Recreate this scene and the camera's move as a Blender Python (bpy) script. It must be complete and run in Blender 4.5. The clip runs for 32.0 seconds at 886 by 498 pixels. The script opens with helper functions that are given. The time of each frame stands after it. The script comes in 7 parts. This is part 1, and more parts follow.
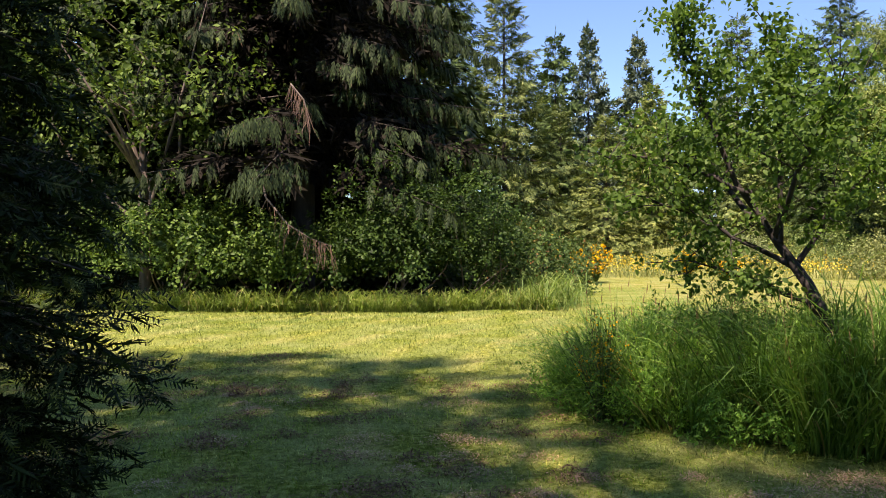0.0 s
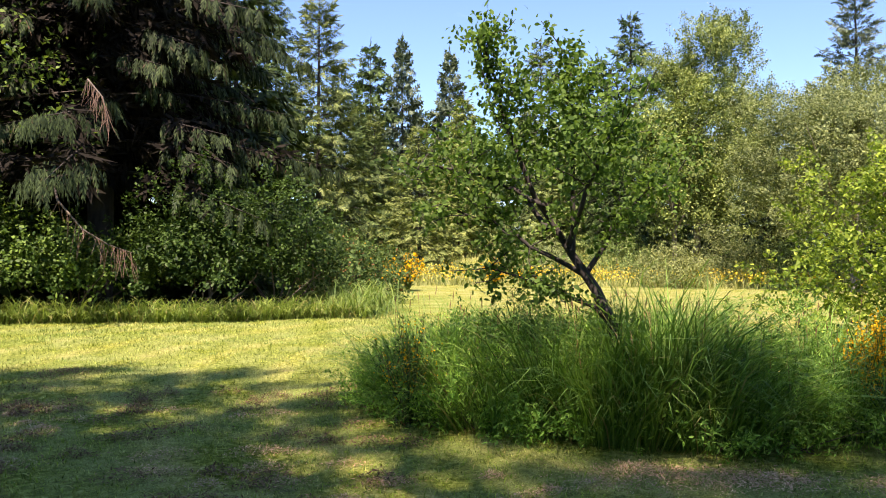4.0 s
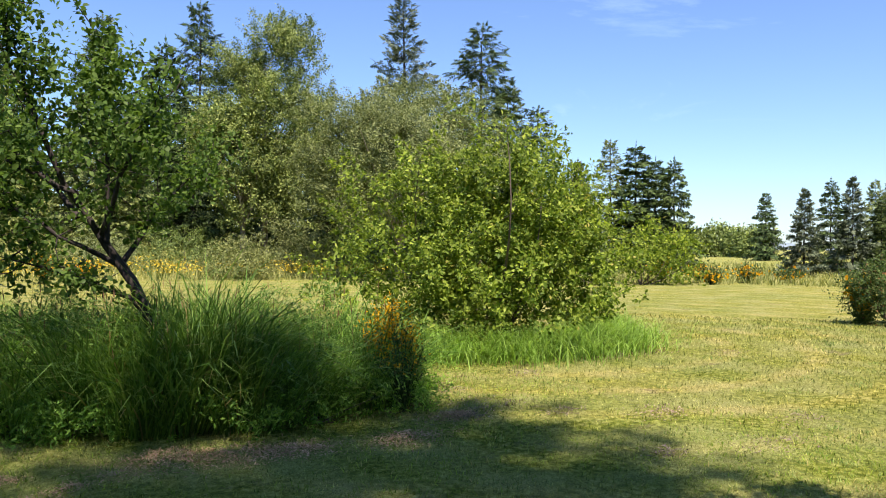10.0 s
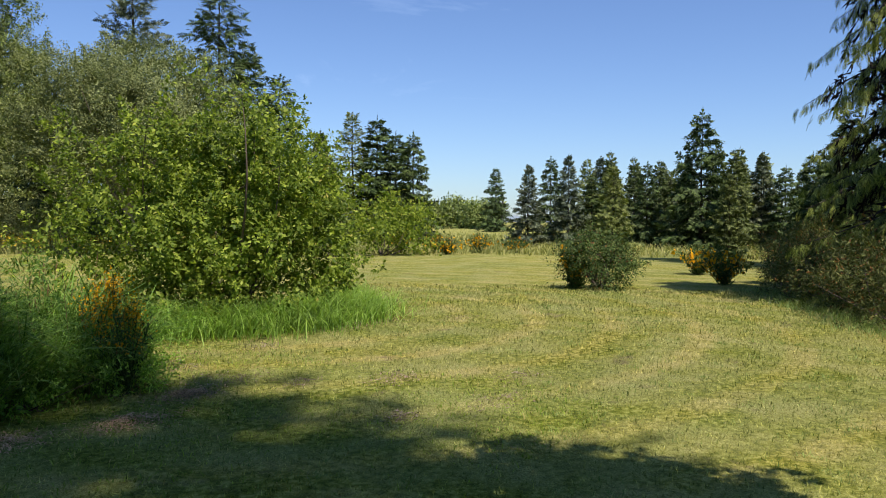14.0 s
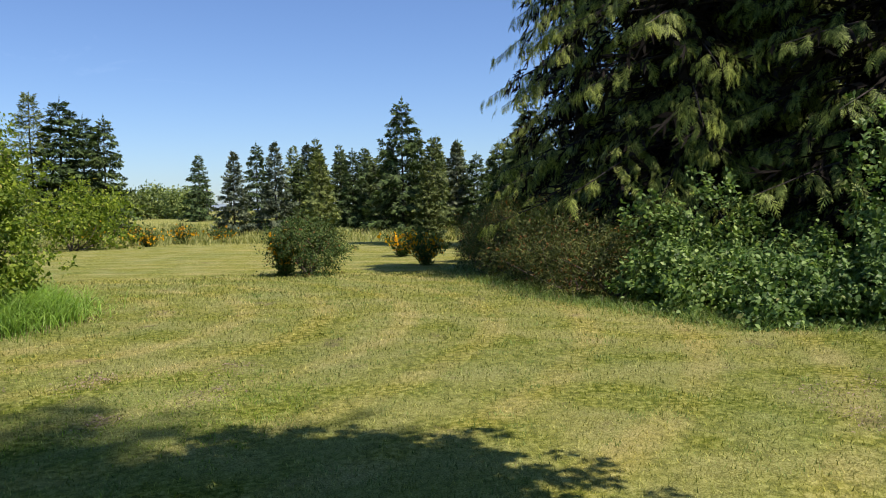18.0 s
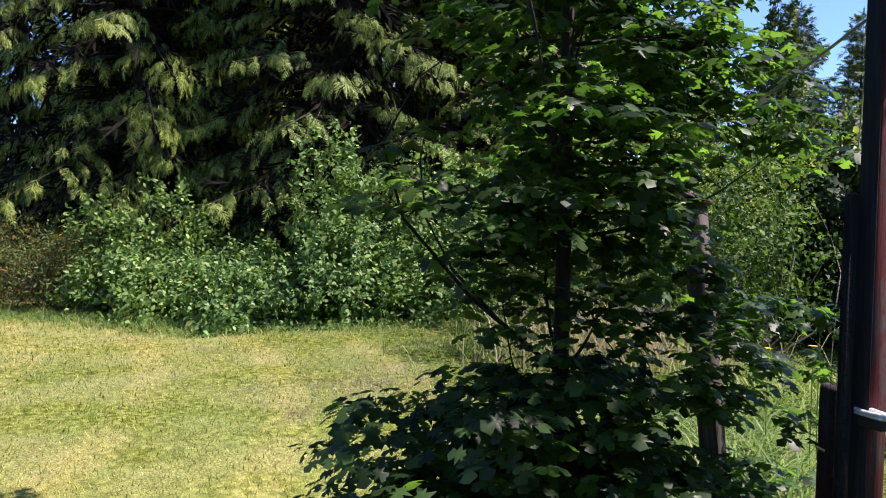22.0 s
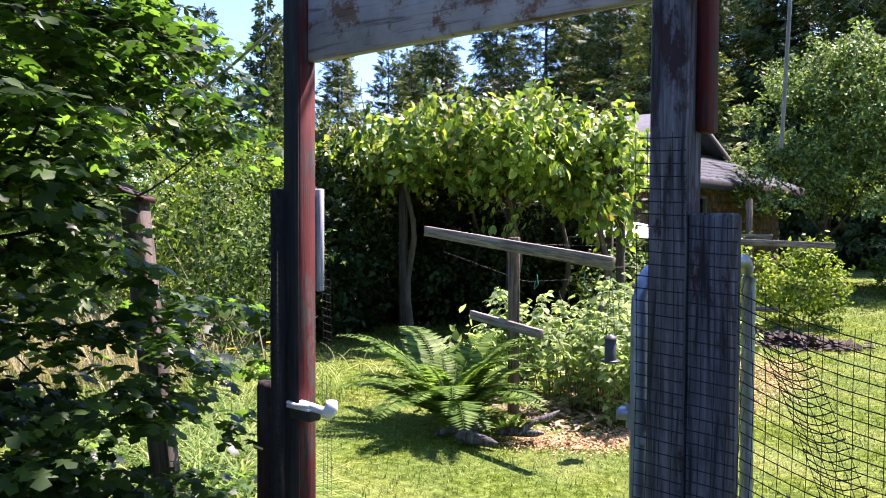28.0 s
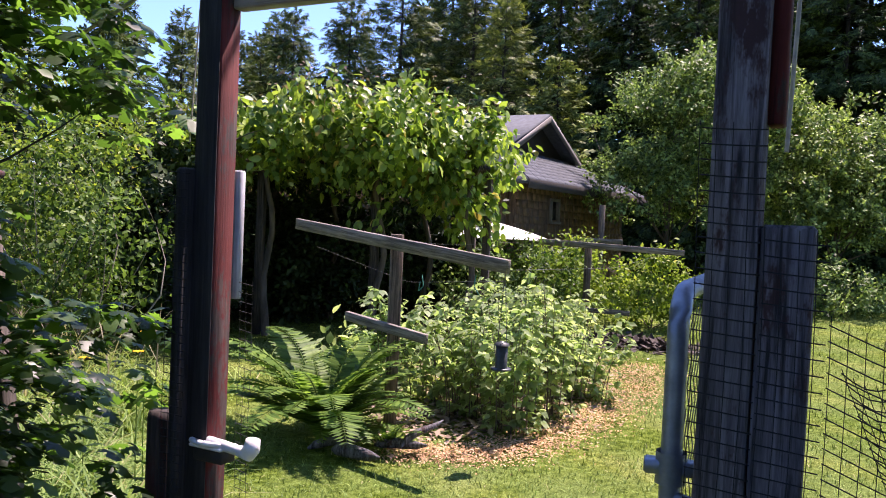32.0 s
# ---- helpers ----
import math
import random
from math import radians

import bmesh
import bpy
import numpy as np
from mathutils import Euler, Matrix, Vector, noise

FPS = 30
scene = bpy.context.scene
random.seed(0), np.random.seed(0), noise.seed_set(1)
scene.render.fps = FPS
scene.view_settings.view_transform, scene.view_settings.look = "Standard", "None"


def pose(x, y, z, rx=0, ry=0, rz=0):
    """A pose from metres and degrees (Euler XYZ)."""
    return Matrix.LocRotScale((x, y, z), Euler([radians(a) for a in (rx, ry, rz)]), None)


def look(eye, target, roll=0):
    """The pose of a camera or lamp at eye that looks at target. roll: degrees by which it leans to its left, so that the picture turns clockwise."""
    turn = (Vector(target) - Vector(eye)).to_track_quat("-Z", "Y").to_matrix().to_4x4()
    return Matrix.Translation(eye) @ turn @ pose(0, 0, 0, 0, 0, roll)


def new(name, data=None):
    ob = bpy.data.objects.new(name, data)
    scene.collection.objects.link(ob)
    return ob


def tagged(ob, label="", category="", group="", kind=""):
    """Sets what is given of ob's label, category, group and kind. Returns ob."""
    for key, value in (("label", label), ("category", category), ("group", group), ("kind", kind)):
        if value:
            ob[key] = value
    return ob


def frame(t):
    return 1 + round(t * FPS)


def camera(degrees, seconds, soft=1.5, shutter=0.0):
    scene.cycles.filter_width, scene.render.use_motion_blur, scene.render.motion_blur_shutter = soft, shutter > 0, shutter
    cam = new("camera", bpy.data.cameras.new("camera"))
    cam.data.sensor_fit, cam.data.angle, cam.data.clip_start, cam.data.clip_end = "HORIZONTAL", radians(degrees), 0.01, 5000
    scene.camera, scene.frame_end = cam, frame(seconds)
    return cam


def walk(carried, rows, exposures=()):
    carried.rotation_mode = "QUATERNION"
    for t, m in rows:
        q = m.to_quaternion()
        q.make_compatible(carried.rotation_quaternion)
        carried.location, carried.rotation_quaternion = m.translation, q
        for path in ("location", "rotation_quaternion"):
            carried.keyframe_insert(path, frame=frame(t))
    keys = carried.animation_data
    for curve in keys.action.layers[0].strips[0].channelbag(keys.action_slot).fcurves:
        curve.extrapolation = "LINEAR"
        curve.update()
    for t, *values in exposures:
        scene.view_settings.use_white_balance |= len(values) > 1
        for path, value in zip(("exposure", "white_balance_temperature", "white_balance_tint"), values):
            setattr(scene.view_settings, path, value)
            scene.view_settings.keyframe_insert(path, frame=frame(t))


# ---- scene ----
cam = camera(57.74, 32.0, soft=1.0)
PATH = [
    (0, (-0.000, 0.000, 1.608), (-0.001, 10.000, 1.538), -0.21),
    (0.5, (0.015, 0.010, 1.615), (0.083, 10.009, 1.534), 0.01),
    (1, (0.011, 0.003, 1.617), (0.139, 10.002, 1.579), 0.42),
    (1.5, (0.009, -0.001, 1.615), (0.210, 9.997, 1.544), 0.08),
    (2, (0.030, 0.010, 1.617), (0.499, 9.999, 1.547), 0.13),
    (2.5, (0.053, 0.014, 1.620), (0.958, 9.973, 1.593), -0.12),
    (3, (0.052, 0.023, 1.622), (1.472, 9.922, 1.616), 0.14),
    (3.5, (0.051, 0.009, 1.612), (1.949, 9.828, 1.621), 0.26),
    (5.5, (-0.013, -0.265, 1.592), (3.472, 9.108, 1.674), 0.18),
    (6, (0.025, -0.270, 1.595), (4.156, 8.837, 1.635), 0.27),
    (6.5, (0.103, -0.317, 1.597), (4.810, 8.505, 1.713), 0.04),
    (7, (0.126, -0.350, 1.594), (5.109, 8.319, 1.780), 0.07),
    (7.5, (0.142, -0.356, 1.593), (5.511, 8.080, 1.730), -0.09),
    (8, (0.146, -0.362, 1.593), (5.877, 7.832, 1.701), 0.47),
    (8.5, (0.164, -0.381, 1.589), (6.226, 7.573, 1.633), 0.76),
    (9, (0.185, -0.386, 1.585), (6.595, 7.289, 1.575), 0.57),
    (9.5, (0.201, -0.402, 1.583), (6.886, 7.035, 1.578), 0.79),
    (10, (0.211, -0.409, 1.580), (7.007, 6.927, 1.556), 0.36),
    (10.5, (0.218, -0.414, 1.579), (7.172, 6.772, 1.539), 0.20),
    (11, (0.231, -0.426, 1.580), (7.345, 6.601, 1.466), -0.08),
    (11.5, (0.241, -0.444, 1.579), (7.584, 6.342, 1.472), -0.11),
    (12, (0.257, -0.457, 1.578), (7.715, 6.205, 1.491), -0.21),
    (12.5, (0.296, -0.477, 1.567), (7.983, 5.919, 1.460), -0.20),
    (13, (0.303, -0.472, 1.567), (8.294, 5.538, 1.440), 1.03),
    (13.5, (0.303, -0.444, 1.565), (8.763, 4.881, 1.313), 0.24),
    (14, (0.316, -0.421, 1.568), (9.051, 4.435, 1.217), 0.50),
    (14.5, (0.307, -0.424, 1.576), (9.277, 3.979, 1.184), 1.03),
    (16.5, (0.277, -0.442, 1.579), (9.803, 2.564, 1.103), -0.76),
    (17, (0.266, -0.449, 1.577), (9.927, 2.091, 1.123), -0.79),
    (17.5, (0.244, -0.445, 1.568), (10.003, 1.684, 1.102), -0.34),
    (18, (0.251, -0.470, 1.568), (10.126, 1.021, 1.041), -0.88),
    (18.5, (0.269, -0.552, 1.565), (10.240, -0.011, 1.036), -1.24),
    (19, (0.263, -0.605, 1.572), (10.252, -0.860, 1.166), -0.77),
    (19.5, (0.227, -0.657, 1.583), (10.192, -1.366, 1.140), -0.33),
    (20, (0.270, -0.639, 1.581), (10.055, -2.653, 1.156), -0.62),
    (20.5, (0.282, -0.647, 1.573), (9.799, -3.668, 1.037), 0.51),
    (21, (0.278, -0.657, 1.576), (9.621, -4.182, 1.054), 1.07),
    (21.5, (0.258, -0.650, 1.578), (9.396, -4.683, 1.093), 1.24),
    (22, (0.231, -0.634, 1.579), (9.020, -5.384, 1.154), 1.06),
    (22.5, (0.206, -0.641, 1.581), (8.772, -5.767, 1.004), 0.48),
    (23, (0.154, -0.697, 1.590), (8.392, -6.338, 1.029), 1.35),
    (23.5, (0.133, -0.718, 1.592), (8.011, -6.852, 1.037), 1.06),
    (24, (0.116, -0.744, 1.593), (7.707, -7.227, 1.009), 0.57),
    (24.5, (0.099, -0.763, 1.590), (7.516, -7.446, 1.024), 0.24),
    (25, (0.060, -0.780, 1.586), (7.186, -7.776, 1.063), 0.97),
    (25.5, (0.058, -0.774, 1.581), (6.569, -8.341, 0.982), 1.42),
    (26, (0.097, -0.736, 1.575), (5.651, -9.026, 0.922), 1.22),
    (26.5, (0.087, -0.695, 1.584), (5.336, -9.193, 1.108), 1.65),
    (28.5, (0.341, -1.014, 1.551), (4.448, -10.124, 1.176), -0.02),
    (29, (0.485, -1.029, 1.547), (4.024, -10.371, 1.102), 0.50),
    (29.5, (0.521, -1.127, 1.545), (3.958, -10.511, 1.179), 0.65),
    (30, (0.590, -1.216, 1.548), (3.660, -10.718, 1.014), 1.37),
    (30.5, (0.670, -1.243, 1.548), (3.547, -10.813, 1.170), 1.59),
    (31, (0.671, -1.236, 1.552), (3.440, -10.838, 1.192), 1.72),
    (31.5, (0.677, -1.232, 1.553), (3.449, -10.837, 1.288), 1.79),
    (32, (0.676, -1.224, 1.563), (3.433, -10.831, 1.237), 2.58),
]
EXPO = [(0, 1.3), (3, 1.5), (6, 1.75), (7, 1.65), (9, 1.28), (11, 0.93), (13, 0.64), (17, 0.4), (19, 0.66), (21, 1.0), (23, 1.45), (25, 1.87), (26, 2.04), (28.8, 2.08), (30, 1.75), (31, 1.65), (32, 1.6)]


def TINT(t):
    """White balance: warmer in the shade of the first seconds, cooler by the maple."""
    times = (0, 7, 11, 19, 22, 26, 29, 32)
    return tuple(float(np.interp(t, times, row)) for row in ((7500, 7500, 6900, 6700, 6300, 6400, 6700, 6750), (31, 32, 26, 26, 31, 38, 39, 40)))


walk(cam, [(t, look(eye, target, roll)) for t, eye, target, roll in PATH], [(t, stops, *TINT(t)) for t, stops in EXPO])

# ---- world and sun ----
SUN = Vector((-0.45, -0.89, 1.82)).normalized()
world = bpy.data.worlds.new("sky")
scene.world = world
world.use_nodes = True
wn, wl = world.node_tree.nodes, world.node_tree.links
wn.clear()
w_out, w_bg = wn.new("ShaderNodeOutputWorld"), wn.new("ShaderNodeBackground")
w_sky = wn.new("ShaderNodeTexSky")
w_sky.sky_type, w_sky.sun_disc = "NISHITA", False
w_sky.sun_elevation, w_sky.sun_rotation = math.asin(SUN.z), radians(206.8)
w_sky.altitude = 0
w_sky.air_density, w_sky.dust_density, w_sky.ozone_density = 1.0, 0.35, 3.0
w_co, w_map, w_noise = wn.new("ShaderNodeTexCoord"), wn.new("ShaderNodeMapping"), wn.new("ShaderNodeTexNoise")
w_ramp, w_mix = wn.new("ShaderNodeValToRGB"), wn.new("ShaderNodeMix")
w_map.inputs["Scale"].default_value = (1.6, 2.2, 6.0)
w_map.inputs["Rotation"].default_value = (0.25, 0.1, 0.6)
w_noise.inputs["Scale"].default_value, w_noise.inputs["Detail"].default_value = 1.7, 7
w_noise.inputs["Roughness"].default_value, w_noise.inputs["Distortion"].default_value = 0.62, 0.9
w_ramp.color_ramp.elements[0].position, w_ramp.color_ramp.elements[1].position = 0.6, 0.95
w_ramp.color_ramp.elements[0].color, w_ramp.color_ramp.elements[1].color = (0, 0, 0, 1), (0.35, 0.35, 0.35, 1)
w_mix.data_type = "RGBA"
w_mix.inputs["B"].default_value = (9.0, 9.6, 10.4, 1)
wl.new(w_co.outputs["Generated"], w_map.inputs["Vector"])
wl.new(w_map.outputs["Vector"], w_noise.inputs["Vector"])
wl.new(w_noise.outputs["Fac"], w_ramp.inputs["Fac"])
wl.new(w_ramp.outputs["Color"], w_mix.inputs["Factor"])
wl.new(w_sky.outputs["Color"], w_mix.inputs["A"])
w_tint = wn.new("ShaderNodeMix")
w_tint.data_type, w_tint.blend_type = "RGBA", "MULTIPLY"
w_tint.inputs["Factor"].default_value = 1.0
w_tint.inputs["B"].default_value = (0.73, 1.0, 1.22, 1)
wl.new(w_mix.outputs["Result"], w_tint.inputs["A"])
wl.new(w_tint.outputs["Result"], w_bg.inputs["Color"])
wl.new(w_bg.outputs["Background"], w_out.inputs["Surface"])
w_bg.inputs["Strength"].default_value = 0.084
lamp = bpy.data.lights.new("sun", "SUN")
lamp.energy, lamp.angle, lamp.color = 4.5, radians(0.53), (1.0, 0.945, 0.845)
sun_ob = new("sun", lamp)
sun_ob.matrix_world = look(SUN * 60, (0, 0, 0))

# ---- materials ----
def material(name):
    m = bpy.data.materials.new(name)
    m.use_nodes = True
    nt = m.node_tree
    b = nt.nodes["Principled BSDF"]
    return m, nt, b


def ramp(nt, fac, stops):
    r = nt.nodes.new("ShaderNodeValToRGB")
    e = r.color_ramp.elements
    while len(e) < len(stops):
        e.new(0.5)
    for k, (p, c) in enumerate(stops):
        e[k].position, e[k].color = p, (*c, 1) if len(c) == 3 else c
    nt.links.new(fac, r.inputs["Fac"])
    return r.outputs["Color"]


def noise_of(nt, vec, scale, detail=4, rough=0.55, stretch=None, distort=0.0):
    n = nt.nodes.new("ShaderNodeTexNoise")
    n.inputs["Scale"].default_value, n.inputs["Detail"].default_value = scale, detail
    n.inputs["Roughness"].default_value, n.inputs["Distortion"].default_value = rough, distort
    if stretch:
        mp = nt.nodes.new("ShaderNodeMapping")
        mp.inputs["Scale"].default_value = stretch
        nt.links.new(vec, mp.inputs["Vector"])
        vec = mp.outputs["Vector"]
    nt.links.new(vec, n.inputs["Vector"])
    return n.outputs["Fac"]


def mix_rgb(nt, fac, a, b, blend="MIX"):
    m = nt.nodes.new("ShaderNodeMix")
    m.data_type, m.blend_type = "RGBA", blend
    for sock, v in (("Factor", fac), ("A", a), ("B", b)):
        if isinstance(v, bpy.types.NodeSocket):
            nt.links.new(v, m.inputs[sock])
        else:
            m.inputs[sock].default_value = v if isinstance(v, float) else (*v, 1)
    return m.outputs["Result"]


def bump_of(nt, b, height, strength, distance):
    bp = nt.nodes.new("ShaderNodeBump")
    bp.inputs["Strength"].default_value, bp.inputs["Distance"].default_value = strength, distance
    nt.links.new(height, bp.inputs["Height"])
    nt.links.new(bp.outputs["Normal"], b.inputs["Normal"])


def leaf_material(name, dark, light, through_=0.35, rough=0.5, patch=1.2, spec=0.2, warm=None, warm_at=0.9, gloss=False, shine=(1.45, 1.5, 0.85), sheen=(0.46, 0.34)):
    """Leaves: each one its own shade between two greens, patches of tone over the crown, light passing through."""
    m, nt, b = material(name)
    geo, info = nt.nodes.new("ShaderNodeNewGeometry"), nt.nodes.new("ShaderNodeObjectInfo")
    tc = nt.nodes.new("ShaderNodeTexCoord")
    mid = tuple(0.62 * p + 0.38 * q for p, q in zip(dark, light))
    stops = [(0.0, dark), (0.55, mid), (0.9, light)]
    if warm:
        stops = [(0.0, dark), (0.55, mid), (warm_at, light), (min(1.0, warm_at + 0.02), warm)]
    col = ramp(nt, geo.outputs["Random Per Island"], stops)
    tone = ramp(nt, noise_of(nt, tc.outputs["Object"], patch, 3), [(0.25, (0.62, 0.65, 0.62)), (0.75, (1.22, 1.18, 1.08))])
    col = mix_rgb(nt, 1.0, col, tone, "MULTIPLY")
    own = ramp(nt, info.outputs["Random"], [(0.0, (0.90, 0.94, 0.95)), (1.0, (1.14, 1.08, 0.98))])
    col = mix_rgb(nt, 1.0, col, own, "MULTIPLY")
    nt.links.new(col, b.inputs["Base Color"])
    b.inputs["Roughness"].default_value = sheen[0] if gloss else max(0.5, rough)
    b.inputs["Specular IOR Level"].default_value = sheen[1] if gloss else min(spec, 0.14)
    tr, mx = nt.nodes.new("ShaderNodeBsdfTranslucent"), nt.nodes.new("ShaderNodeMixShader")
    nt.links.new(mix_rgb(nt, 1.0, col, shine, "MULTIPLY"), tr.inputs["Color"])
    mx.inputs["Fac"].default_value = through_
    out = nt.nodes["Material Output"]
    nt.links.new(b.outputs["BSDF"], mx.inputs[1])
    nt.links.new(tr.outputs["BSDF"], mx.inputs[2])
    nt.links.new(mx.outputs["Shader"], out.inputs["Surface"])
    return m


def bark_material(name, dark, light, scale=9.0):
    m, nt, b = material(name)
    tc = nt.nodes.new("ShaderNodeTexCoord")
    n1 = noise_of(nt, tc.outputs["Object"], scale, 6, 0.65, (1, 1, 0.22))
    n2 = noise_of(nt, tc.outputs["Object"], scale * 0.2, 3)
    col = ramp(nt, n1, [(0.3, dark), (0.7, light)])
    col = mix_rgb(nt, 1.0, col, ramp(nt, n2, [(0.3, (0.7, 0.75, 0.7)), (0.7, (1.2, 1.15, 1.1))]), "MULTIPLY")
    nt.links.new(col, b.inputs["Base Color"])
    b.inputs["Roughness"].default_value = 0.9
    bump_of(nt, b, n1, 0.8, 0.02)
    return m


def wood_material(name, dark, light, stain=None, stain_at=0.6, rough=0.85, along=2):
    """Weathered timber: grain along one axis, cracks, and where there is old paint, flakes of it."""
    m, nt, b = material(name)
    tc, info = nt.nodes.new("ShaderNodeTexCoord"), nt.nodes.new("ShaderNodeObjectInfo")
    st = [1.0, 1.0, 1.0]
    st[along] = 0.05
    add = nt.nodes.new("ShaderNodeVectorMath")
    add.operation = "ADD"
    nt.links.new(tc.outputs["Object"], add.inputs[0])
    nt.links.new(info.outputs["Random"], add.inputs[1])
    vec = add.outputs["Vector"]
    grain = noise_of(nt, vec, 60, 5, 0.7, st, 0.4)
    broad = noise_of(nt, vec, 5, 4, 0.6)
    col = ramp(nt, grain, [(0.36, dark), (0.5, tuple(0.45 * p + 0.55 * q for p, q in zip(dark, light))), (0.64, tuple(1.15 * c for c in light))])
    col = mix_rgb(nt, 1.0, col, ramp(nt, broad, [(0.25, (0.6, 0.6, 0.62)), (0.7, (1.15, 1.12, 1.08))]), "MULTIPLY")
    if stain:
        flake = noise_of(nt, vec, 9, 6, 0.75, [1, 1, 1] if along != 2 else [1, 1, 0.35])
        col = mix_rgb(nt, ramp(nt, flake, [(stain_at - 0.05, (0, 0, 0)), (stain_at + 0.02, (1, 1, 1))]), mix_rgb(nt, 1.0, mix_rgb(nt, 1.0, stain, ramp(nt, broad, [(0.3, (0.62, 0.6, 0.6)), (0.65, (1.1, 1.1, 1.1))]), "MULTIPLY"), ramp(nt, grain, [(0.34, (0.45, 0.4, 0.4)), (0.46, (1, 1, 1))]), "MULTIPLY"), col)
    nt.links.new(col, b.inputs["Base Color"])
    b.inputs["Roughness"].default_value = rough
    bump_of(nt, b, grain, 0.5, 0.004)
    return m


def plain_material(name, colour, rough=0.5, metal=0.0, grain=30.0, vary=0.25):
    m, nt, b = material(name)
    tc = nt.nodes.new("ShaderNodeTexCoord")
    n = noise_of(nt, tc.outputs["Object"], grain, 5, 0.6)
    lo, hi = tuple(c * (1 - vary) for c in colour), tuple(min(1, c * (1 + vary)) for c in colour)
    nt.links.new(ramp(nt, n, [(0.3, lo), (0.7, hi)]), b.inputs["Base Color"])
    b.inputs["Roughness"].default_value, b.inputs["Metallic"].default_value = rough, metal
    bump_of(nt, b, n, 0.2, 0.002)
    return m


def lawn_colour(nt):
    """Mown grass: green and straw patches, swaths of the mower, brown thatch."""
    geo = nt.nodes.new("ShaderNodeNewGeometry")
    pos = geo.outputs["Position"]
    n_big = noise_of(nt, pos, 0.28, 4, 0.6)
    n_mid = noise_of(nt, pos, 1.1, 5, 0.65, (1.0, 0.8, 1), 0.3)
    n_fine = noise_of(nt, pos, 14, 4, 0.7)
    n_tiny = noise_of(nt, pos, 70, 3, 0.7)
    green = ramp(nt, n_fine, [(0.40, (0.10, 0.12, 0.015)), (0.52, (0.265, 0.262, 0.048)), (0.64, (0.46, 0.43, 0.15))])
    straw = ramp(nt, n_tiny, [(0.38, (0.20, 0.18, 0.065)), (0.62, (0.56, 0.51, 0.25))])
    col = mix_rgb(nt, ramp(nt, n_mid, [(0.38, (0.08, 0.08, 0.08)), (0.64, (0.8, 0.8, 0.8))]), green, straw)
    thatch = ramp(nt, n_tiny, [(0.2, (0.10, 0.07, 0.045)), (0.8, (0.28, 0.21, 0.15))])
    n_th = noise_of(nt, pos, 0.9, 7, 0.72, (1, 1.6, 1))
    col = mix_rgb(nt, ramp(nt, n_th, [(0.60, (0, 0, 0)), (0.70, (0.8, 0.8, 0.8))]), col, thatch)
    tone = ramp(nt, n_big, [(0.3, (0.78, 0.92, 0.92)), (0.7, (1.07, 1.08, 1.08))])
    col = mix_rgb(nt, 1.0, col, tone, "MULTIPLY")
    # greener, darker lawn inside the garden
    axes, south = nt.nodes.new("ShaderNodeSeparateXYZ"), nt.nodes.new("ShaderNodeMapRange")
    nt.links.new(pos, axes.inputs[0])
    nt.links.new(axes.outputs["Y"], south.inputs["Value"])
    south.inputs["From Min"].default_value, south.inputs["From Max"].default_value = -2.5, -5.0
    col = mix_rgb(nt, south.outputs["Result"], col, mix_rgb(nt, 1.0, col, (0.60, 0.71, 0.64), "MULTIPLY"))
    # green tint painted on the west lawn where tree shade falls; ragged edge
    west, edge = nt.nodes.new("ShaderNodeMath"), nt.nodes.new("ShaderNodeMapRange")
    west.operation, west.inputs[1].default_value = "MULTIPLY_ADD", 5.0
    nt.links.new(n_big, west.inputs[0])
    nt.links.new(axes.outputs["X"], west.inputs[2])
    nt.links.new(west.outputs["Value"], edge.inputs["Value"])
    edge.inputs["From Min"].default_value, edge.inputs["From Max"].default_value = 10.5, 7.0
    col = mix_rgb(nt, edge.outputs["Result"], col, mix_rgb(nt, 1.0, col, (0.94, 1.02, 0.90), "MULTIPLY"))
    # ring swaths round the hazel bush
    sub, length, wave = nt.nodes.new("ShaderNodeVectorMath"), nt.nodes.new("ShaderNodeVectorMath"), nt.nodes.new("ShaderNodeMath")
    sub.operation, length.operation, wave.operation = "SUBTRACT", "LENGTH", "SINE"
    sub.inputs[1].default_value = (10.2, 9.2, 0)
    nt.links.new(pos, sub.inputs[0])
    nt.links.new(sub.outputs["Vector"], length.inputs[0])
    warp = nt.nodes.new("ShaderNodeMath")
    warp.operation, warp.inputs[1].default_value = "MULTIPLY", 5.2
    nt.links.new(length.outputs["Value"], warp.inputs[0])
    nt.links.new(warp.outputs["Value"], wave.inputs[0])
    swath = ramp(nt, wave.outputs["Value"], [(0.35, (0.86, 0.93, 0.84)), (0.9, (1.08, 1.05, 1.03))])
    return mix_rgb(nt, 1.0, col, swath, "MULTIPLY"), n_fine, n_tiny, pos


def lawn_material():
    m, nt, b = material("mown_lawn")
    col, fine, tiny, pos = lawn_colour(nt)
    # ground sheet darkened against the blades for local contrast
    nt.links.new(mix_rgb(nt, 1.0, col, (0.90, 0.90, 0.82), "MULTIPLY"), b.inputs["Base Color"])
    b.inputs["Roughness"].default_value = 1.0
    b.inputs["Specular IOR Level"].default_value = 0.02
    bump_of(nt, b, mix_rgb(nt, 0.5, fine, tiny), 1.0, 0.05)
    return m


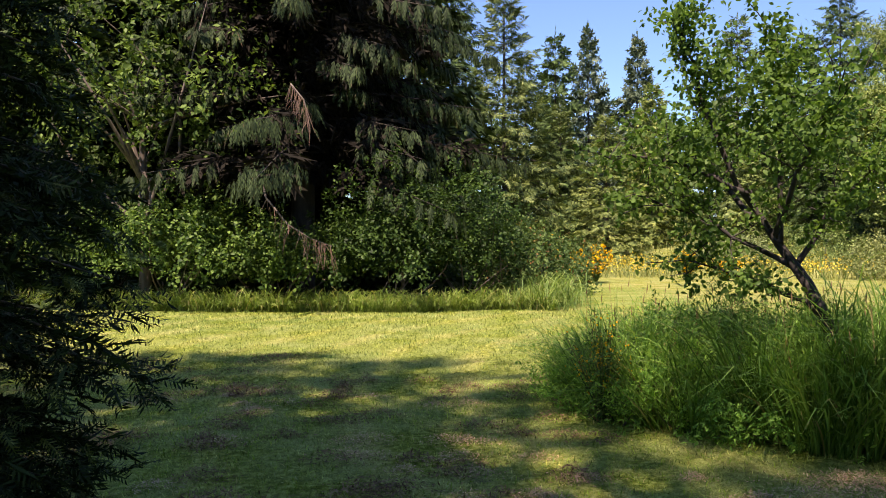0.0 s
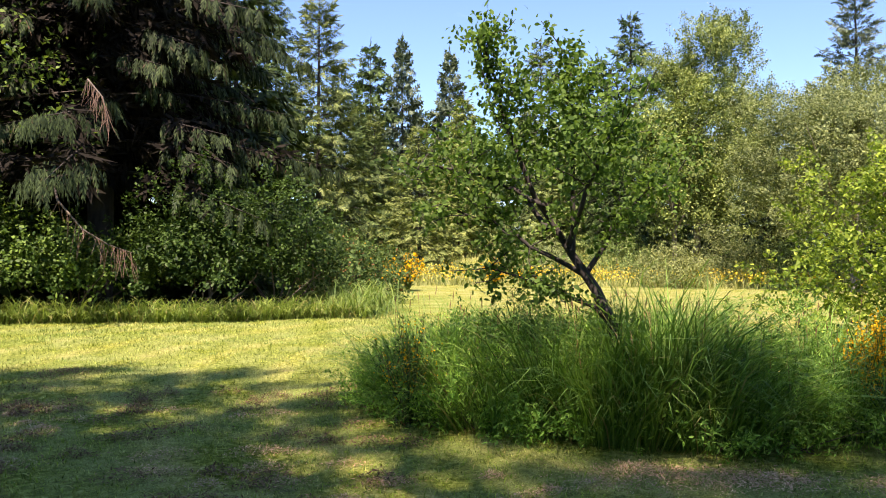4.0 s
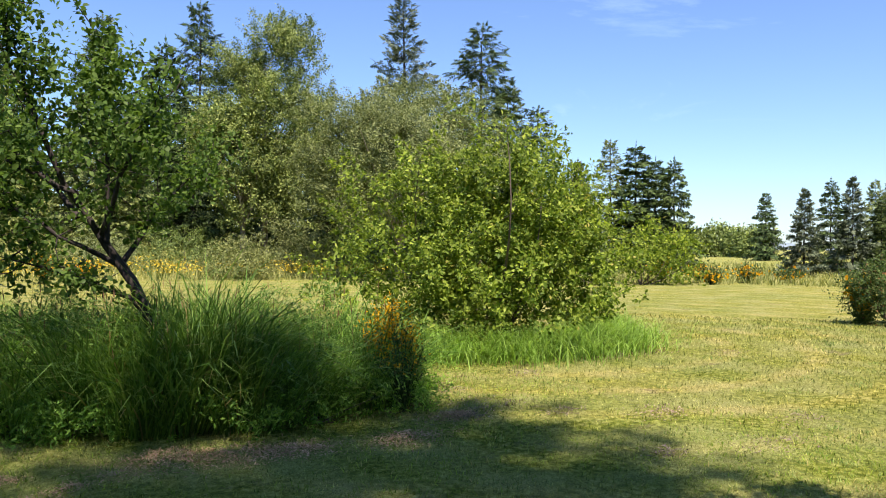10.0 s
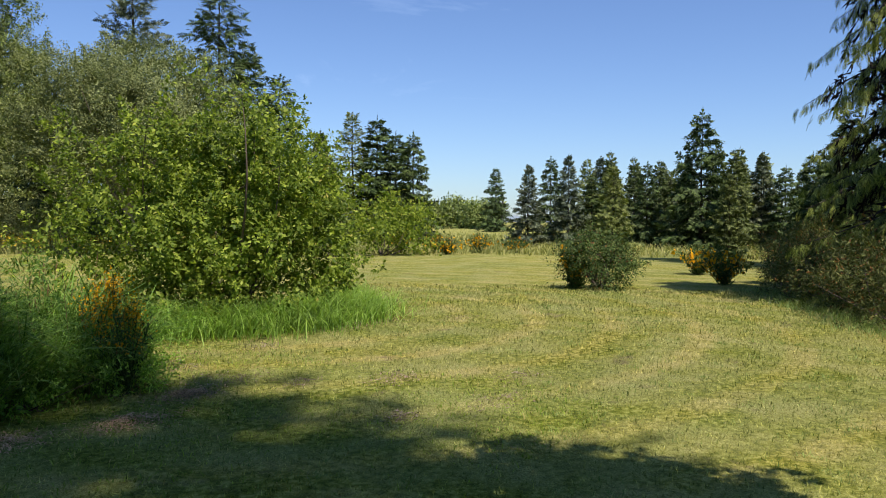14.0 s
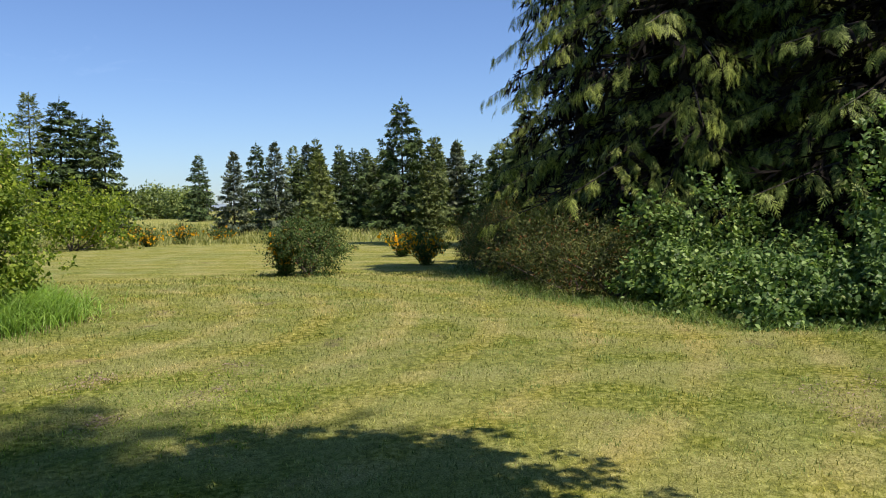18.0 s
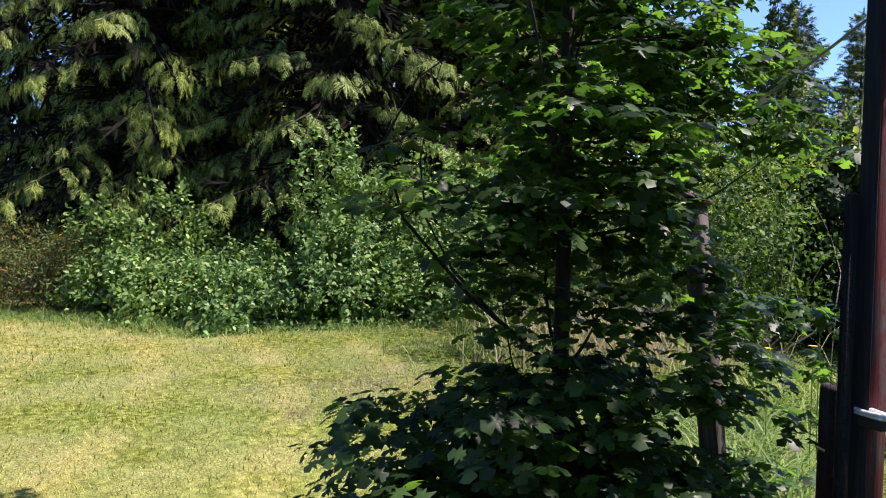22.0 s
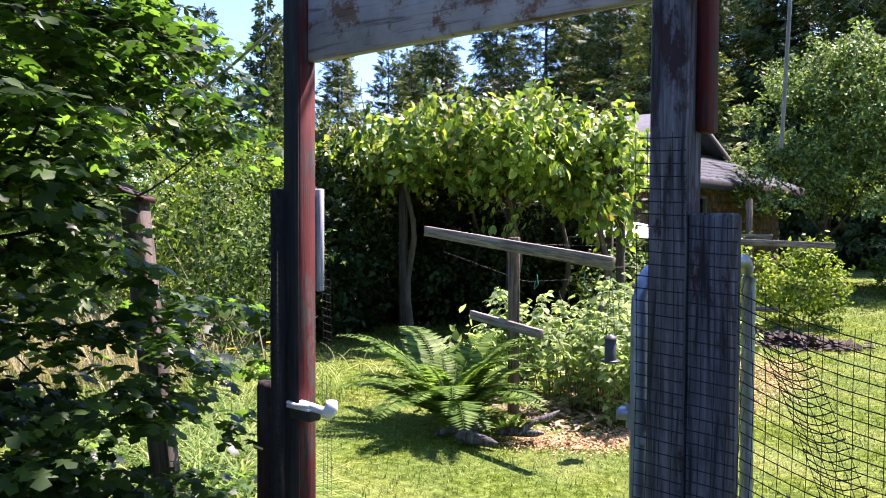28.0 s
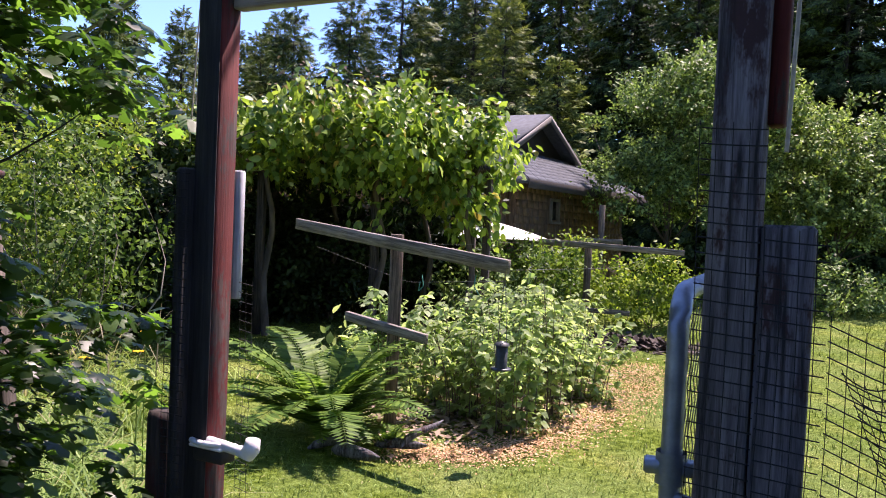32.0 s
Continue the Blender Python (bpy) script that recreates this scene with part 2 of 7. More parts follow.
def lawn_blade_material():
    m, nt, b = material("lawn_blades")
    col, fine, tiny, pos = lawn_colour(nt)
    geo = nt.nodes.new("ShaderNodeNewGeometry")
    own = ramp(nt, geo.outputs["Random Per Island"], [(0.0, (0.42, 0.52, 0.34)), (0.6, (1.14, 1.16, 1.02)), (1.0, (1.72, 1.62, 1.42))])
    col = mix_rgb(nt, 1.0, col, own, "MULTIPLY")
    nt.links.new(col, b.inputs["Base Color"])
    b.inputs["Roughness"].default_value = 0.8
    b.inputs["Specular IOR Level"].default_value = 0.05
    tr, mx = nt.nodes.new("ShaderNodeBsdfTranslucent"), nt.nodes.new("ShaderNodeMixShader")
    nt.links.new(col, tr.inputs["Color"])
    mx.inputs["Fac"].default_value = 0.3
    nt.links.new(b.outputs["BSDF"], mx.inputs[1])
    nt.links.new(tr.outputs["BSDF"], mx.inputs[2])
    nt.links.new(mx.outputs["Shader"], nt.nodes["Material Output"].inputs["Surface"])
    return m


M_LAWN, M_BLADE = lawn_material(), lawn_blade_material()
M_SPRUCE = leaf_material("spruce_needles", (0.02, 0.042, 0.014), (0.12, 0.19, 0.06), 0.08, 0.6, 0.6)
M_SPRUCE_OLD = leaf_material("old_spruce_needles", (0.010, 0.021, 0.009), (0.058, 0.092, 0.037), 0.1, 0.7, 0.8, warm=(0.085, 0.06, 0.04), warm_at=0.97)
# darker copy of the spruce needles with shade put into the colour
M_SPRUCE_SHADE = leaf_material("shade_dark_spruce_needles", (0.008, 0.018, 0.006), (0.05, 0.085, 0.025), 0.12, 0.6, 0.8)
M_FIR = leaf_material("fir_needles", (0.03, 0.06, 0.02), (0.19, 0.25, 0.09), 0.1, 0.6, 0.4)
M_FIR_BLUE = leaf_material("blue_green_needles", (0.03, 0.055, 0.038), (0.19, 0.24, 0.155), 0.08, 0.6, 0.4)
M_FIR_YELLOW = leaf_material("yellow_green_needles", (0.06, 0.10, 0.03), (0.28, 0.345, 0.12), 0.2, 0.6, 0.5)
M_CEDAR = leaf_material("cedar_sprays", (0.06, 0.10, 0.02), (0.33, 0.43, 0.11), 0.2, 0.5, 0.5)
M_ALDER = leaf_material("alder_leaves", (0.06, 0.105, 0.03), (0.29, 0.38, 0.13), 0.22, 0.5, 0.5)
M_WILLOW = leaf_material("willow_leaves", (0.10, 0.135, 0.055), (0.31, 0.37, 0.165), 0.22, 0.55, 0.6)
M_HAZEL = leaf_material("hazel_leaves", (0.065, 0.13, 0.017), (0.32, 0.43, 0.07), 0.36, 0.4, 0.9, warm=(0.36, 0.35, 0.10), warm_at=0.97)
M_PLUM = leaf_material("plum_leaves", (0.05, 0.11, 0.024), (0.125, 0.225, 0.055), 0.42, 0.4, 1.2)
M_SHRUB = leaf_material("shrub_leaves", (0.022, 0.06, 0.013), (0.16, 0.265, 0.065), 0.35, 0.42, 1.0)
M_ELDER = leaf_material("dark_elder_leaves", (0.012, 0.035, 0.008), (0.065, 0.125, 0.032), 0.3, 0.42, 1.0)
M_CHERRY = leaf_material("cherry_leaves", (0.02, 0.05, 0.012), (0.13, 0.215, 0.055), 0.3, 0.42, 1.0)
M_BRAMBLE = leaf_material("bramble_leaves", (0.03, 0.09, 0.02), (0.32, 0.49, 0.17), 0.3, 0.36, 1.2, warm=(0.30, 0.32, 0.12), warm_at=0.985, gloss=True, sheen=(0.48, 0.22))
M_BROOM = leaf_material("broom_twigs", (0.026, 0.065, 0.02), (0.14, 0.22, 0.07), 0.25, 0.6, 1.2, warm=(0.20, 0.11, 0.05), warm_at=0.93)
M_BROOM_POD = leaf_material("broom_twigs_with_pods", (0.035, 0.06, 0.016), (0.19, 0.22, 0.075), 0.2, 0.6, 2.2, warm=(0.24, 0.11, 0.04), warm_at=0.91)
M_YELLOW = leaf_material("yellow_blossom", (0.72, 0.36, 0.008), (0.90, 0.55, 0.02), 0.25, 0.6, 2.0)
M_BUTTERCUP = leaf_material("meadow_blossom", (0.66, 0.46, 0.04), (0.80, 0.64, 0.12), 0.25, 0.6, 2.0)
M_MAPLE = leaf_material("maple_leaves", (0.008, 0.026, 0.01), (0.075, 0.15, 0.05), 0.5, 0.4, 1.2, 0.5, gloss=True, shine=(2.5, 2.8, 0.8), sheen=(0.4, 0.4))
M_VINE = leaf_material("vine_leaves", (0.045, 0.12, 0.02), (0.38, 0.53, 0.13), 0.34, 0.4, 0.9, warm=(0.34, 0.27, 0.11), warm_at=0.95, gloss=True, shine=(1.5, 1.6, 0.7), sheen=(0.45, 0.3))
M_RASP = leaf_material("raspberry_leaves", (0.15, 0.235, 0.10), (0.43, 0.54, 0.33), 0.58, 0.5, 1.5)
M_FERN = leaf_material("fern_fronds", (0.045, 0.105, 0.02), (0.16, 0.27, 0.06), 0.45, 0.4, 2.0)
M_GRASS = leaf_material("tall_grass", (0.05, 0.14, 0.026), (0.225, 0.40, 0.10), 0.4, 0.45, 0.9, warm=(0.26, 0.24, 0.11), warm_at=0.96)
M_GRASS_SHADE = leaf_material("shade_green_grass", (0.10, 0.19, 0.02), (0.30, 0.43, 0.07), 0.4, 0.6, 0.9, warm=(0.40, 0.36, 0.16), warm_at=0.9)
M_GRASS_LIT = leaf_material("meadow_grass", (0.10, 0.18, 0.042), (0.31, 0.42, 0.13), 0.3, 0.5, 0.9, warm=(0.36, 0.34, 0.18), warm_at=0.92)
M_GRASS_RING = leaf_material("lush_grass", (0.14, 0.27, 0.045), (0.34, 0.52, 0.12), 0.4, 0.5, 0.9)
M_MEADOW = leaf_material("tall_meadow_grass", (0.13, 0.18, 0.055), (0.40, 0.41, 0.18), 0.3, 0.6, 0.4)
M_DRY = leaf_material("dry_grass", (0.27, 0.24, 0.16), (0.52, 0.48, 0.36), 0.25, 0.6, 1.5)
M_LILAC = leaf_material("lilac_leaves", (0.035, 0.08, 0.02), (0.33, 0.47, 0.17), 0.28, 0.35, 1.3, 0.5, gloss=True, sheen=(0.5, 0.18))
# inner twigs coloured near-black so the crown's shade is in their colour
M_INNER_SHADE = leaf_material("shade_black_inner_twigs", (0.008, 0.007, 0.005), (0.024, 0.02, 0.015), 0.0, 0.9, 1.0)
M_LAUREL_SHADE = leaf_material("shade_dark_laurel_leaves", (0.012, 0.028, 0.009), (0.05, 0.09, 0.03), 0.12, 0.5, 1.0)
M_BARK = bark_material("bark", (0.05, 0.038, 0.03), (0.17, 0.135, 0.11))
M_BARK_DARK = bark_material("dark_bark", (0.015, 0.012, 0.010), (0.055, 0.045, 0.038))
M_RUST = plain_material("rust_brown_twigs", (0.16, 0.10, 0.07), 0.9)
M_BARK_PALE = bark_material("pale_bark", (0.12, 0.10, 0.085), (0.36, 0.32, 0.28))

# ---- mesh kit ----
class Acc:
    """Collects blocks of vertices and faces for one mesh."""
    def __init__(self):
        self.v, self.f, self.n = [], [], 0

    def add(self, v, f):
        v = np.asarray(v, np.float32).reshape(-1, 3)
        for block in (f if isinstance(f, list) else [f]):
            self.f.append(np.asarray(block, np.int64) + self.n)
        self.v.append(v)
        self.n += len(v)
        return self

    def mesh(self, name, mat, smooth=False):
        me = bpy.data.meshes.new(name)
        v = np.concatenate(self.v)
        loops = np.concatenate([f.ravel() for f in self.f]).astype(np.int32)
        sizes = np.concatenate([np.full(len(f), f.shape[1], np.int32) for f in self.f])
        me.vertices.add(len(v))
        me.vertices.foreach_set("co", v.ravel())
        me.loops.add(len(loops))
        me.loops.foreach_set("vertex_index", loops)
        me.polygons.add(len(sizes))
        me.polygons.foreach_set("loop_start", np.concatenate([[0], np.cumsum(sizes)[:-1]]).astype(np.int32))
        if smooth:
            me.polygons.foreach_set("use_smooth", np.ones(len(sizes), bool))
        me.materials.append(mat)
        me.update(calc_edges=True)
        return me


def part(name, acc, mat, parent, label="", smooth=False):
    ob = new(name, acc if isinstance(acc, bpy.types.Mesh) else acc.mesh(name, mat, smooth))
    ob.parent = parent
    return tagged(ob, label)


def thing(name, label, category, group="", at=(0, 0, 0), turn=0.0):
    ob = new(name)
    ob.empty_display_size = 0.2
    ob.matrix_basis = pose(*at, 0, 0, turn)
    return tagged(ob, label, category, group)


def unit(a):
    return a / np.maximum(np.linalg.norm(a, axis=-1, keepdims=True), 1e-9)


def tube(acc, pts, radii, n=6):
    pts, radii = np.asarray(pts, float), np.asarray(radii, float)
    t = unit(np.gradient(pts, axis=0))
    ref = np.where(np.abs(t[:, 2:3]) > 0.9, [[1.0, 0, 0]], [[0, 0, 1.0]])
    x = unit(np.cross(t, ref))
    y = np.cross(t, x)
    a = np.linspace(0, 2 * np.pi, n, endpoint=False)
    ring = np.cos(a)[None, :, None] * x[:, None] + np.sin(a)[None, :, None] * y[:, None]
    v = pts[:, None] + ring * radii[:, None, None]
    k = np.arange(len(pts) - 1)[:, None] * n
    j = np.arange(n)[None]
    q = np.stack([k + j, k + (j + 1) % n, k + n + (j + 1) % n, k + n + j], -1).reshape(-1, 4)
    acc.add(v, q)
    return acc


def box(acc, lo, hi, bevel=0.006, m=None):
    """A box with chamfered edges, as one closed shell."""
    lo, hi = np.array(lo, float), np.array(hi, float)
    bm = bmesh.new()
    bmesh.ops.create_cube(bm, size=1.0)
    for v in bm.verts:
        v.co = Vector((lo + hi) / 2) + Vector([c * s for c, s in zip(v.co, hi - lo)])
    if bevel:
        bmesh.ops.bevel(bm, geom=bm.edges[:], offset=bevel, segments=1, affect="EDGES")
    add_bm(acc, bm, m)
    return acc


def add_bm(acc, bm, m=None):
    if m is not None:
        bmesh.ops.transform(bm, matrix=m, verts=bm.verts[:])
    bm.verts.index_update()
    v = np.array([x.co[:] for x in bm.verts])
    by = {}
    for f in bm.faces:
        by.setdefault(len(f.verts), []).append([x.index for x in f.verts])
    acc.add(v, [np.array(b) for b in by.values()])
    bm.free()


def scatter(acc, shape, pos, along, up, size, width=1.0):
    """Copies of a leaf shape (vertices with y along the leaf, z off its face) at many places."""
    tv, tf = shape
    y = unit(along)
    x = unit(np.cross(y, up))
    z = np.cross(x, y)
    size = np.broadcast_to(size, len(pos))[:, None, None]
    width = np.broadcast_to(width, len(pos))[:, None, None]
    v = pos[:, None] + size * (tv[None, :, :1] * width * x[:, None] + tv[None, :, 1:2] * y[:, None] + tv[None, :, 2:] * (1.0 if any(shape is k for k in (BLADE, TUFT, ARCH)) else width) * z[:, None])
    off = (np.arange(len(pos)) * len(tv))[:, None, None]
    acc.add(v, [(np.asarray(f)[None] + off).reshape(-1, np.asarray(f).shape[1]) for f in tf])
    return acc


def ball(rng, n):
    return unit(rng.normal(size=(n, 3)))


def blades(rng, spec):
    """A flat spray: diamonds given as (start y, angle, length, half width)."""
    v, f = [], []
    for y0, ang, ln, w in spec:
        a = radians(ang)
        d, s = np.array([np.sin(a), np.cos(a), 0]), np.array([np.cos(a), -np.sin(a), 0])
        o, k = np.array([0, y0, 0.0]), len(v)
        v += [o, o + d * ln * 0.45 + s * w, o + d * ln, o + d * ln * 0.45 - s * w]
        f.append([k, k + 1, k + 2, k + 3])
    v = np.array(v)
    v[:, 2] = rng.normal(0, 0.03, len(v))
    return v, [np.array(f)]


KIT = np.random.default_rng(5)
LEAF = (np.array([(0, 0, 0), (0.3, 0.45, 0.07), (0, 1, -0.05), (-0.3, 0.45, 0.07)]), [np.array([(0, 1, 2), (0, 2, 3)])])
OVATE = (np.array([(0, 0, 0), (0.26, 0.22, 0.05), (0.3, 0.55, 0.05), (0, 1, -0.1), (-0.3, 0.55, 0.05), (-0.26, 0.22, 0.05), (0, 0.5, 0)]),
         [np.array([(0, 1, 6), (1, 2, 6), (2, 3, 6), (3, 4, 6), (4, 5, 6), (5, 0, 6)])])
LOBED = (np.array([(0, 0, 0), (0.12, 0.12, 0.0), (0.36, 0.08, -0.06), (0.20, 0.27, 0.01), (0.55, 0.44, -0.07), (0.17, 0.52, 0.01), (0.36, 0.80, -0.07), (0, 1.0, -0.12),
                   (-0.36, 0.80, -0.07), (-0.17, 0.52, 0.01), (-0.55, 0.44, -0.07), (-0.20, 0.27, 0.01), (-0.36, 0.08, -0.06), (-0.12, 0.12, 0.0), (0, 0.42, 0.05)]),
         [np.array([(k, k + 1, 14) for k in range(13)] + [(13, 0, 14)])])
SPRAY = blades(KIT, [(0, 0, 1.0, 0.06), (0.1, 42, 0.52, 0.055), (0.15, -42, 0.5, 0.055), (0.45, 36, 0.42, 0.05), (0.5, -36, 0.4, 0.05)])
NEEDLES = blades(KIT, [(0, 0, 1.0, 0.03)] + [(0.05 + 0.13 * k, s * 48, 0.26, 0.024) for k in range(7) for s in (-1, 1)])
BLADE = (np.array([(-0.4, 0, 0), (0.4, 0, 0), (0.5, 0.38, -0.03), (-0.5, 0.38, -0.03), (0.36, 0.74, -0.14), (-0.36, 0.74, -0.14), (0, 0.98, -0.36)]), [np.array([(0, 1, 2, 3), (3, 2, 4, 5)]), np.array([(5, 4, 6)])])
ARCH = (np.array([(-0.4, 0, 0), (0.4, 0, 0), (0.5, 0.34, -0.03), (-0.5, 0.34, -0.03), (0.42, 0.63, -0.16), (-0.42, 0.63, -0.16), (0.28, 0.82, -0.40), (-0.28, 0.82, -0.40), (0, 0.88, -0.72)]), [np.array([(0, 1, 2, 3), (3, 2, 4, 5), (5, 4, 6, 7)]), np.array([(7, 6, 8)])])
SLIM = (np.array([(0, 0, 0), (0.15, 0.45, 0.05), (0, 1, -0.08), (-0.15, 0.45, 0.05)]), [np.array([(0, 1, 2), (0, 2, 3)])])
TUFT = (np.array([(-0.5, 0, 0), (0.5, 0, 0), (0, 1, -0.2)]), [np.array([(0, 1, 2)])])


def smooth_step(a, b, x):
    t = np.clip((x - a) / (b - a), 0, 1)
    return t * t * (3 - 2 * t)


def land(x, y):
    """Height of the ground: a flat lawn, a meadow that rises to the north, a slight rise to the house."""
    x, y = np.asarray(x, float), np.asarray(y, float)
    r, az = np.hypot(x, y), np.degrees(np.arctan2(x, y))
    a = 2.4 - 1.9 * smooth_step(24, 48, az)
    a = np.where((az > 110) | (az < -100), 0.5, a)
    rise = a * smooth_step(36, 66, r)
    rise = np.where((az > 110) | (az < -100), 0.35 * smooth_step(12, 20, r), rise)
    return rise + 0.012 * np.sin(1.7 * x + 0.6 * y) + 0.012 * np.sin(1.1 * y - 0.7 * x + 1)


def z_at(x, y):
    return float(land(x, y))


# ---- ground ----
def ground_sheet():
    radii = np.concatenate([np.linspace(0.4, 14, 70), np.geomspace(14.4, 2500, 80)])
    ang = np.linspace(0, 2 * np.pi, 288, endpoint=False)
    x, y = radii[:, None] * np.sin(ang), radii[:, None] * np.cos(ang)
    v = np.stack([x, y, land(x, y)], -1).reshape(-1, 3)
    v = np.concatenate([v, [[0, 0, z_at(0, 0)]]])
    n, k = len(ang), np.arange(len(radii) - 1)[:, None] * len(ang)
    j = np.arange(n)[None]
    q = np.stack([k + j, k + n + j, k + n + (j + 1) % n, k + (j + 1) % n], -1).reshape(-1, 4)
    hub = np.stack([np.full(n, len(v) - 1), np.arange(n), (np.arange(n) + 1) % n], -1)
    acc = Acc().add(v, [q, hub])
    ob = new("ground", acc.mesh("ground", M_LAWN, True))
    tagged(ob, "mown lawn of green and straw-coloured grass", "lawn", kind="structure")


ground_sheet()

ISLAND_C, ISLAND_U = np.array([3.55, 7.25]), np.array([0.88, -0.47])


def island_at(x, y):
    """Below one inside the unmown island."""
    dx, dy = x - ISLAND_C[0], y - ISLAND_C[1]
    u, w = dx * ISLAND_U[0] + dy * ISLAND_U[1], -dx * ISLAND_U[1] + dy * ISLAND_U[0]
    return np.hypot(u / 2.55, w / 1.45)


# ---- trees and shrubs ----
def conifer_mesh(seed, h, r, whorls, per, twigs, twig_len, shape, mat, droop=0.25, base=0.06, hang=0.25, power=0.8, lift=0.5, rag=0.25, sub=0, thin=1.0):
    """A conifer: whorls of sagging branches; sub: side branchlets a branch, which then carry the sprays."""
    rng = np.random.default_rng(seed)
    tr, cr = Acc(), Acc()
    zs = np.linspace(0, h, 9)
    wob = np.cumsum(rng.normal(0, 0.006 * h, (9, 2)), 0) * 0.35
    tube(tr, np.column_stack([wob, zs]), np.interp(zs, [0, h], [0.017 * h + 0.03, 0.012]), 7)
    ps, al, up, sz = [], [], [], []
    down = np.array([0, 0, -1.0])
    for k in range(whorls):
        f0 = base + (0.985 - base) * (k + rng.uniform(-0.3, 0.3)) / whorls
        a0 = rng.uniform(0, 6.28)
        for j in range(per):
            az = a0 + 6.283 * j / per + rng.normal(0, 0.3)
            f = min(0.99, max(base * 0.5, f0 + rng.normal(0, 0.014)))
            ln = r * (1 - f) ** power * rng.uniform(1 - rag, 1 + rag * 0.6) + 0.10 * r * (1 - f) + 0.02 * h * (1 - f) + 0.10
            el = np.interp(f, [0, 0.5, 0.9, 1], [-0.18, 0.0, 0.55, 1.1]) * lift * 2 + rng.normal(0, 0.1)
            d = np.array([np.cos(az) * np.cos(el), np.sin(az) * np.cos(el), np.sin(el)])
            o = np.array([np.interp(f * h, zs, wob[:, 0]), np.interp(f * h, zs, wob[:, 1]), f * h])
            side = np.array([-np.sin(az), np.cos(az), 0])
            sag = droop * ln * (1 - f * 0.8)
            if ln > 0.25 * r:
                ss = np.linspace(0, 0.8, 4)
                tube(tr, o + d * ln * ss[:, None] + down * (sag * ss ** 2)[:, None], np.interp(ss, [0, 0.8], [0.006 * ln + 0.008, 0.004]), 4)
            n = max(2, int(twigs * (0.35 + 0.65 * ln / r)))
            s = np.sort(rng.uniform(0.1, 1, n))
            sg = np.where(np.arange(n) % 2 == 0, 1, -1)[:, None]
            p = o + d * ln * s[:, None] + down * (sag * s ** 2)[:, None]
            if sub:
                node = np.round(s * sub) / sub
                p = o + d * ln * node[:, None] + down * (sag * node ** 2)[:, None]
                reach = (0.42 * ln * (1.1 - node) + 0.12) * rng.uniform(0, 1, n) ** 0.7
                out = unit(d * 0.75 + side * sg)
                p = p + out * reach[:, None] + down * (0.35 * reach ** 1.5 + rng.normal(0, 0.05, n))[:, None]
                t = out * rng.uniform(0.4, 1.0, (n, 1)) + side * rng.normal(0, 0.4, (n, 1)) + down * (hang * rng.uniform(0.5, 1.4, (n, 1)))
            else:
                t = d * rng.uniform(0.5, 0.95, (n, 1)) + side * sg * rng.uniform(0.3, 0.95, (n, 1)) * (1.15 - s[:, None]) + down * (hang + rng.normal(0, 0.15, (n, 1)))
            ps.append(p), al.append(t), sz.append(twig_len * rng.uniform(0.5, 1.3, n) * (0.55 + 0.45 * min(1, ln / r + 0.3)))
            up.append(np.array([0, 0, 0.5]) + rng.normal(0, 0.9, (n, 3)) + d * 0.7)
    ps, al, up, sz = np.concatenate(ps), np.concatenate(al), np.concatenate(up), np.concatenate(sz)
    scatter(cr, shape, ps, al, up, sz, thin)
    top = np.array([[wob[-1, 0], wob[-1, 1], h * 0.97]])
    scatter(cr, shape, top, np.array([[0, 0, 1.0]]), np.array([[1.0, 0, 0]]), twig_len * 0.9)
    return tr.mesh("trunk", M_BARK, True), cr.mesh("crown", mat)


def fan(pairs, ang, reach, w, curl):
    """A flat evergreen spray: an axis that curls down, with pairs of tapering side shoots."""
    v, f = [], []
    for y0, a, ln in [(0, 0, 1.0)] + [(0.08 + 0.8 * k / pairs, s * (ang - 2 * k), reach * (1.05 - 0.75 * k / pairs)) for k in range(pairs) for s in (-1, 1)]:
        a = radians(a)
        d, s = np.array([math.sin(a), math.cos(a), 0]), np.array([math.cos(a), -math.sin(a), 0])
        o, k = np.array([0, y0, 0.0]), len(v)
        v += [o, o + d * ln * 0.5 + s * w, o + d * ln, o + d * ln * 0.5 - s * w]
        f.append([k, k + 1, k + 2, k + 3])
    v = np.array(v)
    v[:, 2] = -curl * v[:, 1] ** 2 - 0.35 * np.abs(v[:, 0]) ** 1.5
    return v, [np.array(f)]


CEDAR_FAN = fan(5, 46, 0.42, 0.030, 0.45)
CURTAIN = fan(3, 22, 0.36, 0.034, 0.1)
FLAT = fan(4, 50, 0.36, 0.058, 0.2)
FLAT_FAR = fan(2, 48, 0.5, 0.11, 0.15)


def spread(n, rng, lo, hi):
    """n even steps from lo to hi, each shaken by half a step."""
    return lo + (hi - lo) * (np.arange(n) + rng.uniform(0, 1, n)) / n


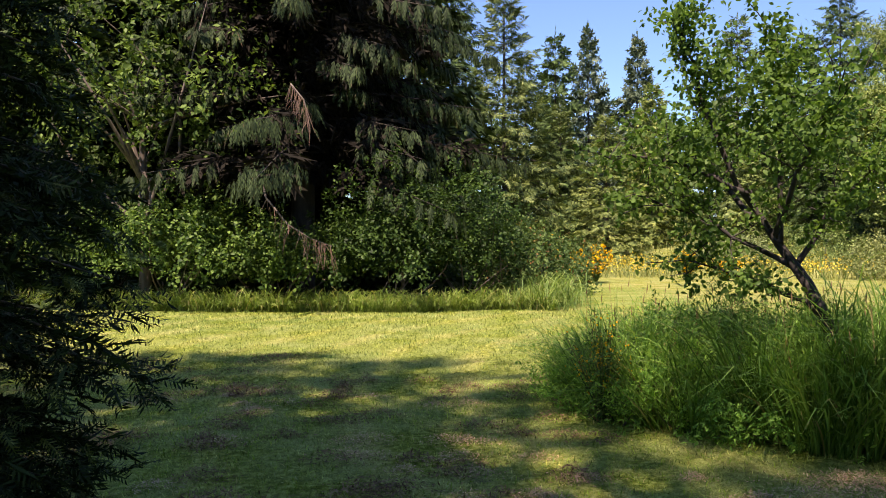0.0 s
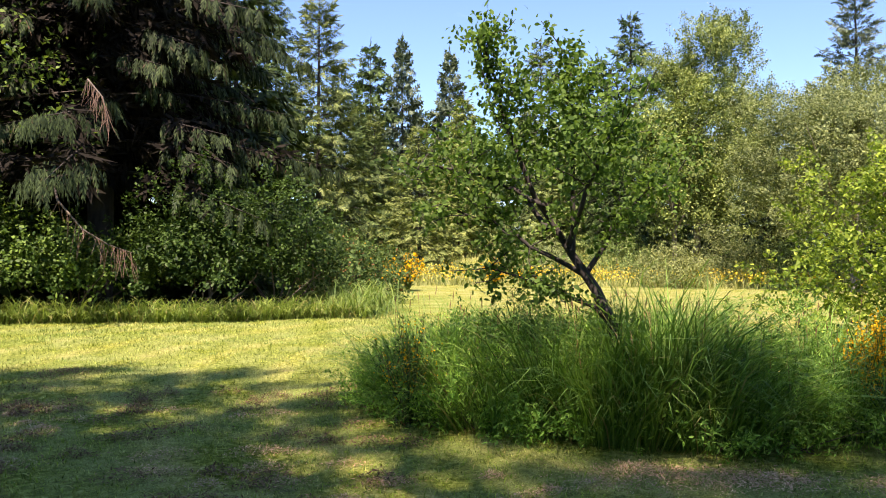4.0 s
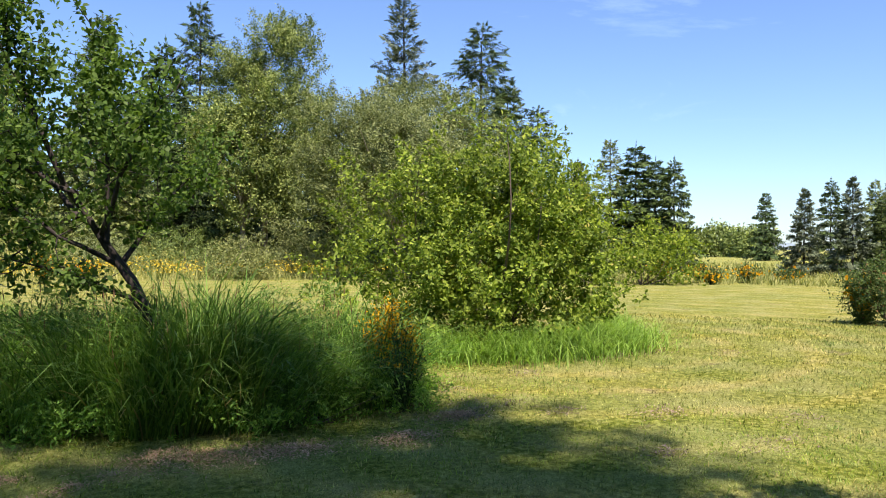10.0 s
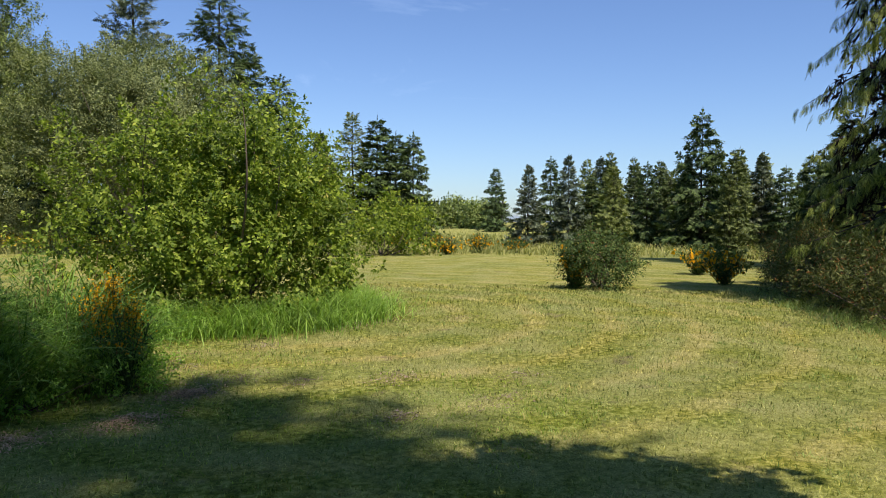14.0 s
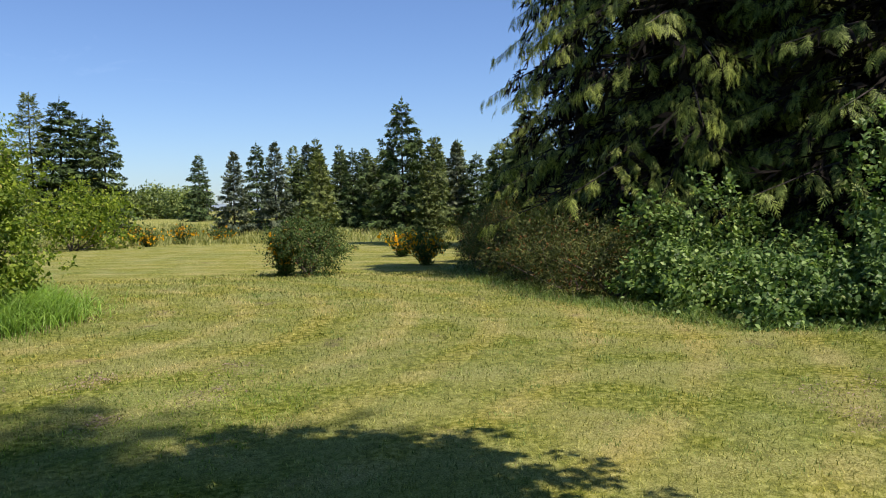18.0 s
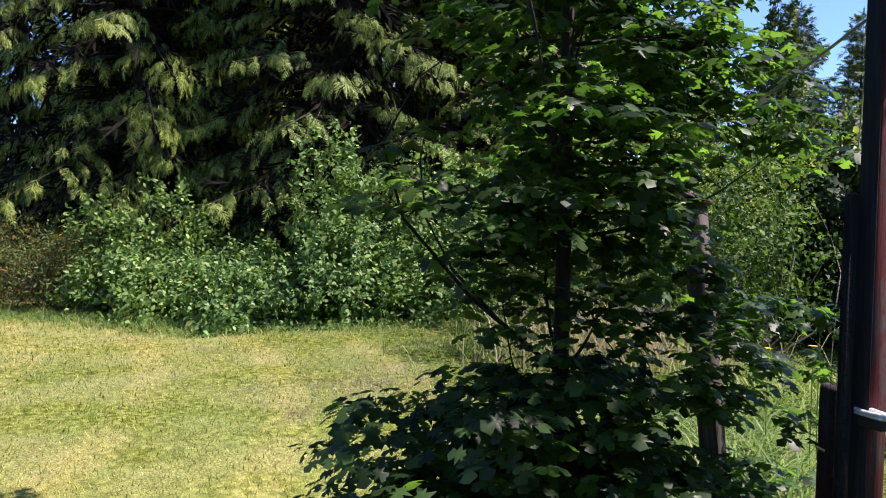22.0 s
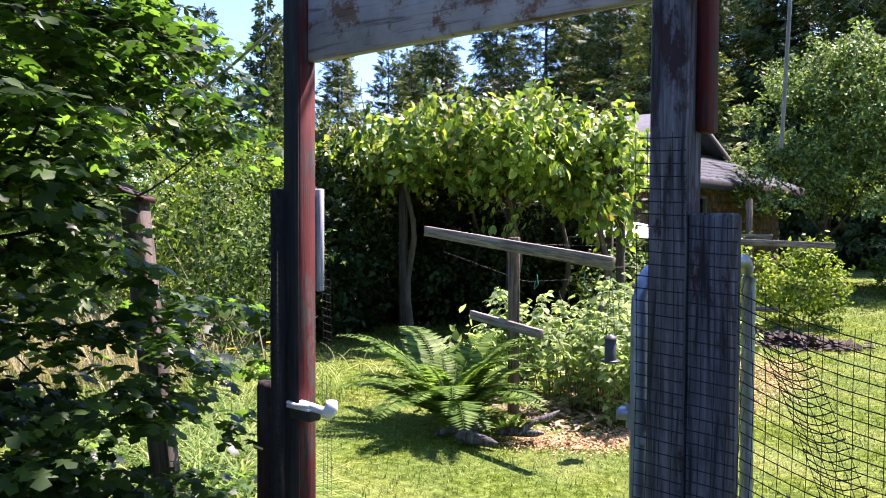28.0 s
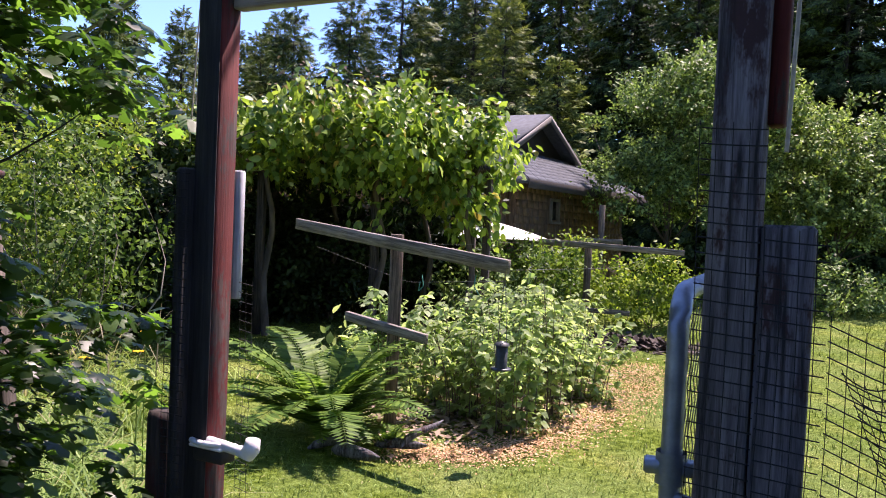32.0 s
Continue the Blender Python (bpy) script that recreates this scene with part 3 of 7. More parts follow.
def fir_mesh(seed, h, r, whorls, per, sprays, size, shape, mat, droop=0.2, base=0.03, power=0.8, lift=0.5, rag=0.3, hang=0.15, wide=0.42, bare=0.03, deep=0.22):
    """A conifer in tiers: each bough is a flat, pointed spray of branchlets, lit above and dark below."""
    rng = np.random.default_rng(seed)
    tr, cr = Acc(), Acc()
    zs = np.linspace(0, h, 9)
    wob = np.cumsum(rng.normal(0, 0.006 * h, (9, 2)), 0) * 0.3
    tube(tr, np.column_stack([wob, zs]), np.interp(zs, [0, h], [0.010 * h + 0.02, 0.006]), 7)
    down = np.array([0, 0, -1.0])
    P, T, U, S = [], [], [], []
    for k in range(whorls):
        f0 = base + (0.985 - base) * (k + rng.uniform(-0.3, 0.3)) / whorls
        a0 = rng.uniform(0, 6.28)
        for j in range(per):
            az = a0 + 6.283 * j / per + rng.normal(0, 0.28)
            f = float(np.clip(f0 + rng.normal(0, 0.012), base * 0.5, 0.985))
            ln = (r * (1 - f) ** power + 0.012 * h) * rng.uniform(1 - rag, 1 + 0.5 * rag) + 0.06
            el = float(np.interp(f, [0, 0.5, 0.9, 1], [-0.2, 0.05, 0.55, 1.0])) * lift * 2 + rng.normal(0, 0.08)
            d = np.array([np.cos(az) * np.cos(el), np.sin(az) * np.cos(el), np.sin(el)])
            side = np.array([-np.sin(az), np.cos(az), 0])
            o = np.array([np.interp(f * h, zs, wob[:, 0]), np.interp(f * h, zs, wob[:, 1]), f * h])
            sag = droop * ln * (1 - 0.8 * f)

            def arm(q):
                return o + d * ln * q[:, None] + down * (sag * (q ** 2 - 0.35 * q ** 4))[:, None]
            if ln > 0.2 * r:
                q = np.linspace(0, 0.85, 4)
                tube(tr, arm(q), np.linspace(0.005 * ln + 0.008, 0.003, 4), 4)
            n = max(6, int(sprays * (0.3 + 0.7 * ln / r)))
            q = spread(n, rng, bare, 1.0)
            sg = np.where(np.arange(n) % 2 == 0, 1.0, -1.0)
            reach = wide * ln * (1.04 - q) * rng.uniform(0.0, 1.0, n) ** 0.6 + 0.02
            out = unit(d * 0.8 + side * sg[:, None] * 0.75)
            P.append(arm(q) + out * reach[:, None] + down * (0.35 * reach ** 1.3 + deep * rng.uniform(-0.3, 1.0, n) * (0.3 + 0.7 * ln / r))[:, None])
            T.append(d * 0.7 + side * (sg * rng.uniform(0.1, 1.1, n))[:, None] + down * (hang + rng.normal(0, 0.35, n))[:, None])
            U.append(np.array([0, 0, 0.55]) + rng.normal(0, 0.55, (n, 3)) + d * 0.7)
            S.append(size * rng.uniform(0.6, 1.25, n) * (0.45 + 0.55 * min(1.0, ln / r + 0.2)))
    scatter(cr, shape, np.concatenate(P), np.concatenate(T), np.concatenate(U), np.concatenate(S))
    top = np.array([[wob[-1, 0], wob[-1, 1], h * 0.965]])
    scatter(cr, shape, top, np.array([[0, 0, 1.0]]), np.array([[1.0, 0, 0]]), size * 1.2, 0.5)
    return tr.mesh("trunk", M_BARK_DARK, True), cr.mesh("crown", mat)


def bough_tree(seed, h, r, n_bough, sub, per, size, shape, mat, base=0.05, power=0.55, sag=0.5, hang=0.9, fall=0.5, rag=0.4, near=0.35, inner=10, wide=0.42, thick=1.0):
    """An old conifer: long sagging boughs with side branchlets on both hands, from which the sprays hang; near-black
    twigs inside carry the crown's shade.
    """
    rng = np.random.default_rng(seed)
    tr, cr, dead = Acc(), Acc(), Acc()
    zs = np.linspace(0, h, 8)
    tube(tr, np.column_stack([0.05 * np.sin(zs), 0.05 * np.cos(zs), zs]), np.interp(zs, [0, h], [0.016 * h + 0.04, 0.02]), 8)
    down = np.array([0, 0, -1.0])
    P, T, U, S = [], [], [], []
    for k in range(n_bough):
        f = base + (0.98 - base) * ((k + rng.uniform(0, 1)) / n_bough) ** 1.35
        az = 2.39996 * k + rng.normal(0, 0.25)
        ln = (r * (1 - f) ** power + 0.3) * rng.uniform(1 - rag, 1 + rag * 0.35)
        d, side = np.array([np.cos(az), np.sin(az), 0]), np.array([-np.sin(az), np.cos(az), 0])
        o = np.array([0, 0, f * h])
        rise = rng.uniform(0.0, 0.22)

        def arm(s):
            s = np.atleast_1d(s)[:, None]
            return o + d * ln * s + np.array([0, 0, 1.0]) * ln * (rise * s - sag * s ** 2 + 0.3 * sag * s ** 4)
        tube(tr, arm(np.linspace(0, 0.95, 6)), thick * np.linspace(0.007 * ln + 0.012, 0.004, 6), 4)
        for c in range(sub):
            s = near + (1 - near) * (c + rng.uniform(0, 1)) / sub
            hand = 1.0 if c % 2 else -1.0
            reach = (wide * ln * (1.08 - s) + 0.12) * rng.uniform(0.55, 1.1)
            out = unit(d * rng.uniform(0.5, 1.0) + side * hand * rng.uniform(0.5, 1.0))
            n = max(2, int(per * (0.4 + reach / (wide * r * 0.6))))
            q = spread(n, rng, 0.05, 1.0)
            o2 = arm(s)[0]
            p = o2 + out * (reach * q)[:, None] + down * (fall * reach * q ** 2)[:, None]
            sg = np.where(np.arange(n) % 2 == 0, 1.0, -1.0)[:, None]
            lat = np.cross(out, [0, 0, 1.0])
            P.append(p + rng.normal(0, 0.03, (n, 3)))
            T.append(out * rng.uniform(0.45, 0.95, (n, 1)) + lat * sg * rng.uniform(0.15, 0.6, (n, 1)) + down * hang * rng.uniform(0.5, 1.3, (n, 1)))
            U.append(np.array([0, 0, 0.7]) + out * 0.8 + rng.normal(0, 0.22, (n, 3)))
            S.append(size * rng.uniform(0.65, 1.3, n))
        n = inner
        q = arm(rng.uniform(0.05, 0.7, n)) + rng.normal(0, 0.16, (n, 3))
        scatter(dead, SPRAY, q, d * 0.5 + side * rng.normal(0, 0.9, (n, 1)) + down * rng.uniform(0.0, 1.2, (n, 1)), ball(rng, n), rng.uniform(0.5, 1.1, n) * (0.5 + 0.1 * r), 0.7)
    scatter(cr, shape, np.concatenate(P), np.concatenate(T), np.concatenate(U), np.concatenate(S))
    return tr.mesh("trunk", M_BARK_DARK, True), cr.mesh("crown", mat), dead.mesh("inner_wood", M_INNER_SHADE)


def tree_from(meshes, name, label, category, at, group="", turn=0.0, scale=1.0, girth=None):
    ob = thing(name, label, category, group)
    ob.matrix_basis = Matrix.Translation(at) @ Matrix.Rotation(radians(turn), 4, "Z") @ Matrix.Diagonal(((girth or scale), (girth or scale), scale, 1))
    part("trunk", meshes[0], None, ob)
    part("crown", meshes[1], None, ob)
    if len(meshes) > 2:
        part("inner_wood", meshes[2], None, ob, "bare inner twigs coloured near-black as crown shade")
    return ob


def leafy(rng, lobes, clumps, per, leaf, spread, shape=LEAF, fill=0.75, sag=0.2, low=-0.35, flat=0.95, lump=0.16, face=0.75):
    """Leafy shoots over lumpy ellipsoid lobes (centre, radii); returns the leaf block and the shoots' feet."""
    lobes = [(np.array(c, float), np.array(r, float)) for c, r in lobes]
    w = np.array([r[0] * r[1] + r[1] * r[2] + r[0] * r[2] for c, r in lobes])
    pick = rng.choice(len(lobes), clumps, p=w / w.sum())
    c, r = np.array([l[0] for l in lobes])[pick], np.array([l[1] for l in lobes])[pick]
    d = ball(rng, clumps)
    d[:, 2] = np.where(d[:, 2] < low, -d[:, 2], d[:, 2])
    depth = fill + (1.04 - fill) * rng.uniform(0, 1, clumps) ** 0.55
    ph = rng.uniform(0, 6.28, 4)
    bump = 1 + lump * (np.sin(4.3 * d[:, 0] + ph[0] + pick) + np.sin(4.9 * d[:, 1] + ph[1]) + np.sin(5.7 * d[:, 2] + 3 * d[:, 0] + ph[2])) * 0.6
    cc = c + d * r * (depth * bump)[:, None] * rng.uniform(0.93, 1.06, (clumps, 1))
    cc[:, 2] = np.maximum(cc[:, 2], 0.02)
    axis = unit(d * 0.7 + np.array([0, 0, 0.45]) + ball(rng, clumps) * 0.6)
    n = clumps * per
    own = np.repeat(np.arange(clumps), per)
    size = spread * rng.uniform(0.7, 1.4, clumps)[own]
    t = rng.uniform(-0.6, 1.0, n)
    p = cc[own] + axis[own] * (t * size * 2.2)[:, None] + rng.normal(0, 1, (n, 3)) * (size * (0.62 - 0.3 * t))[:, None] * np.array([1, 1, 0.3 + 0.7 * flat])
    p[:, 2] = np.maximum(p[:, 2], 0.015)
    out = ball(rng, n)
    al = unit(axis[own] * 0.55 + out * 0.85 + np.array([0, 0, -sag]))
    up = unit(np.array([0, 0, 0.65]) + d[own] * face + ball(rng, n) * 0.6)
    acc = Acc()
    scatter(acc, shape, p, al, up, leaf * rng.uniform(0.55, 1.3, n))
    return acc, cc


def limbs(acc, rng, foot, tips, thick, n=9, bend=0.15, fork=0.35):
    """Limbs from a foot point to some of the tips."""
    foot = np.array(foot, float)
    tips = tips[tips[:, 2] > foot[2] - 0.15]
    for tip in tips[rng.choice(len(tips), min(n, len(tips)), replace=False)]:
        s = np.linspace(0, 1, 7)[:, None]
        mid = foot + (tip - foot) * s
        mid += np.sin(s * np.pi) * rng.normal(0, bend, 3) * np.linalg.norm(tip - foot) * np.array([1, 1, 0.3])
        tube(acc, mid, np.interp(s[:, 0], [0, 1], [thick, thick * 0.12]), 5)
    return acc


def shrub(name, label, category, at, lobes, clumps, per, leaf, spread, mat, seed, shape=LEAF, stems=8, thick=0.03, group="", fill=0.5, low=-0.92, bark=None, turn=0, flat=0.95, lump=0.18):
    rng = np.random.default_rng(seed)
    ob = thing(name, label, category, group, at, turn)
    acc, cc = leafy(rng, lobes, clumps, per, leaf, spread, shape, fill, low=low, flat=flat, lump=lump)
    part("foliage", acc, mat, ob)
    st = Acc()
    for k in range(4):
        limbs(st, rng, (rng.normal(0, 0.12), rng.normal(0, 0.12), -0.05), cc, thick, max(1, stems // 4))
    stalks = part("branchwork", st, bark or M_BARK, ob, smooth=True)
    if thick < 0.008:
        tagged(stalks, kind="stuff")
    return ob


def tall_grass(rng, pos, height, width, acc, bend=0.35):
    n = len(pos)
    a = rng.uniform(0, 6.28, n)
    lean = np.column_stack([np.cos(a), np.sin(a), np.zeros(n)])
    al = np.array([0, 0, 1.0]) + lean * rng.uniform(0.02, bend, (n, 1))
    scatter(acc, ARCH if bend > 0.7 else BLADE, pos, al, unit(np.cross(np.cross(al, -lean), al)) + rng.normal(0, 0.15, (n, 3)), height, width / height)
    return acc


def grass_patch(name, label, pts, height, width, mat, seed, bend=0.35, group="", category="grass"):
    rng = np.random.default_rng(seed)
    acc = Acc()
    tall_grass(rng, pts, height * rng.uniform(0.45, 1.15, len(pts)), np.full(len(pts), width), acc, bend)
    return tagged(new(name, acc.mesh(name, mat)), label, category, group, "stuff")


def on_land(x, y):
    return np.column_stack([x, y, land(x, y) - 0.01])

# ---- woods ----
#           seed  h   r   tiers per sprays size shape mat     droop base power lift rag  hang wide
FAR_FORMS = [(11, 10, 2.35, 28, 6, 32, 0.46, M_FIR, 0.22, 0.03, 0.82, 0.5, 0.3, 0.12, 0.42),
             (12, 10, 2.2, 28, 6, 30, 0.40, M_FIR_BLUE, 0.10, 0.04, 0.85, 0.7, 0.35, 0.02, 0.36),
             (13, 10, 2.5, 28, 6, 32, 0.47, M_SPRUCE, 0.36, 0.02, 0.75, 0.45, 0.35, 0.4, 0.40),
             (14, 10, 2.7, 28, 6, 32, 0.46, M_FIR_YELLOW, 0.25, 0.02, 0.8, 0.5, 0.3, 0.2, 0.45),
             (15, 10, 2.6, 28, 6, 32, 0.48, M_SPRUCE_SHADE, 0.36, 0.02, 0.75, 0.45, 0.35, 0.4, 0.42)]
FAR = [fir_mesh(*f[:7], FLAT, *f[7:]) for f in FAR_FORMS]
FAR_COARSE = [fir_mesh(f[0] + 300, f[1], f[2], 25, 6, 19, 0.64, FLAT_FAR, *f[7:]) for f in FAR_FORMS]
KINDS = ["layered green fir", "blue-green upswept fir", "dark drooping spruce", "sunlit yellow-green fir", "spruce with shade-darkened needles"]


def conifers(rows, group, place):
    rng = np.random.default_rng(len(rows))
    for x, y, top, kind, girth in rows:
        z = z_at(x, y)
        s = (top - z) / 10
        fine = top - z > 8.0 and math.hypot(x, y) < 60 and kind < 4
        tree_from((FAR if fine else FAR_COARSE)[kind], "conifer", KINDS[kind] + " " + place, "tree", (x, y, z - 0.1), group, rng.uniform(0, 360), s, s * girth)


conifers([(2.9, 37.9, 14.2, 0, 1.05), (0.6, 44, 16.5, 2, 1.0), (8.3, 59.5, 17.4, 2, 0.9), (11.8, 65, 19.2, 1, 0.8), (16.4, 68.1, 19.3, 1, 0.85)], "north wood", "at the far meadow's edge")
conifers([(-0.8, 36, 15.5, 2, 1.1), (7.2, 49.4, 10.3, 0, 1.2), (9.2, 45.1, 8.9, 3, 1.3), (19.3, 52.6, 16.6, 0, 1.1), (25.3, 56.6, 16.6, 2, 1.0)], "north wood", "at the far meadow's edge")
conifers([(25, 50.2, 18, 2, 1.0), (5.0, 47.7, 12.6, 2, 1.2), (15.6, 59.8, 13.5, 3, 1.1), (13.0, 51, 8.5, 3, 1.3), (18.0, 47, 7.0, 3, 1.4), (21.5, 55, 10, 0, 1.2)], "north wood", "at the far meadow's edge")
conifers([(36.2, 42.5, 19.6, 1, 1.1), (38.7, 37.4, 16.6, 2, 1.3), (42.1, 38.3, 13.8, 0, 1.1), (41, 34.5, 11, 2, 1.2), (33, 45, 11, 2, 1.2), (28, 47, 10, 2, 1.2), (30.5, 43.5, 9, 2, 1.3), (23, 47.5, 10.5, 2, 1.2), (34, 39, 9, 2, 1.3), (36.5, 34, 7, 2, 1.3)], "north-east wood", "behind the round willow")
conifers([(41.4, 31.4, 7.2, 1, 1.2), (41, 28.6, 8.3, 3, 1.15), (41.8, 27.4, 8.0, 2, 1.35), (44.1, 27.5, 7.3, 2, 1.3), (42.1, 24.9, 6.9, 2, 1.1), (40.2, 30.0, 5.6, 3, 1.4)], "clump beyond the bush", "beyond the mown field")
conifers([(72.6, 33.8, 7.0, 2, 1.1), (42.6, 17.6, 4.9, 1, 1.1), (46.8, 17.9, 5.6, 2, 1.0), (44.4, 15.8, 5.5, 1, 1.05), (45.8, 14.9, 4.4, 2, 1.2)], "east tree line", "along the far edge of the field")
conifers([(48, 14.5, 5.9, 0, 0.9), (50.3, 13.7, 5.7, 0, 0.9), (46.7, 11.9, 5.1, 2, 1.0), (50.7, 12.2, 5.5, 0, 0.9), (45.4, 8.6, 7.7, 2, 1.15)], "east tree line", "along the far edge of the field")
conifers([(43.7, 6.6, 5.4, 0, 1.0), (47.2, 9.7, 4.9, 2, 1.1), (53.4, 9.2, 6.6, 0, 0.9), (49.6, 7.3, 6.0, 0, 0.9), (46.8, 5.7, 5.4, 1, 1.1)], "east tree line", "along the far edge of the field")
conifers([(46, 4.4, 4.7, 2, 1.2), (42.1, 2.8, 5.0, 2, 1.2), (27.9, 8.1, 3.6, 3, 1.0), (29.8, 4.5, 3.2, 0, 1.0), (40.2, 1.2, 6.9, 2, 1.2)], "east tree line", "along the far edge of the field")
conifers([(18, -35, 11.2, 2, 1.1), (16.5, -38, 12.8, 2, 1.15), (19.3, -32.2, 9.6, 0, 1.2), (17.6, -26, 8.8, 0, 1.1), (13.9, -41.1, 11, 2, 1.2)], "south wood", "behind the house")
conifers([(10.7, -36, 13.5, 2, 0.9), (5.1, -30.9, 12.5, 2, 1.0), (2.6, -30, 12.5, 2, 1.1), (8, -36.4, 14, 2, 0.8), (4.3, -25.6, 6.8, 3, 1.25)], "south wood", "behind the house")
conifers([(0.3, -28.2, 12, 2, 1.1), (-1.7, -27.1, 12, 2, 1.1), (-3.6, -26.5, 11.5, 2, 1.2), (-6, -26.7, 11.5, 2, 1.2), (19.8, -35.5, 10.2, 0, 1.0)], "south wood", "behind the house")
conifers([(14.5, -46, 13.5, 0, 1.2), (18.5, -44, 13.5, 2, 1.3), (22, -42, 13, 2, 1.3), (10.5, -44, 13, 2, 1.2), (12.5, -38, 12, 2, 1.1), (20.5, -38, 11.5, 0, 1.2), (25, -32, 11, 2, 1.0), (28, -30, 12, 2, 1.0)], "south wood", "behind the house")
conifers([(9, -33, 12, 0, 1.2), (6.5, -28, 9.5, 3, 1.2), (12, -33, 13, 0, 1.2), (3.5, -35, 14, 2, 1.2), (-0.5, -33, 13.5, 2, 1.2), (-8.5, -27, 12, 2, 1.2)], "south wood", "behind the house")
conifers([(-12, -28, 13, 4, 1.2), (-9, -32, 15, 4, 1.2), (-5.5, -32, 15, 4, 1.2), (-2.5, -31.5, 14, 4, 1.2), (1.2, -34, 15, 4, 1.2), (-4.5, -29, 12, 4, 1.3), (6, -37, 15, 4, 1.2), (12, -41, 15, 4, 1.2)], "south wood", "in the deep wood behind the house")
conifers([(22, -38.6, 11, 2, 0.9), (25, -36.8, 11, 0, 1.0), (15.7, -19.5, 8.2, 0, 0.8), (20, -26, 9.5, 2, 1.0), (7, -31, 10.5, 0, 0.9)], "south wood", "behind the house")
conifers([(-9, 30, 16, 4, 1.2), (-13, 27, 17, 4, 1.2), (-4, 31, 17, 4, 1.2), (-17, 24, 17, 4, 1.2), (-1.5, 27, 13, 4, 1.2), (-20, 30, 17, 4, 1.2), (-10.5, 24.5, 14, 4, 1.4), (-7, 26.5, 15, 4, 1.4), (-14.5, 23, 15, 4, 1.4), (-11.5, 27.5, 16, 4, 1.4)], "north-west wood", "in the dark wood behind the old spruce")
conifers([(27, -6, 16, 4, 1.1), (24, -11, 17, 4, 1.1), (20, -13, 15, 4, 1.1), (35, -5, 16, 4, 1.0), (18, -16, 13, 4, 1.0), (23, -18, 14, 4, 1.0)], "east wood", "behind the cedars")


conifers([(6 + 4.2 * k, 74 - 1.9 * k, 12.5 + (k % 3), (2, 0, 2)[k % 3], 1.5) for k in range(9)], "north wood", "deep in the wood beyond the meadow")


_rng = np.random.default_rng(77)
conifers([(r * math.sin(radians(a)), r * math.cos(radians(a)), float(_rng.uniform(4.2, 6.6)), int(_rng.integers(4)), float(_rng.uniform(0.9, 1.3))) for a, r in zip(_rng.uniform(69.5, 92, 22), _rng.uniform(52, 64, 22))], "east tree line", "in the second row beyond the field")


def broadleaf(name, label, at, lobes, clumps, per, leaf, spread, mat, seed, trunk, height, bark=None, group="", shape=LEAF, n_limbs=14, fill=0.55, category="tree", lean=(0, 0)):
    rng = np.random.default_rng(seed)
    ob = thing(name, label, category, group, at)
    acc, cc = leafy(rng, lobes, clumps, per, leaf, spread, shape, fill, lump=0.38)
    part("crown", acc, mat, ob)
    tr = Acc()
    s = np.linspace(0, 1, 6)
    tube(tr, np.column_stack([lean[0] * s + 0.05 * np.sin(4 * s), lean[1] * s, -0.1 + (height + 0.1) * s]), np.interp(s, [0, 0.1, 1], [trunk * 1.35, trunk, trunk * 0.45]), 8)
    part("trunk", tr, bark or M_BARK, ob, smooth=True)
    for h in (0.45, 0.7, 1.0):
        for _ in range(n_limbs // 3):
            part("limb", limbs(Acc(), rng, (lean[0] * h, lean[1] * h, height * h), cc, trunk * 0.4, 1, 0.12), bark or M_BARK, ob, smooth=True)
    return ob


broadleaf("alder_tree", "tall pale green alder with an open airy crown", (23.9, 40.2, z_at(23.9, 40.2)), [((0.3, 0, 9.0), (2.4, 2.4, 3.2)), ((1.9, -1.2, 5.6), (2.2, 2, 2.4)), ((-2.0, 0.9, 6.2), (1.9, 1.9, 2.4)), ((0.9, -0.5, 11.9), (1.9, 1.9, 1.9)), ((-1.3, 0.8, 10.4), (1.4, 1.4, 1.7)), ((2.2, -1.5, 8.7), (1.3, 1.3, 1.5))], 1700, 60, 0.115, 0.2, M_ALDER, 31, 0.2, 8, M_BARK_PALE)
broadleaf("willow_tree", "broad round olive-green willow at the field's edge", (24.5, 28.8, z_at(24.5, 28.8)), [((0, 0, 5.3), (3.7, 3.7, 3.7)), ((1.6, -1.6, 4), (3.0, 3.0, 3.2)), ((-2, 1.4, 4.0), (2.6, 2.6, 3.2))], 2600, 60, 0.095, 0.19, M_WILLOW, 33, 0.22, 3.5, M_BARK_PALE)
broadleaf("alder_tree", "leafy alder in front of dark conifers", (21.4, 38.2, z_at(21.4, 38.2)), [((0, 0, 5.5), (2.2, 2.2, 3.6)), ((1.2, 0, 3.2), (2.2, 2.2, 2.4))], 1000, 44, 0.145, 0.22, M_ALDER, 34, 0.16, 5, M_BARK_PALE)
broadleaf("alder_tree", "grey-green alder beside the willow", (28.9, 35.6, z_at(28.9, 35.6)), [((0, 0, 5.6), (2.2, 2.2, 3.6)), ((-0.8, 0, 3), (2.2, 2.2, 2.6))], 900, 44, 0.14, 0.22, M_WILLOW, 35, 0.16, 5, M_BARK_PALE)
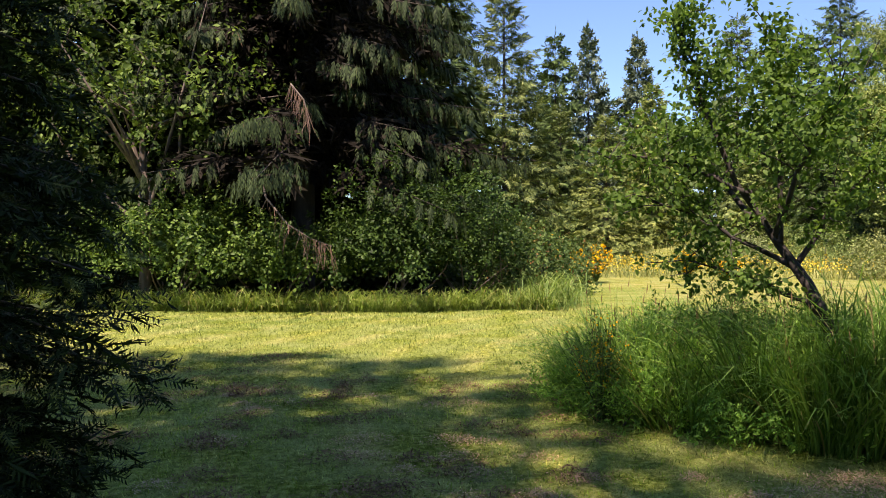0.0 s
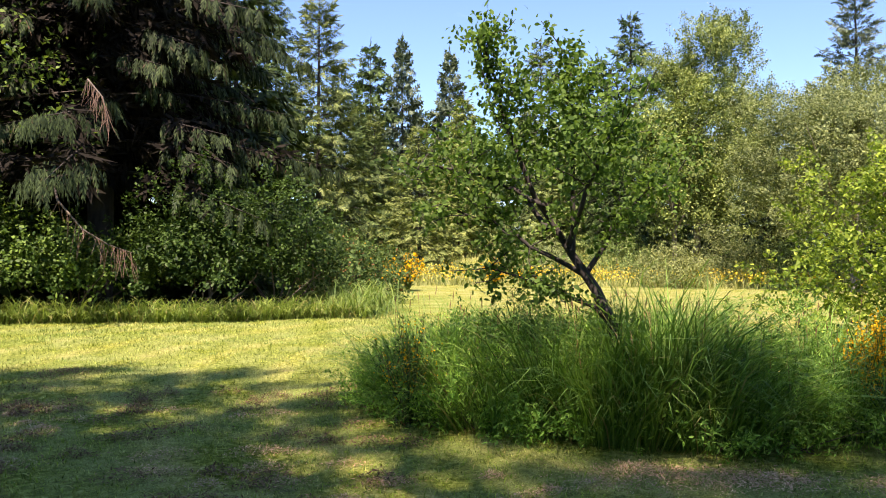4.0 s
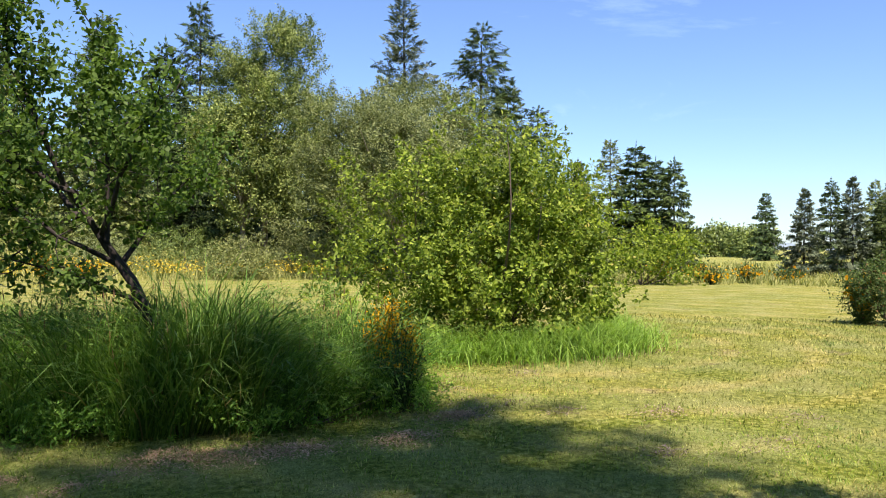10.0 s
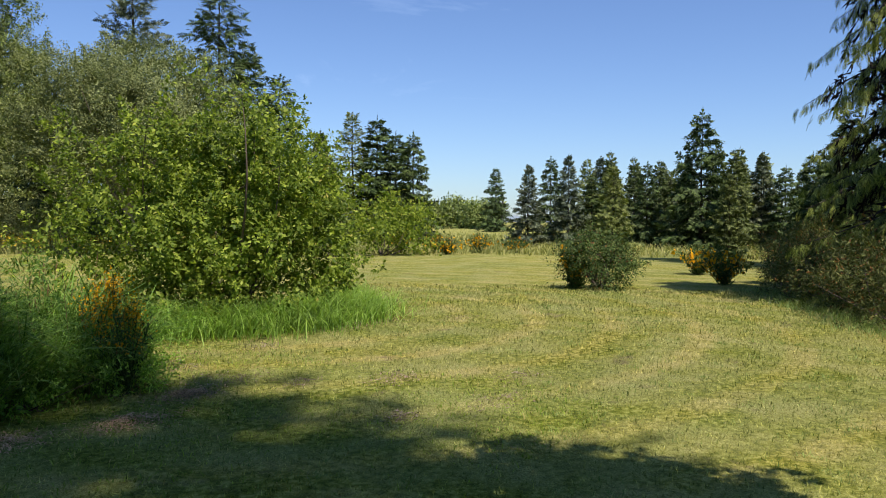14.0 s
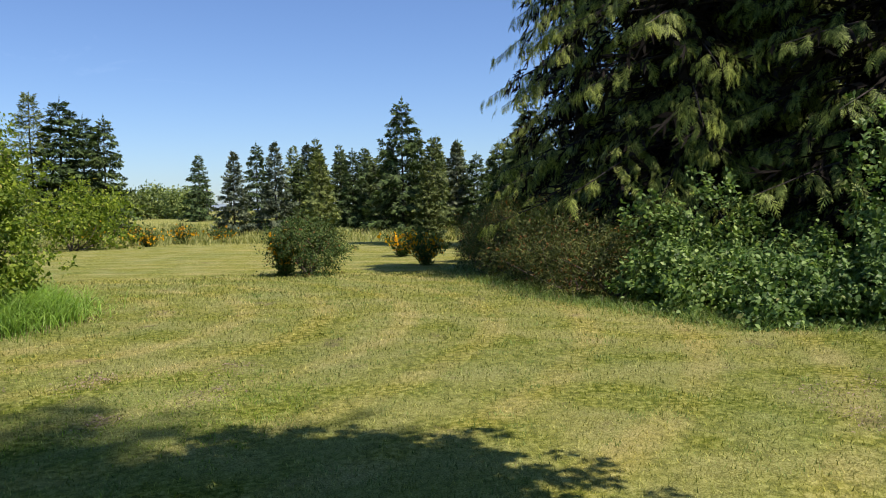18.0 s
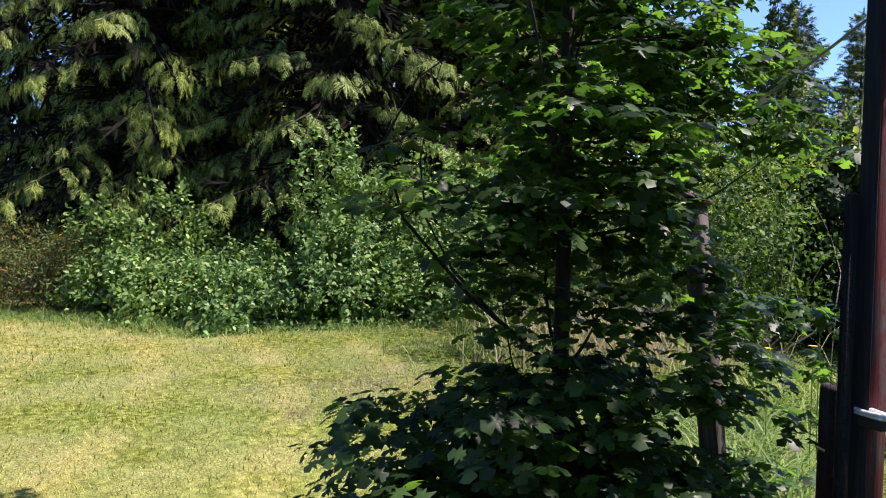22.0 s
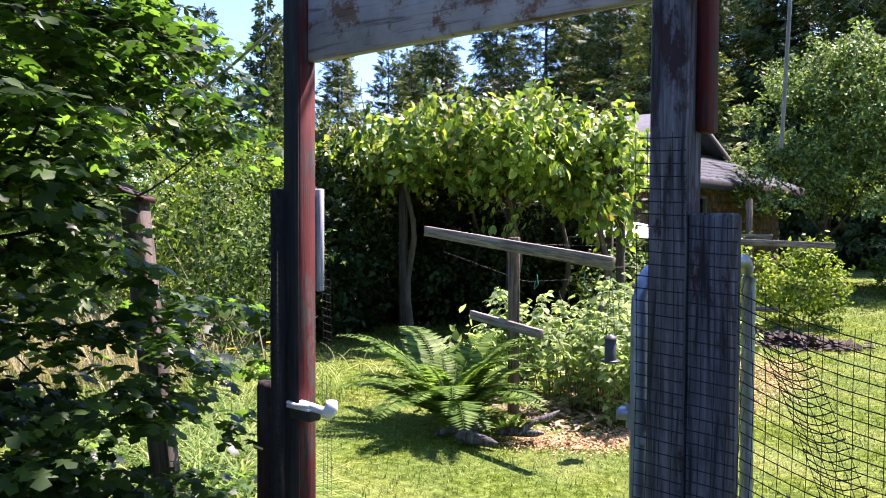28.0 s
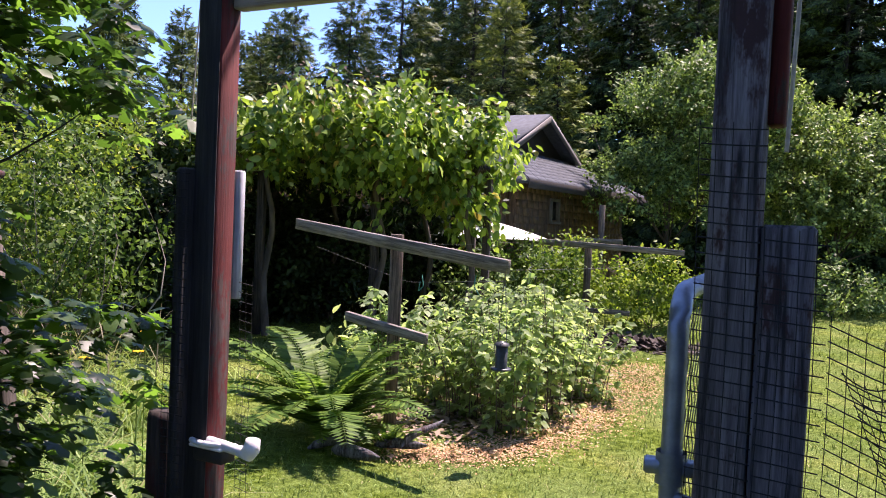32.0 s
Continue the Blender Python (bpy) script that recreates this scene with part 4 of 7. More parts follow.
for k, (x, y, w, h) in enumerate([(18.6, 38.8, 2.2, 1.9), (22.2, 36.0, 2.6, 2.3), (25.6, 33.4, 2.2, 2.0), (14.4, 41.0, 2.0, 1.5), (27.5, 25.5, 2.0, 2.2), (18.5, 33.5, 1.8, 1.5), (29.5, 23.5, 1.6, 1.6)]):
    shrub("wayside_shrub", "pale green shrub at the meadow's edge below the alders", "shrub", (x, y, z_at(x, y)), [((0, 0, h * 0.5), (w, w, h * 0.55)), ((w * 0.5, 0, h * 0.35), (w * 0.7, w * 0.7, h * 0.4))], 260, 34, 0.10, 0.17, (M_ALDER, M_WILLOW)[k % 2], 40 + k, stems=4, group="shrubs below the alders")
shrub("field_shrub", "low leafy shrub at the far edge of the field", "shrub", (30.2, 19.2, z_at(30.2, 19.2)), [((0, 0, 1.3), (1.6, 1.6, 1.2)), ((1.2, -1, 1.1), (1.4, 1.4, 1.0))], 150, 28, 0.15, 0.2, M_HAZEL, 51)
shrub("field_shrub", "pale small shrub beside the leafy one", "shrub", (28, 20.6, z_at(28, 20.6)), [((0, 0, 0.9), (1.2, 1.2, 0.9))], 80, 26, 0.14, 0.18, M_ALDER, 52)

# old spruce and the thicket on the north side
OLD = bough_tree(21, 21, 5.6, 150, 12, 9, 0.5, CURTAIN, M_SPRUCE_OLD, 0.17, 0.42, 0.4, 2.6, 0.35, 0.5, 0.5, 60, 0.34)
tree_from(OLD, "old_spruce", "huge dark old spruce with curtains of hanging twigs", "tree", (-3.9, 22.3, 0), "", 40)
broadleaf("wild_cherry", "wild cherry with large drooping leaves beside the spruce", (-7.6, 20.4, 0), [((0, 0, 6.0), (2.6, 2.2, 2.8)), ((1.5, -0.6, 4.2), (2.0, 1.6, 1.8)), ((-1.5, 0, 4), (2, 2, 2))], 230, 26, 0.16, 0.24, M_CHERRY, 61, 0.16, 4.5, n_limbs=18)
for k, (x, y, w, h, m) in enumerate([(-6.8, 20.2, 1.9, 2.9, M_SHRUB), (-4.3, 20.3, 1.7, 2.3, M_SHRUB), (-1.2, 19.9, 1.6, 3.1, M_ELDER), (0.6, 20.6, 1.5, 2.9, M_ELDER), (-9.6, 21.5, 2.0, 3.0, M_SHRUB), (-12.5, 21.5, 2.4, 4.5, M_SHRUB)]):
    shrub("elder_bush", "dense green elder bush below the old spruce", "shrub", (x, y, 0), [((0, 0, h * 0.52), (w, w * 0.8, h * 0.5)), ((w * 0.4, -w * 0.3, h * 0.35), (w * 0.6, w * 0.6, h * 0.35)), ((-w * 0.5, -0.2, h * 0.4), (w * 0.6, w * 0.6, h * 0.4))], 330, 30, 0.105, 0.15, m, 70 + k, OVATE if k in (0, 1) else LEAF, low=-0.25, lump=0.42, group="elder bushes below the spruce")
for k, (x, y, w, h) in enumerate([(2.3, 22.6, 1.3, 2.0), (3.6, 25.2, 1.2, 1.6), (1.9, 24.5, 1.3, 2.2)]):
    shrub("broom_bush", "olive-brown broom bush beside the thicket", "shrub", (x, y, 0), [((0, 0, h * 0.5), (w, w, h * 0.5))], 160, 26, 0.11, 0.16, M_BROOM, 80 + k, group="broom bushes beside the thicket")

def dead_branch(pts, seed):
    rng = np.random.default_rng(seed)
    ob = thing("dead_branch", "bare dead spruce branch hanging over the elder bushes", "branch", "dead branches of the spruce")
    pts = np.array(pts, float)
    limb, twig = Acc(), Acc()
    tube(limb, pts, np.linspace(0.03, 0.008, len(pts)), 6)
    for k in range(46):
        s = rng.uniform(0.25, 1) * (len(pts) - 1)
        q = np.array([np.interp(s, range(len(pts)), pts[:, j]) for j in range(3)])
        d = np.array([rng.normal(0, 0.12), rng.normal(0, 0.12), -rng.uniform(0.2, 0.7)])
        tube(twig, [q, q + d * 0.5 + rng.normal(0, 0.03, 3), q + d], [0.007, 0.006, 0.003], 4)
    part("limb", limb, M_BARK, ob, smooth=True)
    tagged(part("twig_curtain", twig, M_RUST, ob, "rust-brown hanging dead twigs"), kind="stuff")


dead_branch([(-4.4, 19.6, 3.1), (-4.05, 18.4, 2.67), (-3.53, 18.26, 2.05), (-3.03, 18.35, 1.73), (-2.55, 18.41, 1.55)], 86)
dead_branch([(-4.0, 20.5, 5.2), (-3.5, 18.6, 5.3), (-3.17, 18.4, 4.9), (-3.05, 18.35, 4.4)], 87)

# the hazel bush on the lawn
shrub("hazel_bush", "large round bright green hazel bush on the lawn", "shrub", (9.9, 8.9, 0),
      [((0, 0, 1.85), (1.75, 1.75, 1.2)), ((1.1, -0.7, 1.6), (1.2, 1.2, 1.0)), ((-0.9, 0.6, 1.55), (1.3, 1.2, 1.1)), ((0.35, -0.2, 2.55), (1.0, 1.0, 0.7)), ((-0.35, -0.95, 1.75), (0.95, 0.85, 0.6)), ((1.2, -1.0, 0.75), (0.75, 0.7, 0.65)), ((-1.2, -0.1, 0.8), (0.95, 0.95, 0.75)), ((-0.75, -0.85, 0.7), (0.6, 0.6, 0.6)), ((0.35, 0.4, 0.8), (1.3, 1.2, 0.7)), ((-0.6, 0.7, 2.6), (0.7, 0.7, 0.5)), ((1.0, -0.6, 2.45), (0.6, 0.6, 0.45))],
      1900, 36, 0.075, 0.085, M_HAZEL, 91, LEAF, 20, 0.03, fill=0.68, lump=0.62)

# ---- cedars, hedge of brambles on the east side ----
CEDAR = [bough_tree(22, 15, 4.1, 150, 11, 9, 0.27, CEDAR_FAN, M_CEDAR, 0.04, 0.5, 0.5, 0.75, 0.45, 0.35, 0.3, 22),
         bough_tree(23, 15, 3.8, 150, 11, 9, 0.27, CEDAR_FAN, M_CEDAR, 0.04, 0.5, 0.55, 0.95, 0.5, 0.4, 0.3, 22)]
for k, (x, y, s, g) in enumerate([(30.4, -1.06, 1.42, 0.86), (17.6, -3.0, 1.0, 1.0), (15.2, -6.4, 0.95, 0.95), (15.0, -10.4, 0.72, 0.9), (20.5, -7.5, 1.1, 1.0), (19.5, -4.6, 1.0, 0.9), (18.6, -11.0, 1.0, 1.0)]):
    tree_from(CEDAR[k % 2], "cedar_tree", "tall dark cedar with drooping bright-tipped sprays", "tree", (x, y, 0), "east cedars", 77 * k, s, g)
for k, (x, y, w, h) in enumerate([(20.3, 1.2, 1.1, 1.1), (18.2, 0.6, 1.1, 1.25), (16.6, -0.2, 1.0, 1.2), (15.2, -0.6, 1.0, 1.25), (14.0, -1.3, 0.9, 1.15), (25.0, 1.4, 1.0, 1.2), (22.6, 1.3, 0.9, 1.1), (28.5, 1.8, 1.1, 1.3), (32.0, 2.3, 1.2, 1.5)]):
    shrub("broom_bush", "dark green broom bush with brown seed pods below the cedars", "shrub", (x, y, 0), [((0, 0, h * 0.5), (w, w, h * 0.5)), ((0.3, 0.3, h * 0.4), (w * 0.8, w * 0.7, h * 0.4))], 230, 30, 0.075, 0.13, M_BROOM_POD, 100 + k, SLIM, group="broom below the cedars", lump=0.5)
for k, (x, y, w, h) in enumerate([(13.4, -2.2, 0.8, 1.1), (12.5, -3.1, 0.75, 0.75), (12.4, -4.3, 0.8, 0.95), (12.0, -5.3, 1.0, 2.6), (12.3, -6.3, 1.0, 1.7), (12.2, -7.5, 1.2, 2.1), (12.6, -9.2, 1.5, 2.0), (11.5, -3.7, 0.6, 0.7), (11.3, -4.9, 0.6, 1.0), (11.2, -6.4, 0.8, 1.0), (14.0, -3.2, 0.8, 1.2), (11.4, -8.2, 1.0, 1.3)]):
    shrub("bramble_thicket", "bramble thicket climbing into the cedars", "shrub", (x, y, 0), [((0, 0, h * 0.5), (w, w, h * 0.52)), ((-0.4, 0.2, h * 0.3), (w * 0.8, w * 0.8, h * 0.32))], 330, 26, 0.082, 0.085, M_BRAMBLE, 120 + k, OVATE, 6, 0.012, group="brambles below the cedars", lump=0.75)
shrub("island_broom", "small dense broom bush alone on the lawn", "shrub", (18.5, 5.5, 0), [((0, 0, 0.62), (0.95, 0.95, 0.62)), ((-0.45, 0.2, 0.85), (0.5, 0.5, 0.45)), ((0.5, 0, 0.6), (0.55, 0.5, 0.5))], 420, 30, 0.055, 0.09, M_BROOM, 141)

# ---- plum tree in the unmown island ----
def plum_tree():
    rng = np.random.default_rng(151)
    ob = thing("plum_tree", "small crooked plum tree leaning out of tall grass", "tree", "", (2.98, 6.62, 0))
    tr = Acc()
    base = np.array([[0.42, -0.26, -0.1], [0.28, -0.18, 0.5], [0.16, -0.1, 0.9], [0.02, 0.0, 1.27], [-0.18, 0.1, 1.6], [-0.40, 0.2, 2.0]])
    tube(tr, base, [0.085, 0.07, 0.058, 0.048, 0.036, 0.02], 9)
    arms = [([0.1, -0.05, 1.05], [-0.35, 0.2, 1.28], [-0.85, 0.45, 1.45]), ([-0.05, 0.04, 1.4], [-0.7, 0.2, 1.75], [-1.15, 0.45, 2.0]), ([-0.35, 0.18, 1.9], [-0.7, 0.2, 2.5], [-0.85, 0.35, 3.2], [-0.92, 0.4, 3.55]),
            ([-0.18, 0.1, 1.6], [-0.12, 0.15, 2.2], [-0.15, 0.15, 2.9], [-0.2, 0.15, 3.35]), ([-0.05, 0.04, 1.4], [0.3, 0.1, 1.95], [0.95, 0.2, 2.35]), ([-0.4, 0.12, 2.0], [-0.9, 0.4, 2.3], [-1.45, 0.6, 2.4]), ([-0.22, 0.12, 1.7], [-0.2, -0.5, 2.3], [-0.1, -0.8, 2.7]), ([-0.4, 0.1, 1.8], [-0.5, 0.8, 2.3], [-0.6, 1.2, 2.7])]
    pts = []
    part("trunk", tr, M_BARK_DARK, ob, smooth=True)
    for a in arms:
        a, tr = np.array(a), Acc()
        s = np.linspace(0, len(a) - 1, 9)
        p = np.column_stack([np.interp(s, range(len(a)), a[:, j]) for j in range(3)]) + rng.normal(0, 0.015, (9, 3))
        tube(tr, p, np.linspace(0.027, 0.006, 9), 6)
        pts += [p[3:]] + ([p[4:]] * 7 if a[-1][2] > 3 else [])
        for q in p[3:]:
            for _ in range(3):
                tip = q + ball(rng, 1)[0] * np.array([0.42, 0.42, 0.34]) + np.array([0, 0, 0.08])
                tube(tr, np.array([q, (q + tip) / 2 + rng.normal(0, 0.02, 3), tip]), [0.007, 0.005, 0.003], 4)
                pts.append(np.linspace(q, tip, 4)[1:])
        part("branch", tr, M_BARK_DARK, ob, smooth=True)
    cc = np.concatenate(pts)
    cc = cc[rng.choice(len(cc), 1000)]
    own = np.repeat(np.arange(len(cc)), 9)
    p = cc[own] + rng.normal(0, 0.06, (len(own), 3))
    acc, cl = leafy(rng, [((-0.42, 0.12, 2.45), (0.8, 0.8, 0.6)), ((0.4, 0.1, 2.35), (0.5, 0.5, 0.35)), ((-0.4, 0.15, 2.95), (0.5, 0.5, 0.4))], 200, 15, 0.05, 0.08, OVATE, 0.1, 0.35, -0.95)
    scatter(acc, OVATE, p, ball(rng, len(own)) + np.array([0, 0, -0.35]), np.array([0, 0, 0.8]) + ball(rng, len(own)) * 0.8, 0.06 * rng.uniform(0.6, 1.2, len(own)))
    part("crown", acc, M_PLUM, ob)


plum_tree()

# ---- the maple by the gate, and the trees that shade the lawn ----
def maple():
    rng = np.random.default_rng(161)
    ob = thing("maple_tree", "young maple with lobed dark green leaves beside the gate", "tree", "", (2.6, -2.42, 0))
    lobes = [((0, 0.05, 1.45), (0.62, 0.6, 0.95)), ((-0.1, 0.35, 0.75), (0.75, 0.6, 0.3)), ((0.1, 0, 2.6), (0.6, 0.55, 0.6)), ((0.35, -0.35, 2.0), (0.6, 0.6, 0.4)), ((-0.3, -0.25, 0.6), (0.42, 0.42, 0.25)), ((-0.05, -0.4, 2.3), (0.4, 0.4, 0.35)), ((0.3, 0.25, 0.35), (0.6, 0.6, 0.3))]
    def rosettes(lobes, n, each, leaf, fill, wide):
        """Flat pads of foliage, each of several whorls of leaves round their shoots."""
        _, c = leafy(rng, lobes, n, 1, 0.01, 0.01, LEAF, fill, 0.3, -0.95)
        slope = unit(c * np.array([1, 1, 0]) + 1e-6)
        pad = np.repeat(np.arange(n), each)
        off = rng.normal(0, wide, (n * each, 3)) * np.array([1, 1, 0.3])
        off[:, 2] -= 0.35 * (off * slope[pad]).sum(1)
        hub = c[pad] + off
        hub[:, 0] = np.where((hub[:, 2] > 1.5) & (hub[:, 2] < 3.2), np.maximum(hub[:, 0], -0.6), hub[:, 0])
        m = n * each
        own = np.repeat(np.arange(m), 6)
        a = np.tile(np.arange(6) * 1.05, m) + np.repeat(rng.uniform(0, 6.28, m), 6) + rng.normal(0, 0.25, m * 6)
        tilt = slope[pad][own] * 0.3 + rng.normal(0, 0.2, (m, 3))[own] + np.array([0, 0, 1.0])
        out = np.column_stack([np.cos(a), np.sin(a), rng.normal(-0.3, 0.2, m * 6)])
        acc = Acc()
        scatter(acc, LOBED, hub[own] + out * rng.uniform(0.01, 0.04, (m * 6, 1)), out, tilt + rng.normal(0, 0.2, (m * 6, 3)), leaf * rng.uniform(0.6, 1.2, m * 6))
        return acc, c
    acc, cc = rosettes(lobes + [((0, 0, 0.55), (0.62, 0.62, 0.4)), ((0, 0.2, 0.7), (0.65, 0.6, 0.4)), ((-0.36, -0.5, 1.2), (0.32, 0.3, 0.24)), ((-0.36, -0.5, 0.5), (0.34, 0.3, 0.22)), ((-0.4, -0.57, 1.95), (0.32, 0.32, 0.14)), ((-0.1, 0.05, 1.75), (0.5, 0.5, 0.6)), ((-0.25, -0.35, 0.95), (0.4, 0.4, 0.15))], 450, 5, 0.068, 0.1, 0.095)
    hi, ch = rosettes([((0.7, 0.9, 3.8), (1.2, 1.1, 0.9)), ((0.45, 0.6, 5.8), (1.3, 1.2, 1.5))], 170, 5, 0.12, 0.1, 0.2)
    part("crown", acc, M_MAPLE, ob)
    part("upper_crown", hi, M_MAPLE, ob)
    tr = Acc()
    tube(tr, [(0, 0, -0.1), (0.01, 0, 0.8), (-0.02, 0.02, 1.6), (0.02, 0, 2.6), (0, 0.02, 4.2), (0.05, 0.1, 6.6)], [0.04, 0.032, 0.026, 0.022, 0.018, 0.01], 8)
    for h, tips in ((0.5, cc), (1.0, cc), (1.5, cc), (2.2, cc), (3.6, ch), (5.0, ch)):
        limbs(tr, rng, (0, 0, h), tips, 0.009, 5, 0.2)
    part("trunk", tr, M_BARK_DARK, ob, smooth=True)


maple()


def near_spruce():
    """The spruce whose lower branches hang into view, and which shades the lawn."""
    rng = np.random.default_rng(171)
    ob = thing("spruce_tree", "young spruce with shade-darkened lower branches and soft new tips", "tree", "", (-3.0, 2.75, 0))
    tr, cr = Acc(), Acc()
    tube(tr, [(0, 0, -0.1), (0, 0, 3), (0.05, 0, 6), (0, 0, 9)], [0.13, 0.11, 0.06, 0.01], 8)
    for k in range(84):
        low = k < 26
        z, az = (rng.uniform(0.8, 2.3), rng.uniform(-0.35, 0.7)) if low else (rng.uniform(0.45, 4.8), rng.uniform(-1.25, 0.9))
        ln = rng.uniform(1.25, 1.75) if low else rng.uniform(1.0, 1.6) * (1.0 if z < 2.6 else 0.92)
        d = np.array([np.cos(az), np.sin(az), 0.12])
        s = np.linspace(0.05, 1, 9)
        p = np.array([0, 0, z]) + d * ln * s[:, None] + np.array([0, 0, -0.42]) * (s ** 2)[:, None] * ln * 0.6
        tube(tr, p, np.linspace(0.018, 0.004, 9), 5)
        n = 36
        s = rng.uniform(0.25, 1, n) ** 0.7
        q = np.array([0, 0, z]) + d * ln * s[:, None] + np.array([0, 0, -0.42]) * (s ** 2)[:, None] * ln * 0.6
        side = np.array([-np.sin(az), np.cos(az), 0]) * rng.uniform(-1, 1, (n, 1))
        tw = unit(d * 0.6 + side + np.array([0, 0, -0.45]) + rng.normal(0, 0.15, (n, 3)))
        tl = 0.30 * rng.uniform(0.5, 1.2, n)[:, None]
        for j in range(3):
            o = q + tw * tl * (0.15 + 0.38 * j)
            dd = tw + rng.normal(0, 0.35, (n, 3))
            scatter(cr, NEEDLES, o, dd, np.array([0, 0, 1.0]) + rng.normal(0, 0.5, (n, 3)), 0.16 * rng.uniform(0.7, 1.2, n), 1.5)
    # lower crown takes the darker needle copy, so its shade is in the colour
    part("lower_crown", cr, M_SPRUCE_SHADE, ob)
    sh = Acc()
    n = 130
    q = np.array([1.45, 0, 0]) * rng.uniform(0.75, 1.15, (n, 1)) + np.column_stack([np.zeros(n), rng.normal(0, 0.45, n), rng.uniform(0.15, 1.7, n)])
    for roll in range(2):
        scatter(sh, NEEDLES, q, np.array([0.7, 0, -0.5]) + ball(rng, n) * 0.5, ball(rng, n), 0.1 * rng.uniform(0.6, 1.1, n), 1.3)
    tagged(part("new_shoots", sh, M_FIR_YELLOW, ob, "soft light green new shoots"), kind="stuff")
    part("trunk", tr, M_BARK, ob, smooth=True)
    t2, c2 = conifer_mesh(172, 9, 2.1, 26, 7, 26, 0.5, SPRAY, M_SPRUCE, 0.2, 0.52, 0.4, 0.6)
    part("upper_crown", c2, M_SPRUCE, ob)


near_spruce()
# unseen trees, placed and shaped only for the shade they cast
SHADE = conifer_mesh(173, 10, 2.4, 25, 6, 6, 0.68, SPRAY, M_SPRUCE, 0.15, 0.34, 0.4, 0.5)
SHADE_WIDE = conifer_mesh(174, 10, 2.4, 11, 9, 15, 0.5, SPRAY, M_SPRUCE, 0.15, 0.74, 0.4, 0.4)
for k, (x, y, h, g) in enumerate([(-6.0, 11.6, 28, 1.5), (-3.6, 11.6, 27, 1.5), (-1.8, 11.4, 28, 1.5), (0.0, 10.6, 27, 1.5), (1.3, 8.8, 28, 1.3), (2.6, 6.8, 27, 1.2)]):
    tree_from(SHADE, "spruce_tree", "tall thin unseen spruce placed to cast shade across the lawn", "tree", (x - 0.247 * h, y - 0.489 * h, 0), "spruces south-west of the lawn", 50 * k, h / 10, g)
# crown raised and widened to fit the shadow edge, trunk out of view
tree_from(SHADE_WIDE, "spruce_tree", "unseen bare-stemmed spruce, crown raised and widened to shade the lawn", "tree", (-2.2, -8.3, 0), "spruces south-west of the lawn", 40, 2.8, 1.85)
for k, (x, y, s) in enumerate([(-2.7, -1.7, 1.15), (-1.1, -4.1, 1.2), (-1.95, -3.1, 1.2)]):
    tree_from(SHADE, "spruce_tree", "unseen spruce placed behind the lawn's edge for its shade", "tree", (x, y, 0), "spruces south-west of the lawn", 70 * k, s, 1.0)

# ---- more materials ----
M_POST = wood_material("weathered_post", (0.012, 0.01, 0.012), (0.17, 0.165, 0.185), (0.04, 0.016, 0.016), 0.46)
M_RED = wood_material("red_painted_post", (0.035, 0.022, 0.02), (0.09, 0.06, 0.055), (0.125, 0.014, 0.012), 0.56)
M_POST_SHADE = wood_material("shade_dark_weathered_post", (0.008, 0.007, 0.008), (0.034, 0.032, 0.034))
M_STUB = wood_material("faded_red_stub", (0.012, 0.010, 0.010), (0.05, 0.035, 0.033), (0.06, 0.012, 0.011), 0.5)
M_BEAM = wood_material("chipped_white_paint", (0.16, 0.075, 0.06), (0.30, 0.18, 0.15), (0.46, 0.45, 0.53), 0.58, 0.7, 0)
M_BOARD = wood_material("white_board", (0.34, 0.36, 0.40), (0.52, 0.54, 0.60))
M_RAIL = wood_material("silvery_rail", (0.075, 0.066, 0.056), (0.27, 0.245, 0.215), along=0)
M_TPOST = wood_material("brown_trellis_post", (0.035, 0.027, 0.021), (0.20, 0.155, 0.12))
M_OLD = wood_material("old_split_post", (0.018, 0.014, 0.011), (0.10, 0.08, 0.065))
M_WEED = leaf_material("soft_weeds", (0.085, 0.23, 0.035), (0.33, 0.58, 0.12), 0.45, 0.5, 1.6)
M_GALV = plain_material("galvanised_pipe", (0.27, 0.31, 0.36), 0.5, 0.8, 25, 0.25)
M_LATCH = plain_material("pale_latch_metal", (0.80, 0.80, 0.82), 0.4, 0.1, 40, 0.08)
M_NET = plain_material("black_netting", (0.012, 0.012, 0.014), 0.95)
M_WIRE = plain_material("dull_wire", (0.12, 0.12, 0.12), 0.6, 0.5)
M_ROPE = plain_material("cord", (0.42, 0.40, 0.34), 0.8)
M_CHIP = leaf_material("wood_chips", (0.38, 0.24, 0.15), (0.64, 0.45, 0.30), 0.0, 0.9, 2.0)
M_CLOD = leaf_material("damp_cuttings", (0.10, 0.062, 0.036), (0.28, 0.19, 0.115), 0.0, 0.9, 2.0)
M_THATCH = leaf_material("dry_thatch", (0.17, 0.125, 0.10), (0.44, 0.35, 0.29), 0.1, 0.9, 2.0)
M_SOIL = plain_material("dark_soil", (0.055, 0.042, 0.035), 0.95, 0, 18, 0.5)
M_SHINGLE = wood_material("cedar_shingle", (0.055, 0.033, 0.02), (0.20, 0.125, 0.075))
M_ROOF = plain_material("grey_roof_shingle", (0.055, 0.065, 0.08), 0.9, 0, 9, 0.3)
M_TRIM = plain_material("pale_trim", (0.13, 0.125, 0.12), 0.6)
M_DARK = plain_material("near_black_matt", (0.03, 0.026, 0.024), 0.8)
M_STONE = plain_material("chimney_block", (0.20, 0.19, 0.18), 0.9, 0, 14, 0.25)
M_CLOTH = plain_material("white_canopy", (0.8, 0.8, 0.79), 0.7, 0, 6, 0.05)
M_FEEDER = plain_material("grey_green_feeder", (0.04, 0.046, 0.05), 0.5, 0.2)
